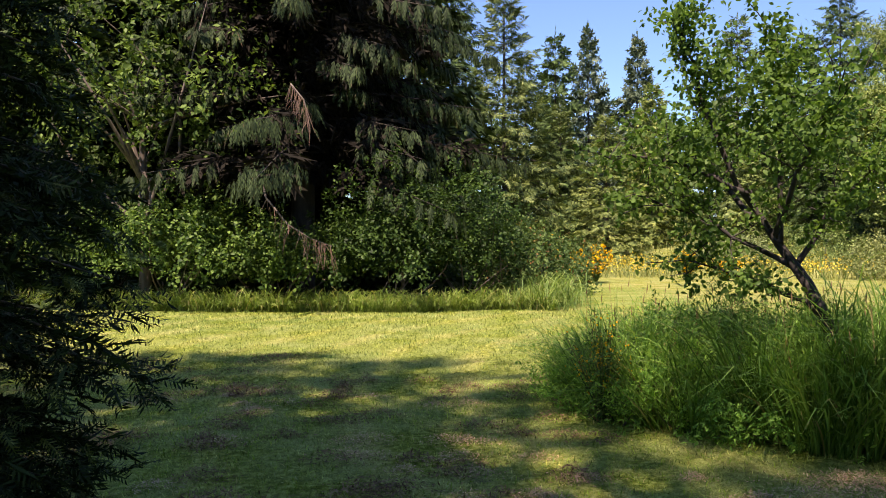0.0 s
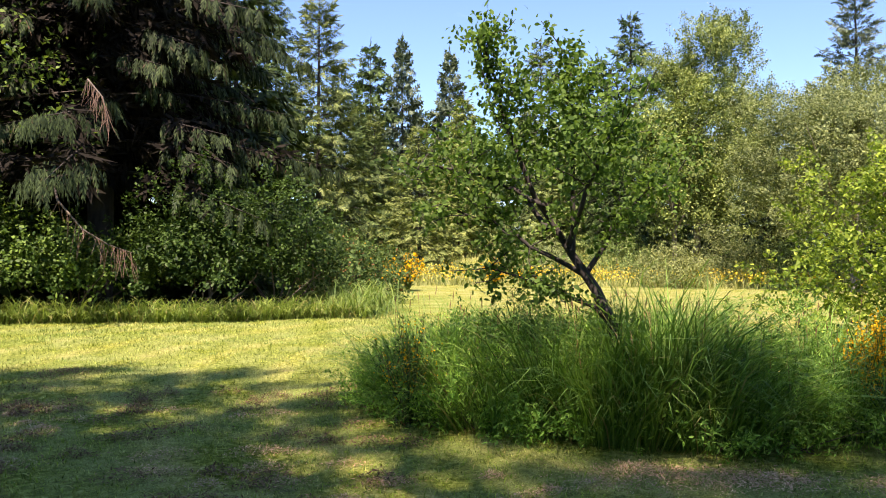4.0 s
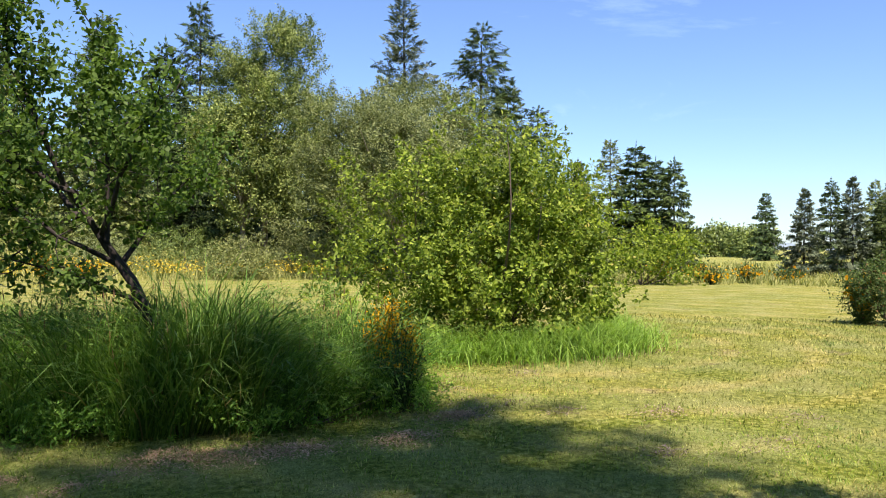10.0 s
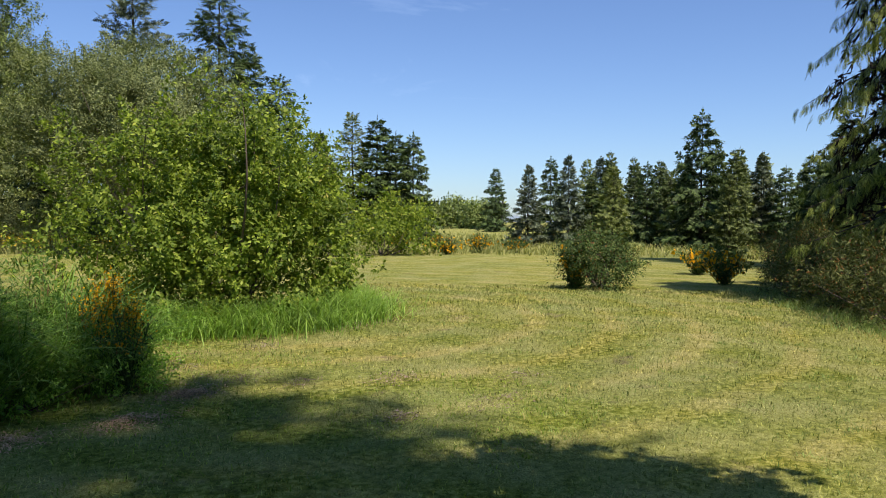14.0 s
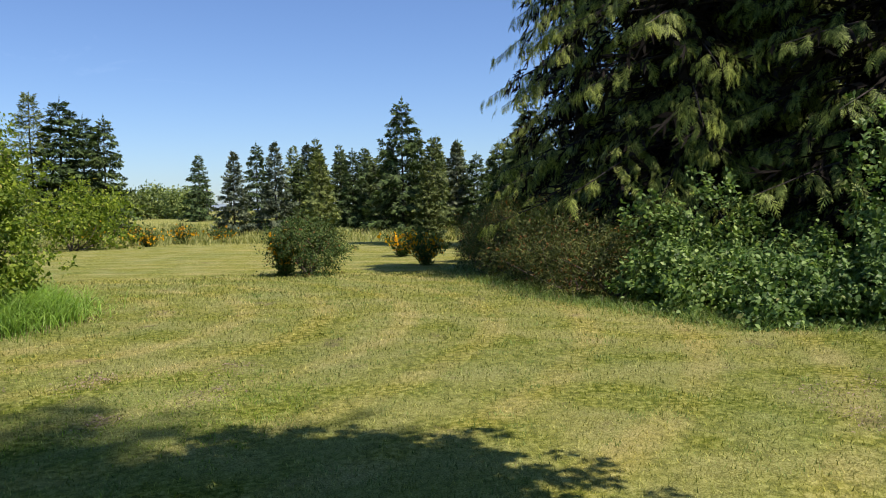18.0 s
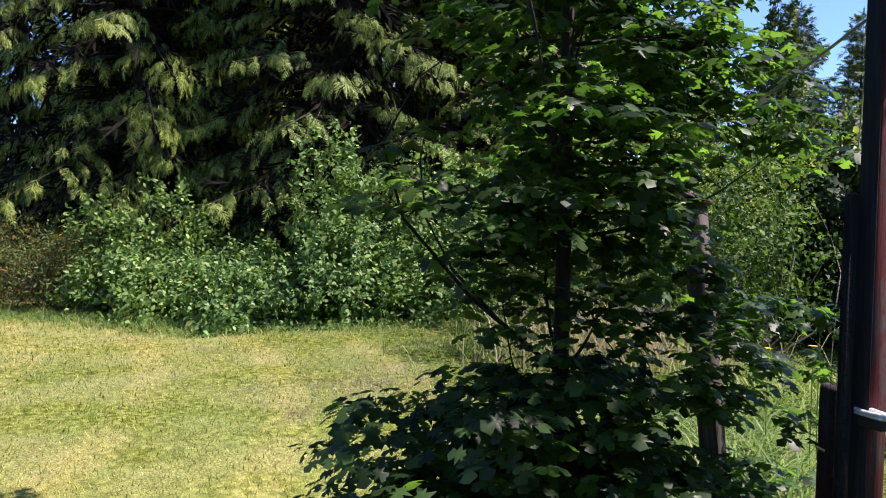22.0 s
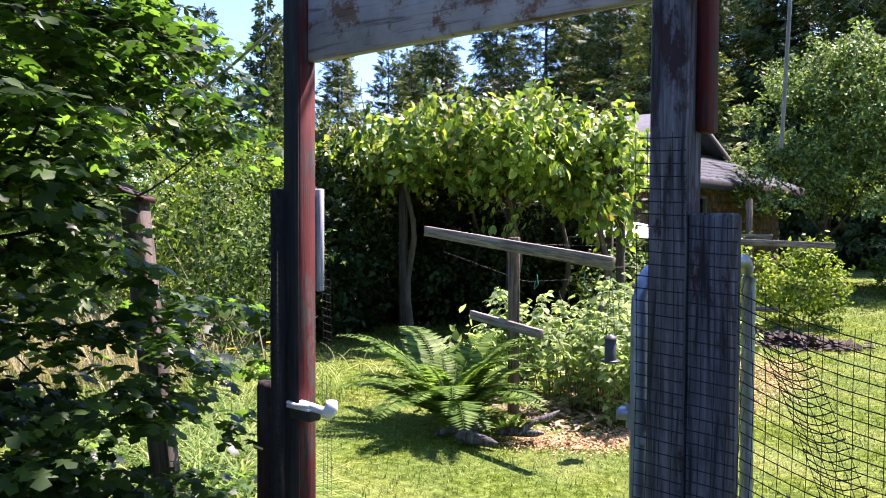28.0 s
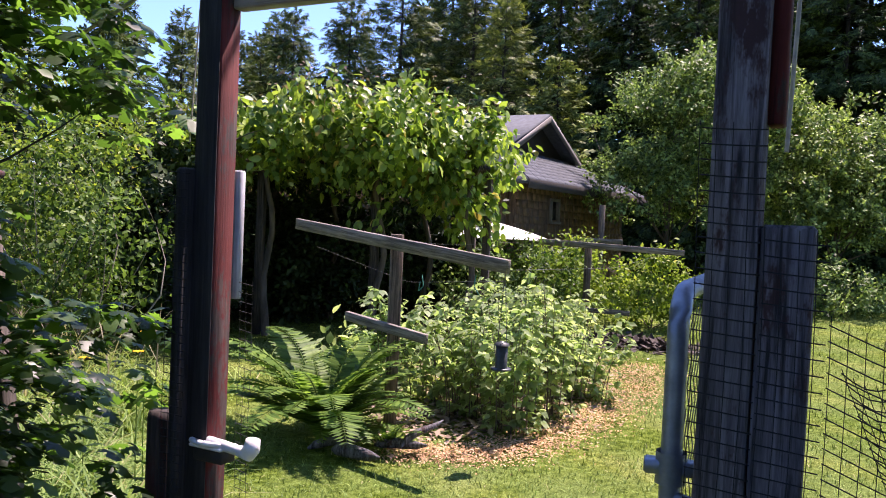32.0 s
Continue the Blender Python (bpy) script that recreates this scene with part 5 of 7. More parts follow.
M_HILL = plain_material("hazy_hill", (0.16, 0.22, 0.24), 1.0, 0, 0.02, 0.2)
M_GLASS, _nt, _b = material("window_glass")
_b.inputs["Base Color"].default_value, _b.inputs["Roughness"].default_value = (0.02, 0.025, 0.03, 1), 0.08


def in_ellipse(rng, n, c, u, a, b, edge=1.0):
    """Random ground points in an ellipse with its long axis along u."""
    rr, th = np.sqrt(rng.uniform(0, 1, n)) * edge, rng.uniform(0, 6.283, n)
    p, q = a * rr * np.cos(th), b * rr * np.sin(th)
    return c[0] + p * u[0] - q * u[1], c[1] + p * u[1] + q * u[0], rr


# ---- the unmown island ----
def island():
    rng = np.random.default_rng(201)
    acc = Acc()
    n, per = 300, 70
    cx, cy, rr = in_ellipse(rng, n, ISLAND_C, ISLAND_U, 2.42, 1.36)
    tall = (0.93 + 0.16 * np.sin(2.3 * cx + 1.0) * np.cos(2.9 * cy) + rng.uniform(-0.14, 0.2, n)) * (1.05 - 0.16 * rr ** 3)
    # ranker growth round the plum's foot
    foot = np.arange(n) < 26
    cx[foot], cy[foot] = 3.5 + rng.normal(0, 0.28, 26), 6.4 + rng.normal(0, 0.22, 26)
    tall[foot], rr[foot] = rng.uniform(1.25, 1.5, 26), 0.2
    own = np.repeat(np.arange(n), per)
    a = rng.uniform(0, 6.28, n * per)
    lean = np.column_stack([np.cos(a), np.sin(a), np.zeros(n * per)])
    away = np.column_stack([cx - ISLAND_C[0], cy - ISLAND_C[1], np.zeros(n)])[own] * 0.09 * rr[own][:, None] ** 2
    flop = rng.normal(0, 0.32, (n, 3))[own] * np.array([1, 1, 0])
    root = on_land(cx[own], cy[own]) + lean * (rng.uniform(0, 1, n * per) ** 0.5 * 0.17)[:, None]
    al = np.array([0, 0, 1.0]) + lean * rng.uniform(0.03, 0.42, (n * per, 1)) + away + flop * 0.6
    h = tall[own] * rng.uniform(0.4, 1.15, n * per)
    w = 0.0105 * rng.uniform(0.6, 1.7, n * per) / h
    up = -(al - np.array([0, 0, 1.0])) + np.array([0, 0, 0.3]) + rng.normal(0, 0.25, (n * per, 3))
    bent = rng.uniform(0, 1, n * per) < 0.35
    scatter(acc, ARCH, root[bent], al[bent], up[bent], h[bent] * 1.1, w[bent])
    scatter(acc, BLADE, root[~bent], al[~bent], up[~bent], h[~bent] * 0.95, w[~bent])
    tagged(new("island_grass", acc.mesh("island_grass", M_GRASS)), "thick uncut green grass flopping round the plum tree", "grass", kind="stuff")
    acc = Acc()
    x, y, rr = in_ellipse(rng, 170, ISLAND_C, ISLAND_U, 2.3, 1.2)
    h = rng.uniform(0.95, 1.3, len(x))
    a = rng.uniform(0, 6.28, len(x))
    al = np.column_stack([0.15 * np.cos(a), 0.15 * np.sin(a), np.ones(len(x))])
    scatter(acc, LEAF, on_land(x, y), al, ball(rng, len(x)), h, 0.012)
    scatter(acc, LEAF, on_land(x, y) + unit(al) * (h * 0.88)[:, None], al, ball(rng, len(x)), 0.12, 0.16)
    tagged(new("seed_heads", acc.mesh("seed_heads", M_CLOD)), "brown grass seed heads standing above the island", "grass", kind="stuff")
    for k in range(48):
        th = -3.1 + 0.16 * k
        ring = (1.0, 0.72, 0.93, 0.45)[k % 4]
        u, w = 2.38 * ring * np.cos(th), 1.32 * ring * np.sin(th)
        p = ISLAND_C + u * ISLAND_U + w * np.array([-ISLAND_U[1], ISLAND_U[0]])
        hh = (0.4, 0.78, 0.5, 0.85)[k % 4] + 0.08 * math.sin(3 * k)
        shrub("weed_clump", "soft green feathery weeds among the island's grass", "weeds", (p[0], p[1], 0), [((0, 0, hh * 0.62), (0.42, 0.42, hh * 0.55)), ((0.1, 0.1, 0.22), (0.48, 0.45, 0.26))], 105, 32, 0.05, 0.065, (M_WEED, M_GRASS)[k % 2], 210 + k, SLIM, lump=0.45, stems=8, thick=0.006, group="weeds round the island")


def flowering_broom(at, w, h, n_leaf, n_bloom, seed, label, top=0.35, leaf=0.05, bloom=0.03, group=""):
    rng = np.random.default_rng(seed)
    ob = thing("flowering_broom", label, "shrub", group, at)
    st, cr, fl = Acc(), Acc(), Acc()
    tips = []
    for k in range(34):
        a, l = rng.uniform(0, 6.28), rng.uniform(0.1, 1.0) * w
        tip = np.array([l * np.cos(a), l * np.sin(a), h * rng.uniform(0.65, 1.05) * (1 - 0.25 * l / w)])
        s = np.linspace(0, 1, 5)[:, None]
        p = tip * s * np.array([1, 1, 1]) * np.concatenate([s, s, np.sqrt(s)], 1) ** 0.5
        tube(st, p, np.linspace(0.008, 0.003, 5), 4)
        tips.append(p)
    tips = np.concatenate([np.column_stack([np.interp(np.linspace(0, 4, 14), range(5), p[:, j]) for j in range(3)]) for p in tips])
    own = tips[rng.choice(len(tips), n_leaf)]
    own = own[own[:, 2] > 0.03]
    scatter(cr, LEAF, own + rng.normal(0, 0.05, own.shape), np.array([0, 0, 0.9]) + ball(rng, len(own)), ball(rng, len(own)), leaf * rng.uniform(0.6, 1.6, len(own)), 0.45)
    own = tips[tips[:, 2] > h * top]
    own = own[rng.choice(len(own), n_bloom)]
    scatter(fl, OVATE, own + rng.normal(0, 0.035, own.shape), ball(rng, len(own)), ball(rng, len(own)), bloom * rng.uniform(0.7, 1.4, len(own)), 1.3)
    tagged(part("branchwork", st, M_BROOM, ob), kind="stuff")
    part("foliage", cr, M_BROOM, ob)
    part("blossom", fl, M_YELLOW, ob, "bright yellow broom blossom")
    return ob


island()
flowering_broom((5.45, 6.0, 0), 0.36, 1.05, 2200, 2300, 231, "broom in yellow bloom at the island's end", 0.42, 0.04, 0.022)
flowering_broom((5.2, 5.5, 0), 0.35, 0.8, 1600, 160, 232, "low broom with a few yellow flowers", 0.5, 0.04, 0.02)
flowering_broom((1.42, 7.15, 0), 0.36, 1.0, 1900, 320, 233, "fading broom with scattered yellow flowers", 0.3, 0.04, 0.022)
rng = np.random.default_rng(240)
for k, (x, y, w, h, nb) in enumerate([(6.1, 32.2, 0.9, 1.7, 420), (3.9, 28.6, 0.9, 1.9, 90), (4.9, 30.3, 0.8, 1.3, 150), (10.4, 34.2, 0.7, 1.4, 240), (3.4, 30.5, 0.8, 2.1, 120), (11.8, 33.6, 0.7, 1.0, 300), (34.5, 18.9, 1.0, 1.0, 120),
                                      (35.6, 17.2, 1.1, 0.9, 150), (37.0, 15.8, 1.0, 0.8, 90), (33.4, 20.3, 0.9, 1.3, 120), (21.4, 3.2, 0.7, 1.0, 120), (18.2, 6.0, 0.45, 1.2, 110), (25.2, 4.6, 0.8, 0.9, 160), (33.0, 17.5, 0.8, 0.8, 120)]):
    flowering_broom((x, y, z_at(x, y) - 0.02), w, h, 900, nb, 250 + k, "distant broom bush covered in yellow blossom", 0.25, 0.14, 0.11, "far broom bushes")

# ---- rough grass ----
rng = np.random.default_rng(260)
n = 9000
x = rng.uniform(-12, 2.6, n)
y = 18.9 + 0.03 * (x + 3) ** 2 * (x < -3) + np.abs(rng.normal(0, 0.5, n)) + 0.2 * np.sin(1.3 * x)
grass_patch("thicket_fringe", "bright green rough grass along the thicket", on_land(x, y), 0.66, 0.02, M_GRASS_LIT, 261, 0.9)
x, y = rng.normal(2.6, 0.45, 1500), rng.normal(21.3, 0.9, 1500)
grass_patch("thicket_fringe", "pale tall grass at the thicket's corner", on_land(x, y), 1.0, 0.022, M_GRASS_LIT, 262, 0.8)
th, rr = rng.uniform(2.6, 6.2, 9500), 1.75 + np.abs(rng.normal(0, 0.42, 9500))
x, y = 9.9 + rr * np.cos(th), 8.9 + rr * np.sin(th)
grass_patch("bush_fringe", "uncut grass ring below the hazel bush", on_land(x, y), 0.58, 0.013, M_GRASS_RING, 263, 0.8)
s = rng.uniform(0, 1, 9000)
x = np.interp(s, [0, 0.35, 0.7, 0.85, 1], [20.5, 14.2, 11.0, 10.6, 10.3]) + rng.normal(0, 0.3, 9000)
y = np.interp(s, [0, 0.35, 0.7, 0.85, 1], [2.2, -0.3, -2.9, -5.0, -8.5]) + rng.normal(0, 0.3, 9000)
grass_patch("hedge_fringe", "uncut grass along the foot of the brambles", on_land(x - 0.1, y + 0.1), 0.16, 0.009, M_GRASS_LIT, 264, 1.0)
az, r = np.radians(rng.uniform(-6, 46, 26000)), rng.uniform(37, 62, 26000)
grass_patch("far_meadow", "tall sunlit meadow grass beyond the mown lawn", on_land(r * np.sin(az), r * np.cos(az)), 0.6, 0.03, M_MEADOW, 265, 0.6)
az, r = np.radians(rng.uniform(52, 88, 15000)), rng.uniform(37, 60, 15000)
grass_patch("far_meadow", "tall meadow grass along the far tree line", on_land(r * np.sin(az), r * np.cos(az)), 0.45, 0.03, M_MEADOW, 266, 0.6)
acc = Acc()
heads = 3200
clump = rng.integers(0, 130, heads)
az = np.radians(rng.uniform(7, 41, 130)[clump] + rng.normal(0, 0.7, heads))
r = np.clip(rng.uniform(36.4, 43, 130)[clump] + rng.normal(0, 0.5, heads), 36.2, 44)
p = on_land(r * np.sin(az), r * np.cos(az)) + np.column_stack([np.zeros((heads, 2)), rng.uniform(0.3, 0.75, heads)])
scatter(acc, LEAF, p, ball(rng, heads), np.array([0, 0, 0.6]) + ball(rng, heads), 0.085 * rng.uniform(0.6, 1.4, heads), 1.4)
tagged(new("meadow_flowers", acc.mesh("meadow_flowers", M_BUTTERCUP)), "band of yellow flowers across the far meadow", "flowers", kind="stuff")


def lawn_blades():
    rng = np.random.default_rng(270)
    n = 460000
    r = 1.6 + 18.4 * rng.uniform(0, 1, n) ** 1.15
    az = np.radians(rng.uniform(-34, 198, n))
    x, y = r * np.sin(az), r * np.cos(az)
    keep = island_at(x, y) > 0.95
    keep &= ~((x > 1.2) & (x < 3.4) & (y < -6.4) & (y > -11.5))
    x, y, r = x[keep], y[keep], r[keep]
    n = len(x)
    a = rng.uniform(0, 6.28, n)
    lean = np.column_stack([np.cos(a), np.sin(a), np.zeros(n)])
    acc = Acc()
    h = (0.028 + 0.002 * r) * rng.uniform(0.4, 1.6, n)
    scatter(acc, TUFT, on_land(x, y), np.array([0, 0, 1.0]) + lean * rng.uniform(0.15, 1.5, (n, 1)), -lean, h, (0.0058 + 0.0009 * r) / h)
    tagged(new("lawn_grass", acc.mesh("lawn_grass", M_BLADE)), "short mown blades of lawn grass", "grass", kind="stuff")
    # tufts that the mower left, clover and longer green patches
    acc = Acc()
    c = 1500
    r0, a0 = 2.2 + 16 * rng.uniform(0, 1, c) ** 1.2, np.radians(rng.uniform(-32, 195, c))
    cx, cy = r0 * np.sin(a0), r0 * np.cos(a0)
    own = np.repeat(np.arange(c), 34)
    sp = rng.uniform(0.03, 0.13, c)[own]
    x, y = cx[own] + rng.normal(0, 1, len(own)) * sp, cy[own] + rng.normal(0, 1, len(own)) * sp
    ok = (island_at(x, y) > 0.97) & ~((x > 1.0) & (x < 3.6) & (y < -6.0) & (y > -11.5))
    x, y, own = x[ok], y[ok], own[ok]
    n = len(x)
    a = rng.uniform(0, 6.28, n)
    lean = np.column_stack([np.cos(a), np.sin(a), np.zeros(n)])
    h = rng.uniform(0.02, 0.055, n) * (0.8 + 0.05 * r0[own])
    scatter(acc, TUFT, on_land(x, y), np.array([0, 0, 1.0]) + lean * rng.uniform(0.2, 1.6, (n, 1)), -lean, h, (0.006 + 0.0008 * r0[own]) / h)
    tagged(new("lawn_tufts", acc.mesh("lawn_tufts", M_GRASS_LIT)), "scattered longer green tufts in the lawn", "grass", kind="stuff")


def thatch(name, label, spots, per, seed, mat, size=0.05):
    """Loose dry cuttings lying in low heaps: spots of (x, y, spread, height)."""
    rng = np.random.default_rng(seed)
    acc = Acc()
    for x, y, sp, hh in spots:
        d = rng.normal(0, 1, (per, 2)) * sp * np.array([1.0, 0.6])
        z = hh * np.exp(-(d ** 2).sum(1) / (sp * sp)) * rng.uniform(0, 1, per)
        p = on_land(x + d[:, 0], y + d[:, 1]) + np.column_stack([np.zeros((per, 2)), z + 0.015])
        al = ball(rng, per) * np.array([1, 1, 0.35])
        scatter(acc, LEAF, p, al, np.array([0, 0, 1.0]) + ball(rng, per) * 0.5, size * rng.uniform(0.5, 1.6, per), 0.4)
    return tagged(new(name, acc.mesh(name, mat)), label, "dry grass", kind="stuff")


lawn_blades()
# warmer green put into these blades to colour the lawn's shade
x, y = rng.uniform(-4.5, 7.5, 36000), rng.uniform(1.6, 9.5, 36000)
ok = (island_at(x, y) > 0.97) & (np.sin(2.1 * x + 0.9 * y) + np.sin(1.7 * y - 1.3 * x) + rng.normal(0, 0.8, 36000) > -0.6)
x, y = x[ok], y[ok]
grass_patch("shade_grass", "longer grass in a warmer green painted for the lawn's shade", on_land(x, y), 0.06, 0.007, M_GRASS_SHADE, 271, 1.2)
for k in range(3):
    spots = [(px, py, rng.uniform(0.06, 0.16), 0.05) for px, py in zip(rng.normal(-1.7 + 1.3 * k, 0.8, 12), rng.normal(7.6 - 1.2 * k, 0.8, 12)) if float(island_at(np.array([px]), np.array([py]))[0]) > 1.05]
    thatch("cut_grass", "clumps of purplish dry mown grass on the lawn", spots, 260, 291 + k, M_CHIP, 0.022)
thatch("cut_grass", "pinkish dry thatch at the island's foot", [(2.75, 5.3, 0.25, 0.06), (3.2, 5.05, 0.28, 0.06), (3.6, 4.9, 0.22, 0.05), (4.5, 4.65, 0.22, 0.05), (5.4, 5.0, 0.15, 0.04)], 1300, 281, M_CHIP, 0.028)
rng = np.random.default_rng(282)
spots = [(rng.uniform(-3.4, 1.3), rng.uniform(3.4, 9.6), rng.uniform(0.06, 0.17), 0.09) for _ in range(85)] + [(rng.uniform(-6, -2.2), rng.uniform(8.5, 11.5), 0.2, 0.06) for _ in range(16)]
thatch("cut_grass", "dark clumps of dry cuttings left on the lawn", spots, 240, 283, M_CLOD, 0.034)
spots = [(rng.uniform(5.4, 8.5), rng.uniform(2.5, 6.5), rng.uniform(0.08, 0.25), 0.05) for _ in range(14)] + [(rng.uniform(9.6, 12.0), rng.uniform(5.6, 7.0), 0.25, 0.04) for _ in range(6)] + [(rng.uniform(6.2, 7.8), rng.uniform(-4.6, -2.4), 0.25, 0.04) for _ in range(12)]
thatch("cut_grass", "strewn pale mower cuttings", spots, 220, 284, M_THATCH, 0.03)


# ---- the distance ----
def hills():
    acc = Acc()
    az = np.radians(np.linspace(20, 100, 41))
    r = 1100.0
    top = 14 + 9 * np.sin(az * 9) + 5 * np.sin(az * 23 + 1)
    v = np.concatenate([np.column_stack([r * np.sin(az), r * np.cos(az), np.full(41, -5.0)]), np.column_stack([(r + 60) * np.sin(az), (r + 60) * np.cos(az), top])])
    j = np.arange(40)
    acc.add(v, np.column_stack([j, j + 1, j + 42, j + 41]))
    tagged(new("backdrop", acc.mesh("backdrop", M_HILL, True)), "low hazy hills on the horizon", "hills", kind="structure")


hills()
rng = np.random.default_rng(291)
for k in range(9):
    a, r = radians(58.5 + 0.75 * k), rng.uniform(105, 140)
    x, y = r * math.sin(a), r * math.cos(a)
    h = rng.uniform(2.8, 5)
    shrub("far_tree", "pale leafy tree in the far distance", "tree", (x, y, z_at(x, y)), [((0, 0, h * 0.5), (2.2, 2.2, h * 0.5))], 90, 22, 0.4, 0.4, M_ALDER, 300 + k, group="far trees")


def utility_pole():
    x, y = 91.0, 41.6
    ob = thing("utility_pole", "bare grey wooden utility pole in the distance", "pole", "", (x, y, z_at(x, y)))
    part("mast", tube(Acc(), [(0, 0, -0.2), (0, 0, 2), (0, 0, 4.3)], [0.13, 0.12, 0.1], 8), M_POST, ob, smooth=True)
    part("crossarm", box(Acc(), (-0.5, -0.05, 3.8), (0.5, 0.05, 3.92)), M_POST, ob)


utility_pole()


# ---- the gate ----
GATE_TURN = math.degrees(math.atan2(0.2, -0.98)) - 180.0


def post_box(name, at, w, d, h, mat, label, category="post", turn=GATE_TURN, lean=0.0, group="gate posts"):
    ob = new(name, box(Acc(), (-w / 2, -d / 2, -0.15), (w / 2, d / 2, h), 0.006).mesh(name, mat))
    ob.matrix_basis = pose(at[0], at[1], 0, lean, 0, turn)
    return tagged(ob, label, category, group)


def gate():
    lean_l, lean_r = -0.5, 0.6
    tall = post_box("gate_post", (1.785, -3.0), 0.072, 0.072, 2.33, M_RED, "red-painted weathered gate post with a latch")
    # shaded side of post and plank put into this near-black wood colour
    part("bare_face", box(Acc(), (-0.036, 0.0365, -0.1), (0.033, 0.039, 2.325), 0.0006), M_POST_SHADE, tall, "bare weathered face darkened as the post's shaded side")
    post_box("side_plank", (1.838, -2.985), 0.034, 0.09, 1.67, M_POST_SHADE, "weathered plank darkened with shade tone beside the red gate post", "plank")
    ob = new("white_board", box(Acc(), (-0.042, -0.012, 1.345), (0.07, 0.012, 1.672), 0.004).mesh("white_board", M_BOARD))
    ob.matrix_basis = pose(1.775, -3.055, 0, 0, 0, GATE_TURN)
    tagged(ob, "short white board nailed behind the gate post", "board")
    stub = new("short_post", tube(Acc(), [(0, 0, -0.1), (0, 0, 1.03), (0, 0, 1.05), (0, 0, 1.051)], [0.04, 0.037, 0.033, 0.001], 12).mesh("short_post", M_STUB, True))
    stub.matrix_basis = pose(1.915, -3.0, 0)
    tagged(stub, "short round post with faded red paint", "post", "gate posts")
    post_box("gate_post", (0.575, -2.73), 0.085, 0.085, 2.75, M_POST, "tall grey weathered gate post wrapped in netting", lean=0.4)
    post_box("short_post", (0.485, -2.725), 0.085, 0.085, 1.585, M_POST, "shorter grey post bolted beside the tall one")
    ob = post_box("side_plank", (0.512, -2.765), 0.03, 0.07, 2.7, M_RED, "thin red-stained plank on the gate post", "plank")
    ob.data = box(Acc(), (-0.015, -0.03, 1.76), (0.015, 0.03, 2.7), 0.004).mesh("side_plank", M_RED)
    beam = thing("gate_beam", "heavy board with chipped white paint over the gate", "beam")
    a, b = np.array([1.745, -3.01]), np.array([0.61, -2.775])
    ln = float(np.linalg.norm(b - a))
    beam.matrix_basis = pose(a[0], a[1], 2.065, 0, 0, math.degrees(math.atan2(b[1] - a[1], b[0] - a[0])))
    part("board", box(Acc(), (0.0, -0.02, 0), (ln + 0.12, 0.02, 0.285), 0.005), M_BEAM, beam)
    for k, z in enumerate((0.05, 0.22)):
        bolt = tube(Acc(), [(0, 0, 0), (0, 0, 0.006), (0, 0, 0.007)], [0.011, 0.010, 0.001], 8)
        ob = part("bolt", bolt, M_GALV, beam)
        ob.matrix_basis = pose(0.035, 0.02, z, -90)
    red = new("cut_stub", tube(Acc(), [(0, 0, -0.1), (0, 0, 0.66), (0, 0, 0.685), (0, 0, 0.686)], [0.055, 0.053, 0.047, 0.001], 14).mesh("cut_stub", M_RED, True))
    red.matrix_basis = pose(0.46, -2.96, 0)
    tagged(red, "low round post stub with a red top", "post", "gate posts")
    # latch
    latch = thing("gate_latch", "pale metal fork latch on the red post", "latch", "", (1.745, -2.975, 0.985), GATE_TURN)
    part("bracket", box(Acc(), (-0.05, -0.02, -0.035), (0.045, 0.03, 0.0), 0.004), M_DARK, latch)
    part("plate", box(Acc(), (-0.055, -0.025, 0.0), (0.05, 0.04, 0.008), 0.003), M_LATCH, latch)
    part("lever", tube(Acc(), [(0.02, 0.01, 0.014), (-0.05, 0.02, 0.012), (-0.09, 0.02, 0.008), (-0.125, 0.02, 0.006)], [0.012, 0.014, 0.013, 0.018], 8), M_LATCH, latch, smooth=True)
    part("thumb_piece", tube(Acc(), [(-0.12, 0.02, 0.002), (-0.135, 0.02, 0.02), (-0.138, 0.02, 0.042), (-0.138, 0.02, 0.043)], [0.02, 0.021, 0.018, 0.001], 10), M_LATCH, latch, smooth=True)
    part("fork", tube(Acc(), [(0.05, 0.03, 0.014), (0.0, 0.045, 0.014), (-0.05, 0.03, 0.014)], [0.007, 0.008, 0.007], 6), M_LATCH, latch, smooth=True)


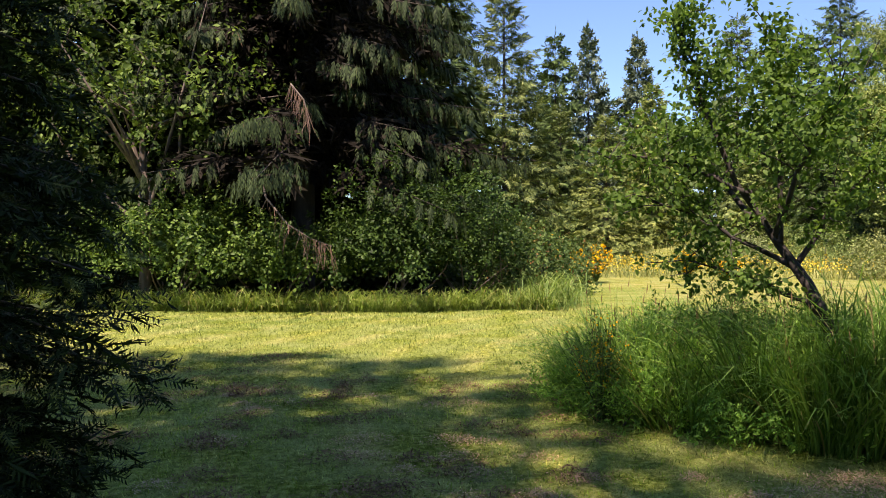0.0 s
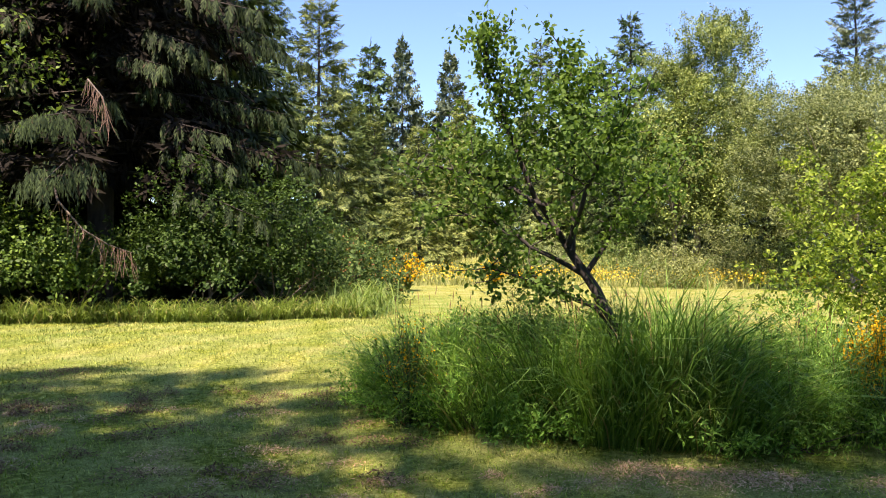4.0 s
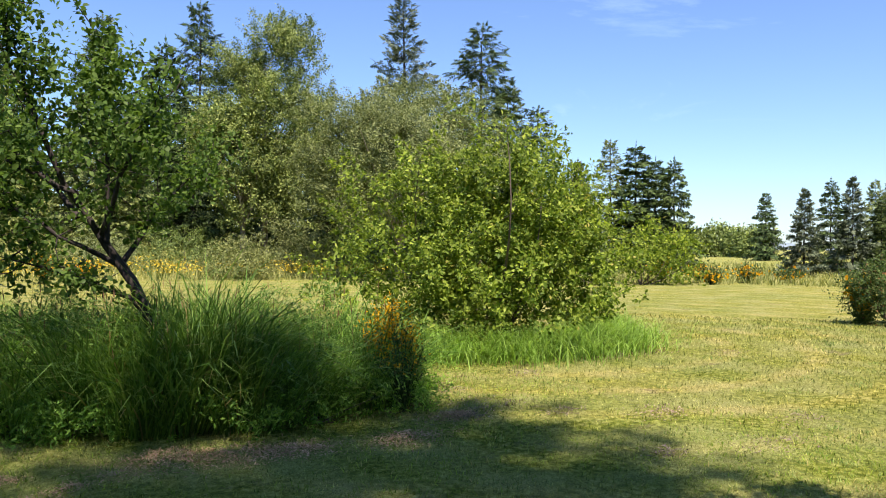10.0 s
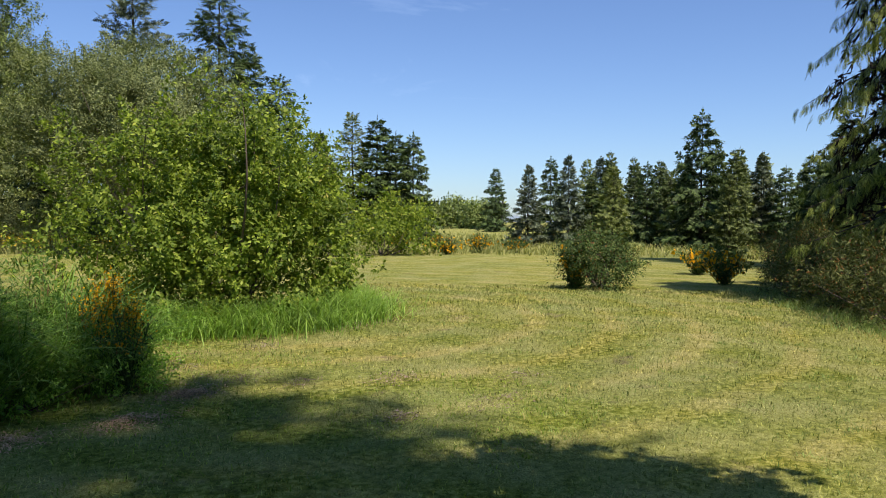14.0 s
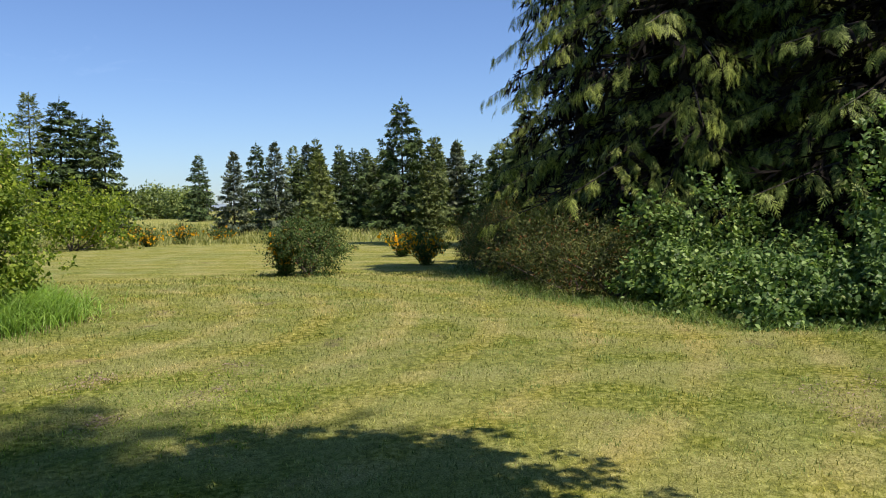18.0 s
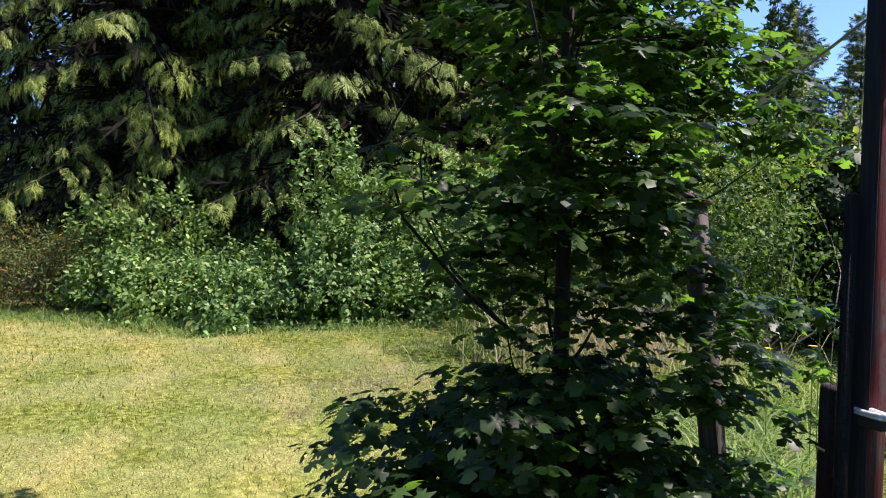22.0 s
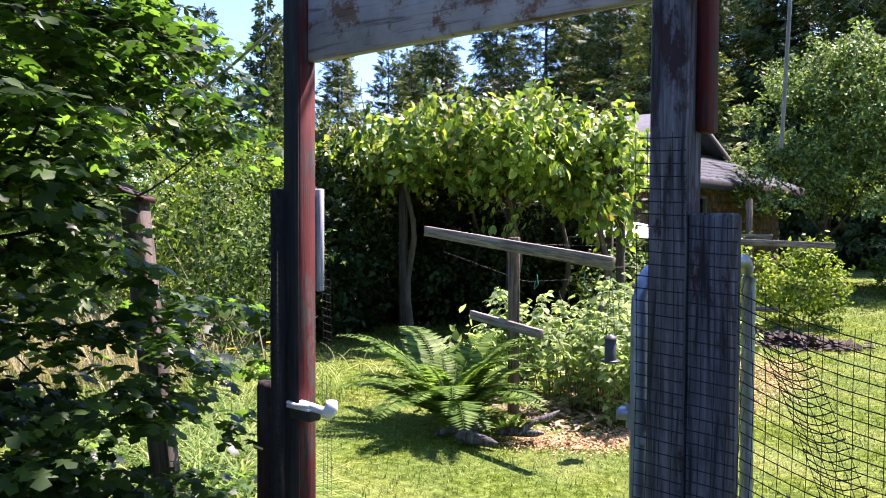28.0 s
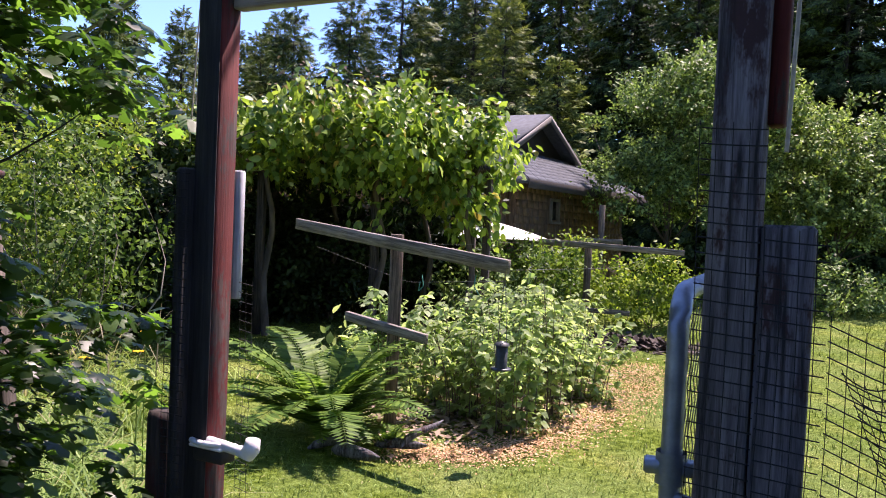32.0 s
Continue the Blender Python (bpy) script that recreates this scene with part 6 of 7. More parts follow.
def leaf_of_gate():
    """The open pipe gate: a bent frame, chain-link and hinges."""
    ob = thing("pipe_gate", "open galvanised pipe gate with chain-link wire", "gate", "", (0.66, -2.80, 0), 0)
    a, b = np.array([0.0, 0.0]), np.array([-0.13, -0.92])
    d = b - a
    ln = float(np.linalg.norm(d))
    d = d / ln
    def at(s, z):
        return (a[0] + d[0] * s, a[1] + d[1] * s, z)
    arc = [at(0.09 - 0.09 * math.cos(t), 1.36 + 0.09 * math.sin(t)) for t in np.linspace(0, math.pi / 2, 6)]
    far = [at(ln - 0.09 + 0.09 * math.sin(t), 1.36 + 0.09 * math.cos(t)) for t in np.linspace(0, math.pi / 2, 6)]
    loop = [at(0, 0.1), at(0, 0.7)] + arc + far + [at(ln, 0.7), at(ln, 0.1)]
    part("frame", tube(Acc(), loop, [0.021] * len(loop), 10), M_GALV, ob, smooth=True)
    part("bottom_rail", tube(Acc(), [at(0, 0.12), at(ln, 0.12)], [0.018] * 2, 8), M_GALV, ob, smooth=True)
    acc = Acc()
    step = 0.055
    for k in range(int(ln / step)):
        s0 = k * step + 0.02
        zz = np.arange(0.14, 1.42, step)
        pts = [(*at(min(ln - 0.01, s0 + (step if i % 2 else 0)), z)[:2], z) for i, z in enumerate(zz)]
        tube(acc, pts, [0.0016] * len(pts), 3)
    part("chain_link", acc, M_WIRE, ob)
    for z in (0.36, 1.12):
        hinge = part("hinge", tube(Acc(), [at(0, z - 0.03), at(0, z + 0.03)], [0.03, 0.03], 10), M_GALV, ob, smooth=True)
        part("hinge_pin", tube(Acc(), [(0.0, 0.0, z - 0.055), (-0.06, 0.045, z - 0.055)], [0.012, 0.012], 8), M_GALV, hinge, smooth=True)
        part("hinge_bolt", box(Acc(), (-0.045, -0.02, z - 0.012), (0.05, 0.02, z + 0.014), 0.004), M_GALV, hinge)


def net(name, label, a, b, z0, z1, cell=0.036, wire=0.0016, sag=0.0, wave=0.006, seed=1, droop=None, shear=0.0):
    """Square plastic netting hung between two ground points."""
    rng = np.random.default_rng(seed)
    a, b = np.array(a, float), np.array(b, float)
    ln = np.linalg.norm(b - a)
    d, nrm = (b - a) / ln, np.array([-(b - a)[1], (b - a)[0]]) / ln
    acc = Acc()

    def spot(s, z):
        f = s / ln
        s = s + shear * (z1 - z)
        off = wave * np.sin(9 * s + 3 * z) + wave * 0.7 * np.sin(17 * z + 5 * s)
        dz = -sag * np.sin(np.pi * f) * (z - z0) / (z1 - z0) + 0.006 * np.sin(14 * s + 2 * z)
        if droop:
            dz = dz - droop * f * (z - z0) / (z1 - z0)
        return np.column_stack([a[0] + d[0] * s + nrm[0] * off, a[1] + d[1] * s + nrm[1] * off, z + dz])
    zz = np.linspace(z0, z1, 14)
    for s in np.arange(0, ln + 1e-6, cell):
        tube(acc, spot(np.full(14, s) + 0.004 * np.sin(6 * zz), zz), np.full(14, wire * 0.6), 3)
    ss = np.linspace(0, ln, max(6, int(ln / 0.06)))
    for z in np.arange(z0, z1 + 1e-6, cell):
        tube(acc, spot(ss, np.full(len(ss), z)), np.full(len(ss), wire), 3)
    return tagged(new(name, acc.mesh(name, M_NET)), label, "netting", "deer netting", "stuff")


gate()
leaf_of_gate()
net("deer_netting", "black netting wrapped over the tall grey gate post", (0.64, -2.675), (0.535, -2.662), 0.02, 1.76, 0.027, 0.0014, seed=3, wave=0.002)
net("deer_netting", "black netting wrapped over the short grey post", (0.531, -2.668), (0.43, -2.655), 0.02, 1.58, 0.027, 0.0014, seed=8, wave=0.002)
net("deer_netting", "black netting fence sagging beside the gate posts", (0.425, -2.66), (-1.1, -2.36), 0.02, 1.44, 0.026, 0.0014, seed=4, sag=0.07, wave=0.014, droop=0.3)
net("deer_netting", "bunched fold of black netting on the fence", (0.40, -2.70), (0.31, -2.69), 0.1, 1.35, 0.017, 0.0014, 0.02, 0.012, 5, shear=0.41)
net("deer_netting", "black netting stapled over the red post's planks", (1.872, -2.932), (1.81, -2.93), 0.02, 1.66, 0.02, 0.0013, seed=6, wave=0.002)
net("deer_netting", "loose black netting below the white board", (1.72, -3.03), (1.67, -3.01), 0.02, 1.4, 0.024, 0.0009, seed=7, wave=0.004)


def cord(name, label, pts, r, mat=None):
    pts = np.array(pts, float)
    s = np.linspace(0, len(pts) - 1, 18)
    p = np.column_stack([np.interp(s, range(len(pts)), pts[:, j]) for j in range(3)])
    ob = new(name, tube(Acc(), p, np.full(18, r), 5).mesh(name, mat or M_ROPE, True))
    return tagged(ob, label, "cord")


cord("rope", "brown rope running from the gate post into the maple", [(1.82, -3.02, 2.24), (2.2, -3.15, 2.12), (2.66, -3.35, 2.02)], 0.006)
cord("string", "thin pale string hanging by the gate post", [(1.9, -3.12, 2.7), (1.92, -3.12, 2.2), (1.95, -3.13, 1.75)], 0.0022)
cord("string", "thin pale string hanging beside another", [(1.86, -3.1, 2.7), (1.89, -3.12, 2.2), (1.935, -3.13, 1.85)], 0.0022)
cord("clothes_line_end", "pale cord hanging beside the grey gate post", [(0.38, -3.45, 2.9), (0.40, -3.45, 2.2), (0.415, -3.42, 1.78)], 0.006)


def old_post():
    ob = thing("old_fence_post", "leaning grey split fence post with a slanting cap board", "post", "", (2.50, -3.20, 0))
    ob.matrix_basis = pose(2.50, -3.20, 0, 1.0, 7.0, 20)
    part("post", box(Acc(), (-0.042, -0.042, -0.1), (0.042, 0.042, 1.66), 0.006), M_OLD, ob)
    cap = part("cap_board", box(Acc(), (-0.07, -0.05, -0.011), (0.34, 0.05, 0.011), 0.004), M_STUB, ob, "rusty brown cap board")
    cap.matrix_basis = Matrix.Translation((0, 0, 1.685)) @ Matrix.Rotation(radians(-27), 4, "Y")


old_post()

# ---- the garden ----
def trellis(label, foot, top, arm_a, arm_b, low_a=None, low_b=None, group="berry trellises"):
    ob = thing("berry_trellis", label, "trellis", group, (foot[0], foot[1], z_at(*foot[:2])))
    z0 = z_at(*foot[:2])
    part("post", box(Acc(), (-0.045, -0.045, -0.15), (0.045, 0.045, top - z0 + 0.02), 0.005, Matrix.Rotation(radians(25), 4, "Z")), M_TPOST, ob)
    for name, p, q, w in (("crossbar", arm_a, arm_b, 0.045), ("lower_bar", low_a, low_b, 0.035)):
        if p is None:
            continue
        p, q = Vector(p) - ob.matrix_basis.translation, Vector(q) - ob.matrix_basis.translation
        bar = box(Acc(), (-(q - p).length / 2, -0.02, -w), ((q - p).length / 2, 0.02, w), 0.004)
        b = part(name, bar, M_RAIL, ob)
        b.matrix_basis = Matrix.Translation((p + q) / 2 + Vector((0.02, 0.07, 0))) @ (q - p).to_track_quat("X", "Z").to_matrix().to_4x4()
    return ob


trellis("weathered T-shaped berry trellis beside the fern", (2.68, -6.95), 1.44, (3.71, -7.46, 1.5), (1.66, -6.33, 1.30), (3.10, -7.15, 0.80), (2.30, -6.70, 0.735))
trellis("weathered T-shaped berry trellis at the row's end", (1.95, -13.85), 1.32, (3.2, -13.75, 1.36), (0.5, -13.75, 1.27), (2.2, -13.8, 0.33), (1.25, -13.8, 0.31))
trellis("third trellis post near the house", (1.98, -16.3), 2.0, (2.5, -16.25, 1.36), (1.55, -16.2, 1.36))
cord("trellis_wire", "slack wire strung between the berry trellises", [(3.4, -7.4, 1.42), (3.2, -10.5, 1.30), (3.0, -13.7, 1.32)], 0.0016, M_WIRE)
cord("trellis_wire", "slack wire strung along the raspberry row", [(1.8, -6.5, 1.26), (1.3, -10.2, 1.15), (0.75, -13.7, 1.26)], 0.0016, M_WIRE)
cord("trellis_wire", "low sagging wire below the crossbar", [(3.5, -7.3, 1.32), (2.6, -7.0, 1.1), (1.7, -6.4, 1.2)], 0.0016, M_WIRE)


M_TWINE = plain_material("green_twine", (0.03, 0.22, 0.17), 0.7)
cord("plant_tie", "loop of green garden twine on the trellis wire", [(2.42, -6.78, 1.18), (2.40, -6.76, 1.10), (2.44, -6.77, 1.06), (2.43, -6.78, 1.13)], 0.004, M_TWINE)
cord("plant_tie", "loose end of green twine hanging from the wire", [(1.95, -6.5, 1.22), (1.96, -6.5, 1.14), (1.92, -6.49, 1.09)], 0.004, M_TWINE)


def feeder():
    ob = thing("bird_feeder", "small grey hanging bird feeder on a wire", "feeder", "", (1.72, -6.36, 0.62))
    part("body", tube(Acc(), [(0, 0, 0.0), (0, 0, 0.02), (0, 0, 0.16), (0, 0, 0.165)], [0.045, 0.04, 0.04, 0.005], 10), M_FEEDER, ob, smooth=True)
    part("tray", tube(Acc(), [(0, 0, -0.01), (0, 0, 0.0), (0, 0, 0.012), (0, 0, 0.013)], [0.005, 0.07, 0.068, 0.01], 12), M_FEEDER, ob, smooth=True)
    part("lid", tube(Acc(), [(0, 0, 0.16), (0, 0, 0.175), (0, 0, 0.19)], [0.052, 0.045, 0.005], 10), M_FEEDER, ob, smooth=True)
    for s in (-1, 1):
        part("hanger", tube(Acc(), [(0.03 * s, 0, 0.17), (0.012 * s, 0, 0.45), (0, 0, 0.66)], [0.0025] * 3, 4), M_WIRE, ob)


feeder()


def frond_mesh(seed, ln):
    """One fern frond: an arched midrib with pairs of tapering leaflets."""
    rng = np.random.default_rng(seed)
    acc = Acc()
    s = np.linspace(0, 1, 12)
    rib = np.column_stack([np.zeros(12), ln * (s * 0.85 + 0.05 * s ** 2), ln * (0.75 * s - 0.5 * s ** 2.4)])
    tube(acc, rib, np.interp(s, [0, 1], [0.006, 0.001]), 4)
    n = 34
    q = np.linspace(0.12, 0.99, n)
    p = np.column_stack([np.interp(q, s, rib[:, j]) for j in range(3)])
    tan = unit(np.column_stack([np.interp(q, s, np.gradient(rib[:, j])) for j in range(3)]))
    w = ln * 0.17 * np.sin(np.pi * (0.1 + 0.86 * q)) ** 0.8 + 0.008
    for side in (-1, 1):
        al = np.array([side, 0, 0.0]) + tan * 0.35 + rng.normal(0, 0.05, (n, 3)) + np.array([0, 0, -0.12])
        scatter(acc, LEAF, p, al, np.cross(tan, [side, 0, 0]) * side + rng.normal(0, 0.1, (n, 3)), w, 0.42)
    return acc.mesh("frond", M_FERN)


FRONDS = [frond_mesh(400 + k, 0.62 + 0.1 * k) for k in range(4)]


def fern(at, count, seed, size=1.0, label="sword fern with arching bright green fronds"):
    rng = np.random.default_rng(seed)
    ob = thing("sword_fern", label, "fern", "ferns", at)
    for k in range(count):
        f = new("frond", FRONDS[k % 4])
        f.parent = ob
        f.matrix_basis = pose(0, 0, 0.03, 0, 0, 360 * k / count + rng.uniform(-15, 15)) @ pose(0, 0, 0, rng.uniform(-14, 36)) @ Matrix.Scale(size * rng.uniform(0.8, 1.15), 4)


fern((3.02, -6.5, 0), 40, 410, 1.15)
fern((2.45, -6.3, 0), 12, 411, 0.32, "small fern among the mulch and logs")
fern((1.2, 20.6, 0), 16, 412, 1.3, "pale fern below the elder bushes")


def raspberry(at, h, seed):
    """Upright canes with drooping leaves in threes."""
    rng = np.random.default_rng(seed)
    ob = thing("raspberry_plant", "raspberry canes with pale crinkled leaves in mulch", "plant", "raspberry row", at)
    cr, cane = Acc(), Acc()
    for k in range(15):
        a, r0 = rng.uniform(0, 6.28), rng.uniform(0.0, 0.26)
        foot, d = np.array([r0 * np.cos(a), r0 * np.sin(a), -0.03]), np.array([np.cos(a), np.sin(a), 0])
        s = np.linspace(0, 1, 6)[:, None]
        p = foot + np.array([0, 0, 1.0]) * s * h * rng.uniform(0.6, 1.1) + d * s ** 2 * rng.uniform(0.02, 0.25)
        tube(cane, p, np.linspace(0.005, 0.002, 6), 4)
        n = 18
        f = rng.uniform(0.04, 1.0, n) ** 0.8
        q = np.column_stack([np.interp(f, s[:, 0], p[:, j]) for j in range(3)])
        b = rng.uniform(0, 6.28, n)
        stalk = np.column_stack([np.cos(b), np.sin(b), np.full(n, 0.35)])
        e = q + stalk * rng.uniform(0.04, 0.10, (n, 1))
        for turn in (-0.9, 0.0, 0.9):
            o = np.column_stack([np.cos(b + turn), np.sin(b + turn), rng.normal(-0.35, 0.3, n)])
            scatter(cr, OVATE, e, o, np.array([0, 0, 1.0]) + rng.normal(0, 0.35, (n, 3)), 0.08 * rng.uniform(0.6, 1.25, n))
    part("foliage", cr, M_RASP, ob)
    part("cane_wood", cane, M_TPOST, ob)


for k, (x, y) in enumerate([(2.15, -7.5), (1.85, -7.3), (2.6, -7.9), (2.05, -8.1), (1.6, -7.9), (2.45, -8.7), (1.85, -8.9), (1.45, -8.7), (2.35, -9.6), (1.7, -9.7), (2.7, -10.2), (1.9, -10.6), (3.0, -7.9)]):
    h = 1.0 + 0.12 * math.sin(5 * k)
    raspberry((x, y, 0), h * (1.0 if y > -8.3 else 0.86), 420 + k)
shrub("broad_leaved_weed", "broad pale leaves growing behind the fern", "plant", (3.15, -7.1, 0), [((0, 0, 0.36), (0.3, 0.3, 0.25))], 26, 7, 0.085, 0.08, M_RASP, 439, OVATE, 8, 0.006)


def chips(name, label, strip, n, seed, mat, size, bare):
    rng = np.random.default_rng(seed)
    strip = np.array(strip, float)
    s = rng.uniform(0, len(strip) - 1, n)
    x = np.interp(s, range(len(strip)), strip[:, 0]) + rng.normal(0, 1, n) * np.interp(s, range(len(strip)), strip[:, 2]) * 0.55
    y = np.interp(s, range(len(strip)), strip[:, 1]) + rng.normal(0, 1, n) * np.interp(s, range(len(strip)), strip[:, 2]) * 0.55
    acc = Acc()
    p = on_land(x, y) + np.column_stack([np.zeros((n, 2)), rng.uniform(0.012, 0.045, n)])
    scatter(acc, LEAF, p, ball(rng, n) * np.array([1, 1, 0.3]), np.array([0, 0, 1.0]) + ball(rng, n) * 0.4, size * rng.uniform(0.5, 1.6, n), 0.9)
    return tagged(new(name, acc.mesh(name, mat)), label, "mulch", kind="stuff")


chips("wood_chip_mulch", "pinkish wood-chip mulch round the raspberries", [(2.4, -6.3, 0.2), (1.85, -6.55, 0.28), (1.5, -7.2, 0.3), (1.2, -8.2, 0.33), (0.95, -9.4, 0.4), (1.0, -10.6, 0.4)], 11000, 441, M_CHIP, 0.02, True)
chips("wood_chip_mulch", "brown mulch between the raspberry canes", [(2.4, -7.0, 0.6), (2.1, -8.2, 0.7), (2.1, -9.5, 0.7), (2.1, -11, 0.7)], 5000, 442, M_THATCH, 0.06, True)
chips("turned_soil", "dark turned soil below the far trellis", [(0.6, -12.4, 0.45), (1.3, -12.6, 0.5), (2.2, -12.5, 0.5)], 2600, 443, M_SOIL, 0.12, True)
for k, (p, q, r) in enumerate([((2.75, -6.05, 0.05), (2.42, -6.0, 0.06), 0.045), ((2.35, -6.25, 0.06), (2.15, -6.5, 0.22), 0.025), ((2.95, -6.1, 0.02), (2.6, -6.22, 0.12), 0.03), ((2.55, -6.3, 0.04), (2.2, -6.3, 0.09), 0.035)]):
    s = np.linspace(0, 1, 6)[:, None]
    pts = np.array(p) + (np.array(q) - np.array(p)) * s + np.sin(s * 5) * 0.015
    ob = new("driftwood_log", tube(Acc(), pts, [r * 0.3, r, r * 1.1, r, r * 0.8, r * 0.2], 8).mesh("driftwood_log", M_POST, True))
    tagged(ob, "pale weathered piece of driftwood by the fern", "log", "logs by the fern")


def arbor():
    ob = thing("vine_arbor", "timber arbor buried under a bright vine", "arbor", "", (4.6, -11.5, 0))
    u = np.array([-0.93, -0.37])
    w = np.array([0.37, -0.93])
    for a in (-1.5, 0.0, 1.5):
        for b in (-0.25, 1.2):
            p = a * u + b * w
            part("post", box(Acc(), (p[0] - 0.05, p[1] - 0.05, -0.2), (p[0] + 0.05, p[1] + 0.05, 2.25), 0.006), M_OLD, ob)
    for b in (-0.25, 1.2):
        p, q = -1.6 * u + b * w, 1.5 * u + b * w
        part("beam", tube(Acc(), [(*p, 2.3), (*q, 2.3)], [0.06, 0.06], 4), M_OLD, ob)
    vine = thing("grape_vine", "dense sunlit yellow-green vine spilling over the arbor", "vine", "", (4.6, -11.5, 0))
    rng = np.random.default_rng(451)
    lobes = [((*(a * u + b * w), z - 0.08), (r, r, rz)) for a, b, z, r, rz in ((-1.7, 0, 2.55, 0.85, 0.45), (-0.9, -0.2, 2.65, 0.9, 0.42), (0, -0.2, 2.62, 0.9, 0.42), (0.8, -0.2, 2.55, 0.8, 0.45), (1.15, 0, 2.3, 0.5, 0.55), (1.2, -0.1, 1.85, 0.32, 0.5), (-0.4, 0.9, 2.6, 1.0, 0.45), (0.7, 0.9, 2.55, 0.9, 0.45), (-2.3, 0.6, 2.45, 0.9, 0.5), (-1.5, 1.2, 2.5, 0.9, 0.45), (-0.8, 2.0, 2.45, 1.0, 0.45), (0.6, 2.0, 2.4, 1.0, 0.45), (-2.2, 1.9, 2.3, 0.9, 0.5), (-1.2, -0.8, 2.4, 0.4, 0.3), (-0.2, -0.85, 2.4, 0.45, 0.32), (0.6, -0.8, 2.3, 0.45, 0.4), (0.9, -0.4, 2.0, 0.4, 0.45), (-0.1, -0.3, 2.95, 0.7, 0.3))]
    acc, cc = leafy(rng, lobes, 1250, 20, 0.13, 0.12, OVATE, 0.65, 1.1, -0.4, lump=0.55, face=0.35)
    part("foliage", acc, M_VINE, vine)
    side, c2 = leafy(rng, [((*(1.2 * u + 0.2 * w), 1.75), (0.25, 0.25, 0.5)), ((*(0.1 * u - 0.75 * w), 1.95), (0.12, 0.12, 0.4)), ((*(-0.5 * u - 0.75 * w), 2.1), (0.3, 0.15, 0.25)), ((*(0.75 * u - 0.7 * w), 2.0), (0.35, 0.15, 0.3)), ((*(-2.5 * u + 0.2 * w), 1.9), (0.4, 0.4, 0.5))], 75, 16, 0.115, 0.13, OVATE, 0.3, 1.1, -0.97, face=0.3)
    part("hanging_foliage", side, M_VINE, vine)
    for f in ((-1.4, -0.3), (0.05, -0.35), (1.25, -0.3), (-0.6, 1.1), (0.8, 1.1)):
        p, tr = f[0] * u + f[1] * w, Acc()
        zz = np.linspace(-0.05, 2.2, 9)
        tube(tr, np.column_stack([p[0] + 0.06 * np.sin(4 * zz + f[0]), p[1] + 0.06 * np.cos(3 * zz), zz]), np.linspace(0.055, 0.03, 9), 7)
        near = cc[np.hypot(cc[:, 0] - p[0], cc[:, 1] - p[1]) < 1.1]
        limbs(tr, rng, (p[0], p[1], 2.1), near, 0.022, 7, 0.2)
        part("vine_stem", tr, M_BARK, vine, smooth=True)
    tr = Acc()
    shoots = cc[cc[:, 2] > 2.9]
    for p in shoots[:26]:
        tip = p + np.array([rng.normal(0, 0.25), rng.normal(0, 0.25), rng.uniform(0.2, 0.45)])
        tube(tr, [p, (p + tip) / 2 + np.array([0.05, 0, 0.08]), tip], [0.006, 0.005, 0.003], 4)
    tagged(part("shoots", tr, M_BARK, vine, smooth=True), kind="stuff")
    so = Acc()
    tips = np.repeat(shoots[:26], 7, 0) + rng.normal(0, 0.16, (len(shoots[:26]) * 7, 3)) + np.array([0, 0, 0.2])
    scatter(so, OVATE, tips, ball(rng, len(tips)), np.array([0, 0, 1.0]) + ball(rng, len(tips)), 0.06)
    tagged(part("young_growth", so, M_THATCH, vine, "reddish young shoots"), kind="stuff")


arbor()
# bushes added behind the arbor; leaves darkened to stand for its inner shade
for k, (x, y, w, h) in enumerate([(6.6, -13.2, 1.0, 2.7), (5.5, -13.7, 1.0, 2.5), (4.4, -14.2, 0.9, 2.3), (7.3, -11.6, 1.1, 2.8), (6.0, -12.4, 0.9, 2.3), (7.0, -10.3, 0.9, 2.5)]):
    shrub("backing_laurel", "added laurel with leaves darkened to fill the arbor's shade", "shrub", (x, y, 0), [((0, 0, h * 0.5), (w, w, h * 0.52)), ((0.2, 0.1, h * 0.3), (w, w, h * 0.32))], 300, 24, 0.12, 0.13, M_LAUREL_SHADE, 460 + k, LEAF, 8, 0.015, "laurels behind the arbor")
for k, (x, y, w, h, m) in enumerate([(6.3, -7.6, 0.9, 2.4, M_SHRUB), (7.6, -6.7, 1.1, 2.9, M_LILAC), (7.6, -8.6, 1.1, 2.9, M_HAZEL), (8.9, -7.4, 1.3, 3.4, M_SHRUB), (9.3, -10.0, 1.3, 3.4, M_SHRUB), (8.6, -12.5, 1.3, 3.2, M_HAZEL)]):
    shrub("tangled_shrub", "tangled shrub with small leaves and bare stems", "shrub", (x, y, 0), [((0, 0, h * 0.55), (w, w, h * 0.48)), ((0.2, 0.2, h * 0.3), (w * 0.8, w * 0.8, h * 0.3))], 330, 18, 0.07, 0.12, m, 470 + k, LEAF, 32, 0.014, "shrubs beyond the maple", 0.3, bark=M_BARK_PALE)
for k, (x, y, h, r) in enumerate([(0.8, -19.0, 4.7, 1.35), (-0.7, -19.6, 4.5, 1.6), (-2.5, -19.4, 3.4, 1.4), (-4.2, -20.2, 3.5, 1.5)]):
    broadleaf("lilac_tree", "small leafy lilac tree with glossy grey-green leaves", (x, y, z_at(x, y)), [((0, 0, h * 0.62), (r, r, h * 0.4)), ((0.2, 0.1, h * 0.4), (r * 1.05, r, h * 0.25)), ((-0.1, 0, h * 0.82), (r * 0.6, r * 0.6, h * 0.2))], 700, 34, 0.095, 0.10, M_LILAC, 480 + k, 0.05, h * 0.45, group="lilacs by the house", n_limbs=18)
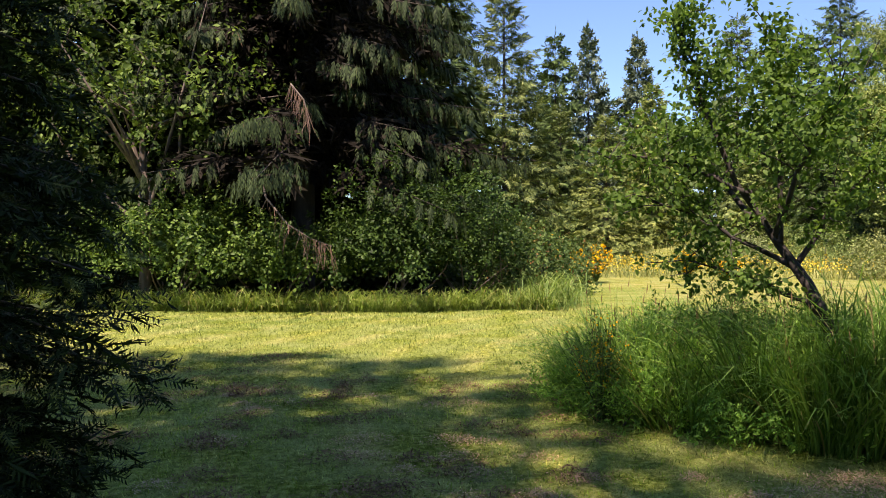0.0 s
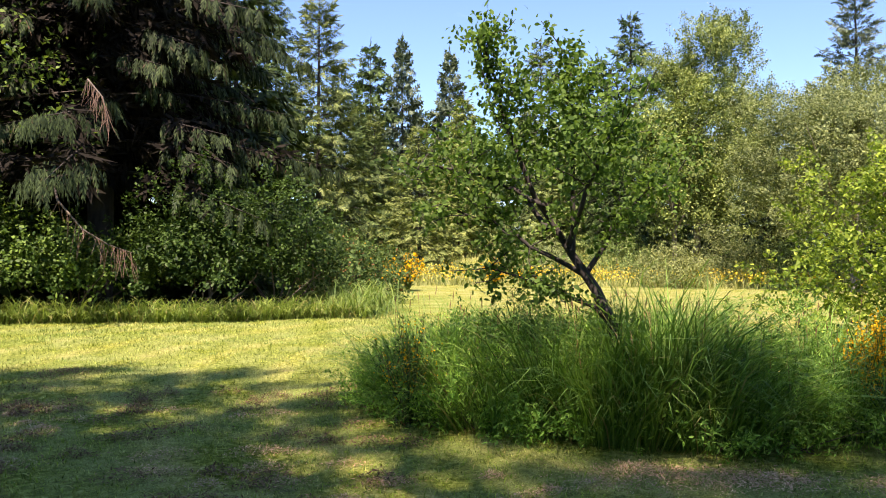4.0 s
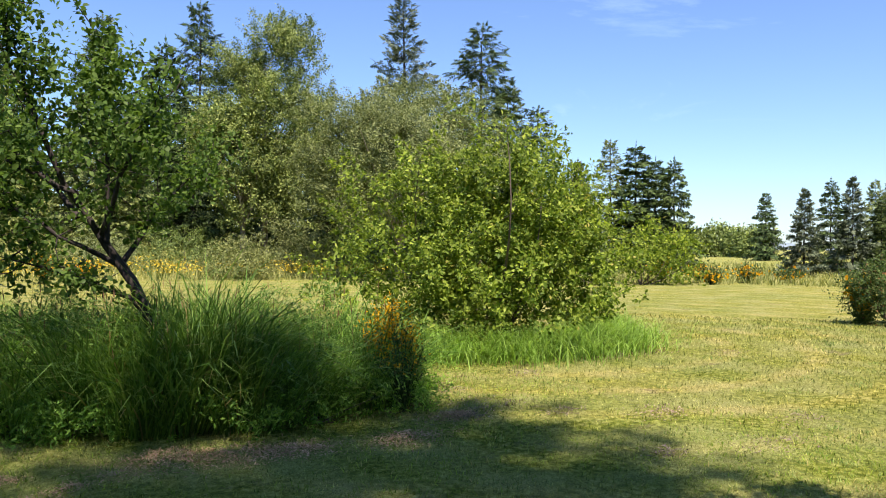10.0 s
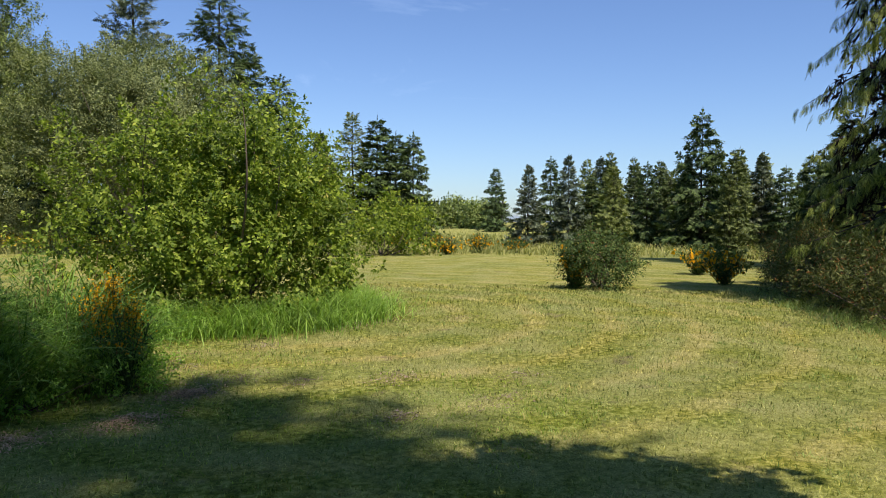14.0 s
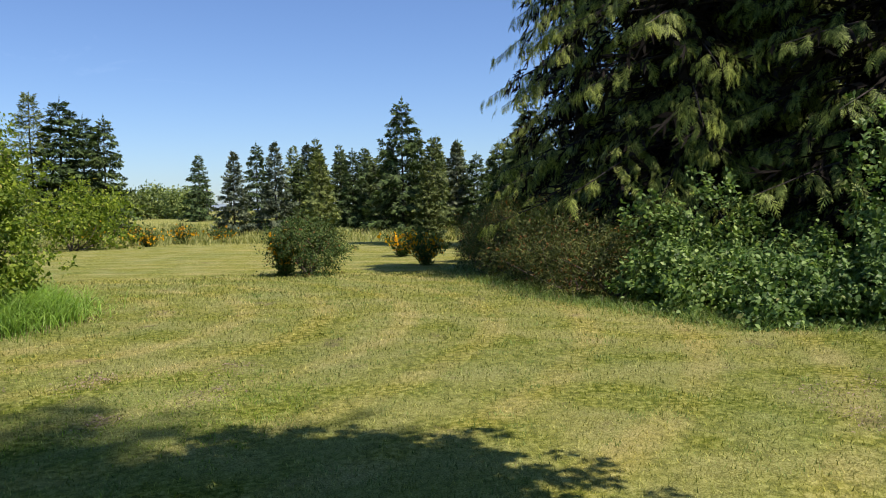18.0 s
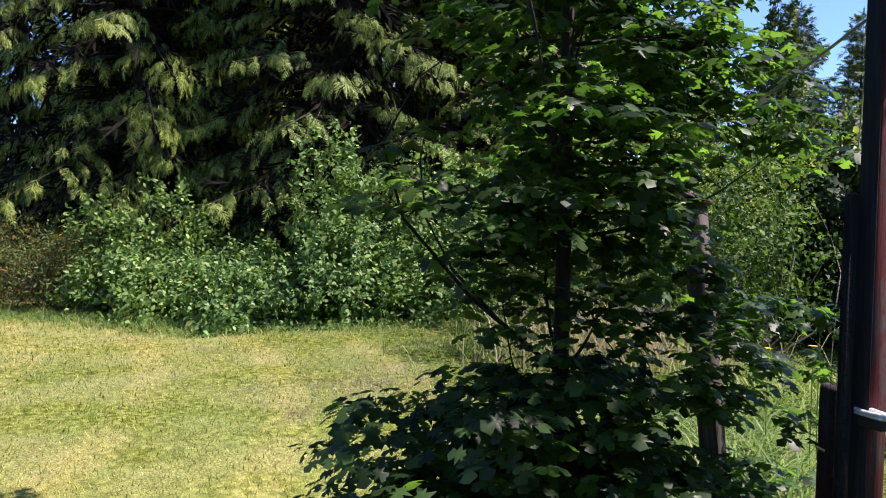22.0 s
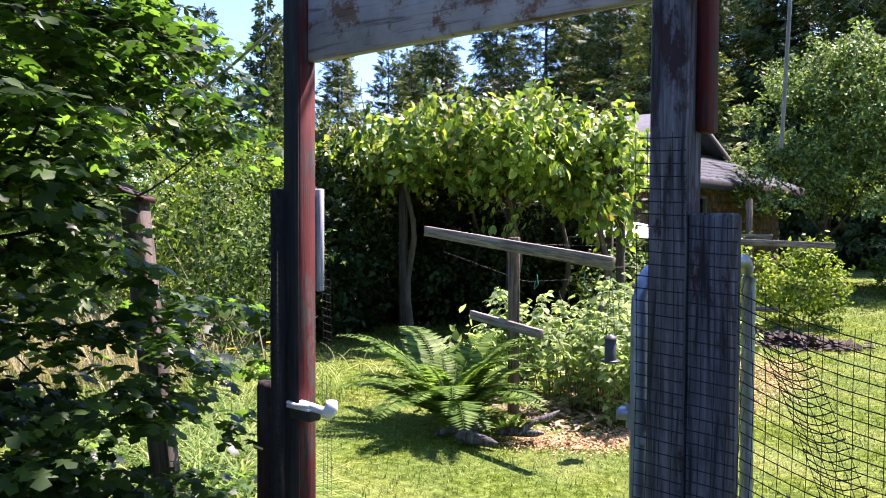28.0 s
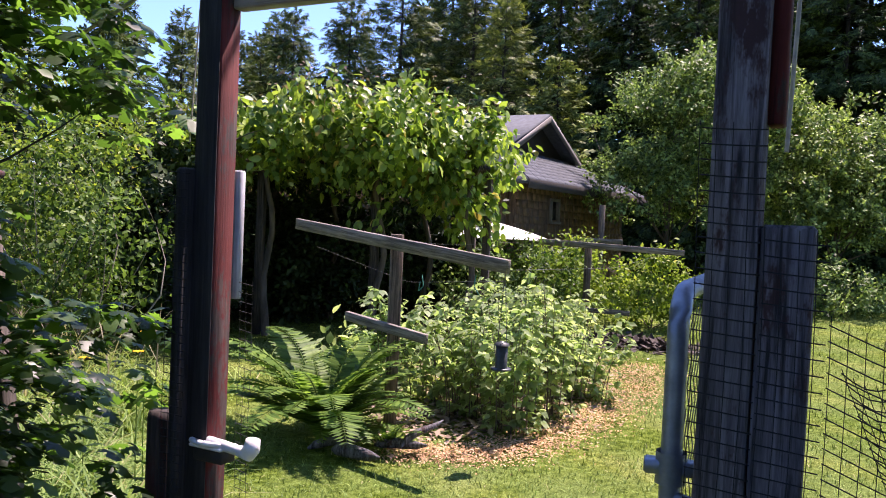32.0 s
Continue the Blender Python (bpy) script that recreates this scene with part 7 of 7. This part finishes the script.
for k, (x, y, w, h) in enumerate([(1.05, -14.2, 0.55, 1.15), (2.75, -13.3, 0.7, 1.2), (3.4, -12.9, 0.7, 1.1), (2.2, -14.8, 0.6, 1.1), (-0.8, -17.6, 0.75, 0.85), (-2.2, -17.0, 0.75, 0.75), (2.9, -15.2, 0.8, 0.9)]):
    shrub("garden_shrub", "leafy low garden shrub near the house", "shrub", (x, y, z_at(x, y)), [((0, 0, h * 0.5), (w, w, h * 0.55))], 170, 18, 0.08, 0.09, (M_HAZEL, M_SHRUB, M_LILAC)[k % 3], 490 + k, LEAF, 8, 0.01, "garden shrubs")

# longer grass in the garden lawn
rng = np.random.default_rng(499)
x, y = rng.uniform(-1.2, 4.2, 11000), rng.uniform(-9.5, -3.2, 11000)
ok = np.sin(3.1 * x + 1.3 * y) + np.sin(2.3 * y - 1.7 * x) + rng.normal(0, 0.7, 11000) > -0.3
x, y = x[ok], y[ok]
grass_patch("garden_grass", "longer green grass in the garden lawn", on_land(x, y), 0.055, 0.006, M_GRASS_LIT, 498, 1.2)

# grass and flowers between the maple and the gate
rng = np.random.default_rng(500)
n = 5200
s = rng.uniform(0, 1, n)
x, y = 2.4 + 1.8 * s + rng.normal(0, 0.22, n), -3.5 - 1.1 * s + rng.normal(0, 0.22, n)
ok = np.degrees(np.arctan2(x - 0.1, y + 0.74)) < 141.5
x, y = x[ok], y[ok]
grass_patch("rank_grass", "rank green grass growing below the maple", on_land(x, y), 0.6, 0.011, M_GRASS_LIT, 501, 0.8)
x, y = rng.normal(6.4, 0.6, 1500), rng.normal(-6.0, 0.5, 1500)
grass_patch("dry_grass", "pale dry standing grass beyond the maple", on_land(x, y), 0.8, 0.011, M_DRY, 502, 0.4)
x, y = rng.uniform(4.2, 8.5, 4500), rng.normal(-6.2, 0.6, 4500)
grass_patch("rank_grass", "uncut grass between the maple and the brambles", on_land(x, y), 0.45, 0.012, M_GRASS_LIT, 503, 0.9)
for k, (x, y, h) in enumerate([(2.75, -4.05, 0.98), (2.62, -4.2, 0.9), (2.9, -4.3, 1.02), (2.5, -4.0, 0.8), (3.05, -4.1, 0.92)]):
    ob = thing("yellow_wildflower", "slender yellow wildflower in rank grass", "flower", "wildflowers", (x, y, 0))
    part("stem", tube(Acc(), [(0, 0, -0.02), (0.02, 0, h * 0.5), (0, 0.03, h)], [0.004, 0.003, 0.002], 5), M_GRASS_LIT, ob)
    fl = Acc()
    a = np.linspace(0, 6.28, 7)[:-1]
    scatter(fl, OVATE, np.tile([[0, 0.03, h]], (6, 1)), np.column_stack([np.cos(a), np.sin(a), 0.3 * np.ones(6)]), np.tile([[0, 0, 1.0]], (6, 1)), 0.028, 1.3)
    part("flower_head", fl, M_YELLOW, ob)


# ---- the house ----
def house():
    """A low shingled house: one visible wall, a gable roof with a skirt, bargeboards, chimney."""
    u, inw = np.array([-0.249, -0.968]), np.array([0.968, -0.249])
    base = np.array([3.57, -15.94])
    z0 = 0.2
    ob = thing("house", "low brown shingled house with a grey gabled roof", "house", "", (base[0], base[1], 0), math.degrees(math.atan2(u[1], u[0])))
    # local x along the wall, local y towards the inside
    W, D = 6.4, 9.0
    walls = (("wall", (0, 0.0, -0.2), (W, 0.16, 2.55)), ("wall", (0, 0.16, -0.2), (0.16, D, 2.55)), ("wall", (W - 0.16, 0.16, -0.2), (W, D, 2.55)), ("wall", (0.16, D - 0.16, -0.2), (W - 0.16, D, 2.55)))
    front = None
    for name, lo, hi in walls:
        acc = Acc()
        if lo[1] == 0.0:
            wx0, wx1, wz0, wz1 = 1.72, 2.10, 1.72, 2.12
            for l2, h2 in (((0, 0, -0.2), (wx0, 0.16, 2.55)), ((wx1, 0, -0.2), (W, 0.16, 2.55)), ((wx0, 0, -0.2), (wx1, 0.16, wz0)), ((wx0, 0, wz1), (wx1, 0.16, 2.55))):
                box(acc, l2, h2, 0)
            front = part(name, acc, M_SHINGLE, ob, "brown cedar-shingled wall")
        else:
            part(name, box(acc, lo, hi, 0), M_SHINGLE, ob)
    win = part("window", box(box(box(box(Acc(), (1.68, -0.05, 1.68), (1.74, 0.06, 2.16), 0.004), (2.08, -0.05, 1.68), (2.14, 0.06, 2.16), 0.004), (1.74, -0.05, 2.10), (2.08, 0.06, 2.16), 0.004), (1.66, -0.08, 1.64), (2.16, 0.06, 1.69), 0.004), M_TRIM, ob, "small pale-framed window")
    part("pane", box(Acc(), (1.74, 0.02, 1.69), (2.08, 0.03, 2.10), 0), M_GLASS, win)
    e, rz, ez, ins, gz = 0.5, 4.1, 2.42, 1.05, 3.2
    t = 0.09
    k = (rz - ez) / (W / 2 + e)
    xa, xb = -e + (gz - ez) / k, W + e - (gz - ez) / k

    def slab(name, pts, label=""):
        """A roof plane with thickness and courses of overlapping shingles."""
        p = np.array(pts, float)
        acc = Acc()
        n = len(p)
        v = np.concatenate([p, p - np.array([0, 0, t])])
        acc.add(v, [np.array([list(range(n))]), np.array([[*range(2 * n - 1, n - 1, -1)]]), np.array([[j, j + n, (j + 1) % n + n, (j + 1) % n] for j in range(n)])])
        return part(name, acc, M_ROOF, ob, label)

    left = slab("roof", [(-e, -e, ez), (xa, ins, gz), (xa, ins - 0.3, gz), (W / 2, ins - 0.3, rz), (W / 2, D + e, rz), (-e, D + e, ez)], "grey shingled roof")
    right = slab("roof", [(W + e, -e, ez), (W + e, D + e, ez), (W / 2, D + e, rz), (W / 2, ins - 0.3, rz), (xb, ins - 0.3, gz), (xb, ins, gz)], "grey shingled roof")
    skirt = slab("roof", [(-e, -e, ez), (W + e, -e, ez), (xb, ins, gz), (xa, ins, gz)], "grey shingled skirt roof")
    rows = 9
    for j in range(rows):
        f0, f1 = j / rows, (j + 1) / rows
        lo_a, lo_b = np.array([-e, -e, ez]) * (1 - f0) + np.array([xa, ins, gz]) * f0, np.array([W + e, -e, ez]) * (1 - f0) + np.array([xb, ins, gz]) * f0
        hi_a, hi_b = np.array([-e, -e, ez]) * (1 - f1) + np.array([xa, ins, gz]) * f1, np.array([W + e, -e, ez]) * (1 - f1) + np.array([xb, ins, gz]) * f1
        up = np.array([0, 0, 0.018])
        acc = Acc()
        n = 16
        for i in range(n):
            g0, g1 = i / n + 0.002, (i + 1) / n - 0.002
            q = [lo_a + (lo_b - lo_a) * g0 + up, lo_a + (lo_b - lo_a) * g1 + up, hi_a + (hi_b - hi_a) * g1 + up * 0.3, hi_a + (hi_b - hi_a) * g0 + up * 0.3, lo_a + (lo_b - lo_a) * g0, lo_a + (lo_b - lo_a) * g1]
            acc.add(q, [np.array([[0, 1, 2, 3], [4, 5, 1, 0]])])
        part("shingle_course", acc, M_ROOF, skirt)
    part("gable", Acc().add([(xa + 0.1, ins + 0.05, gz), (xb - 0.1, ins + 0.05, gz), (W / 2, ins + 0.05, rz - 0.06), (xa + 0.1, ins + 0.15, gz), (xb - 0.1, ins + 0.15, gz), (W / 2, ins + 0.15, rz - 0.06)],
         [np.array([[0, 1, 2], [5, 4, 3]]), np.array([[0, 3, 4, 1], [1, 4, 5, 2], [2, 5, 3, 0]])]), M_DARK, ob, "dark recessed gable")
    for x0 in (xa, xb):
        a, b = np.array([x0, ins - 0.32, gz - 0.05]), np.array([W / 2, ins - 0.32, rz - 0.05])
        d = np.array([0, 0, 0.13])
        y = np.array([0, -0.03, 0])
        part("bargeboard", Acc().add([a, b, b - d, a - d, a + y, b + y, b - d + y, a - d + y], [np.array([[0, 1, 2, 3], [4, 7, 6, 5], [0, 4, 5, 1], [3, 2, 6, 7], [0, 3, 7, 4], [1, 5, 6, 2]])]), M_TRIM, ob, "pale bargeboard")
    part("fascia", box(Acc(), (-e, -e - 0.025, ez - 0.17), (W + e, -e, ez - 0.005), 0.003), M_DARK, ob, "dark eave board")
    # chimney
    cx, cy = 4.05, 5.85
    chim = part("chimney", box(Acc(), (cx - 0.36, cy - 0.3, 3.2), (cx + 0.36, cy + 0.3, 4.8), 0.01), M_STONE, ob, "grey block chimney")
    part("cap", box(Acc(), (cx - 0.42, cy - 0.36, 4.8), (cx + 0.42, cy + 0.36, 4.88), 0.01), M_STONE, chim)
    part("hood", box(Acc(), (cx - 0.22, cy - 0.2, 4.88), (cx + 0.22, cy + 0.2, 5.05), 0.02), M_DARK, chim)
    # wall shingles
    rng = np.random.default_rng(510)
    kinds = [box(Acc(), (-w / 2, -0.022, 0), (w / 2, 0.0, 0.165), 0).mesh("shingle", M_SHINGLE) for w in (0.20, 0.235, 0.27)]
    for j in range(11):
        z, x = 0.72 + 0.15 * j, rng.uniform(0, 0.1)
        while x < W - 0.2:
            c = int(rng.integers(3))
            w = (0.20, 0.235, 0.27)[c]
            if not (1.5 < x + w / 2 < 2.3 and 1.5 < z < 2.2):
                o = new("shingle", kinds[c])
                o.parent = front
                o.matrix_basis = pose(x + w / 2, -0.002 - 0.004 * rng.uniform(), z + rng.uniform(-0.008, 0.008), -2.5, 0, 0)
            x += w + 0.006


house()


def canopy():
    ob = thing("garden_canopy", "white cloth canopy half hidden by the vine", "canopy", "", (3.55, -14.0, 0))
    acc = Acc()
    n = 8
    g = np.linspace(-1, 1, n)
    x, y = np.meshgrid(g, g)
    z = 1.62 - 0.26 * np.maximum(np.abs(x), np.abs(y)) ** 1.3
    v = np.stack([x * 0.85, y * 0.7, z], -1).reshape(-1, 3)
    k = (np.arange(n - 1)[:, None] * n + np.arange(n - 1)[None]).ravel()
    acc.add(v, np.column_stack([k, k + 1, k + n + 1, k + n]))
    part("cloth", acc, M_CLOTH, ob, smooth=True)
    for a, b in ((-1, -1), (-1, 1), (1, -1), (1, 1)):
        part("leg", tube(Acc(), [(a * 0.8, b * 0.66, -0.05), (a * 0.8, b * 0.66, 1.36)], [0.016, 0.016], 6), M_TRIM, ob)


canopy()
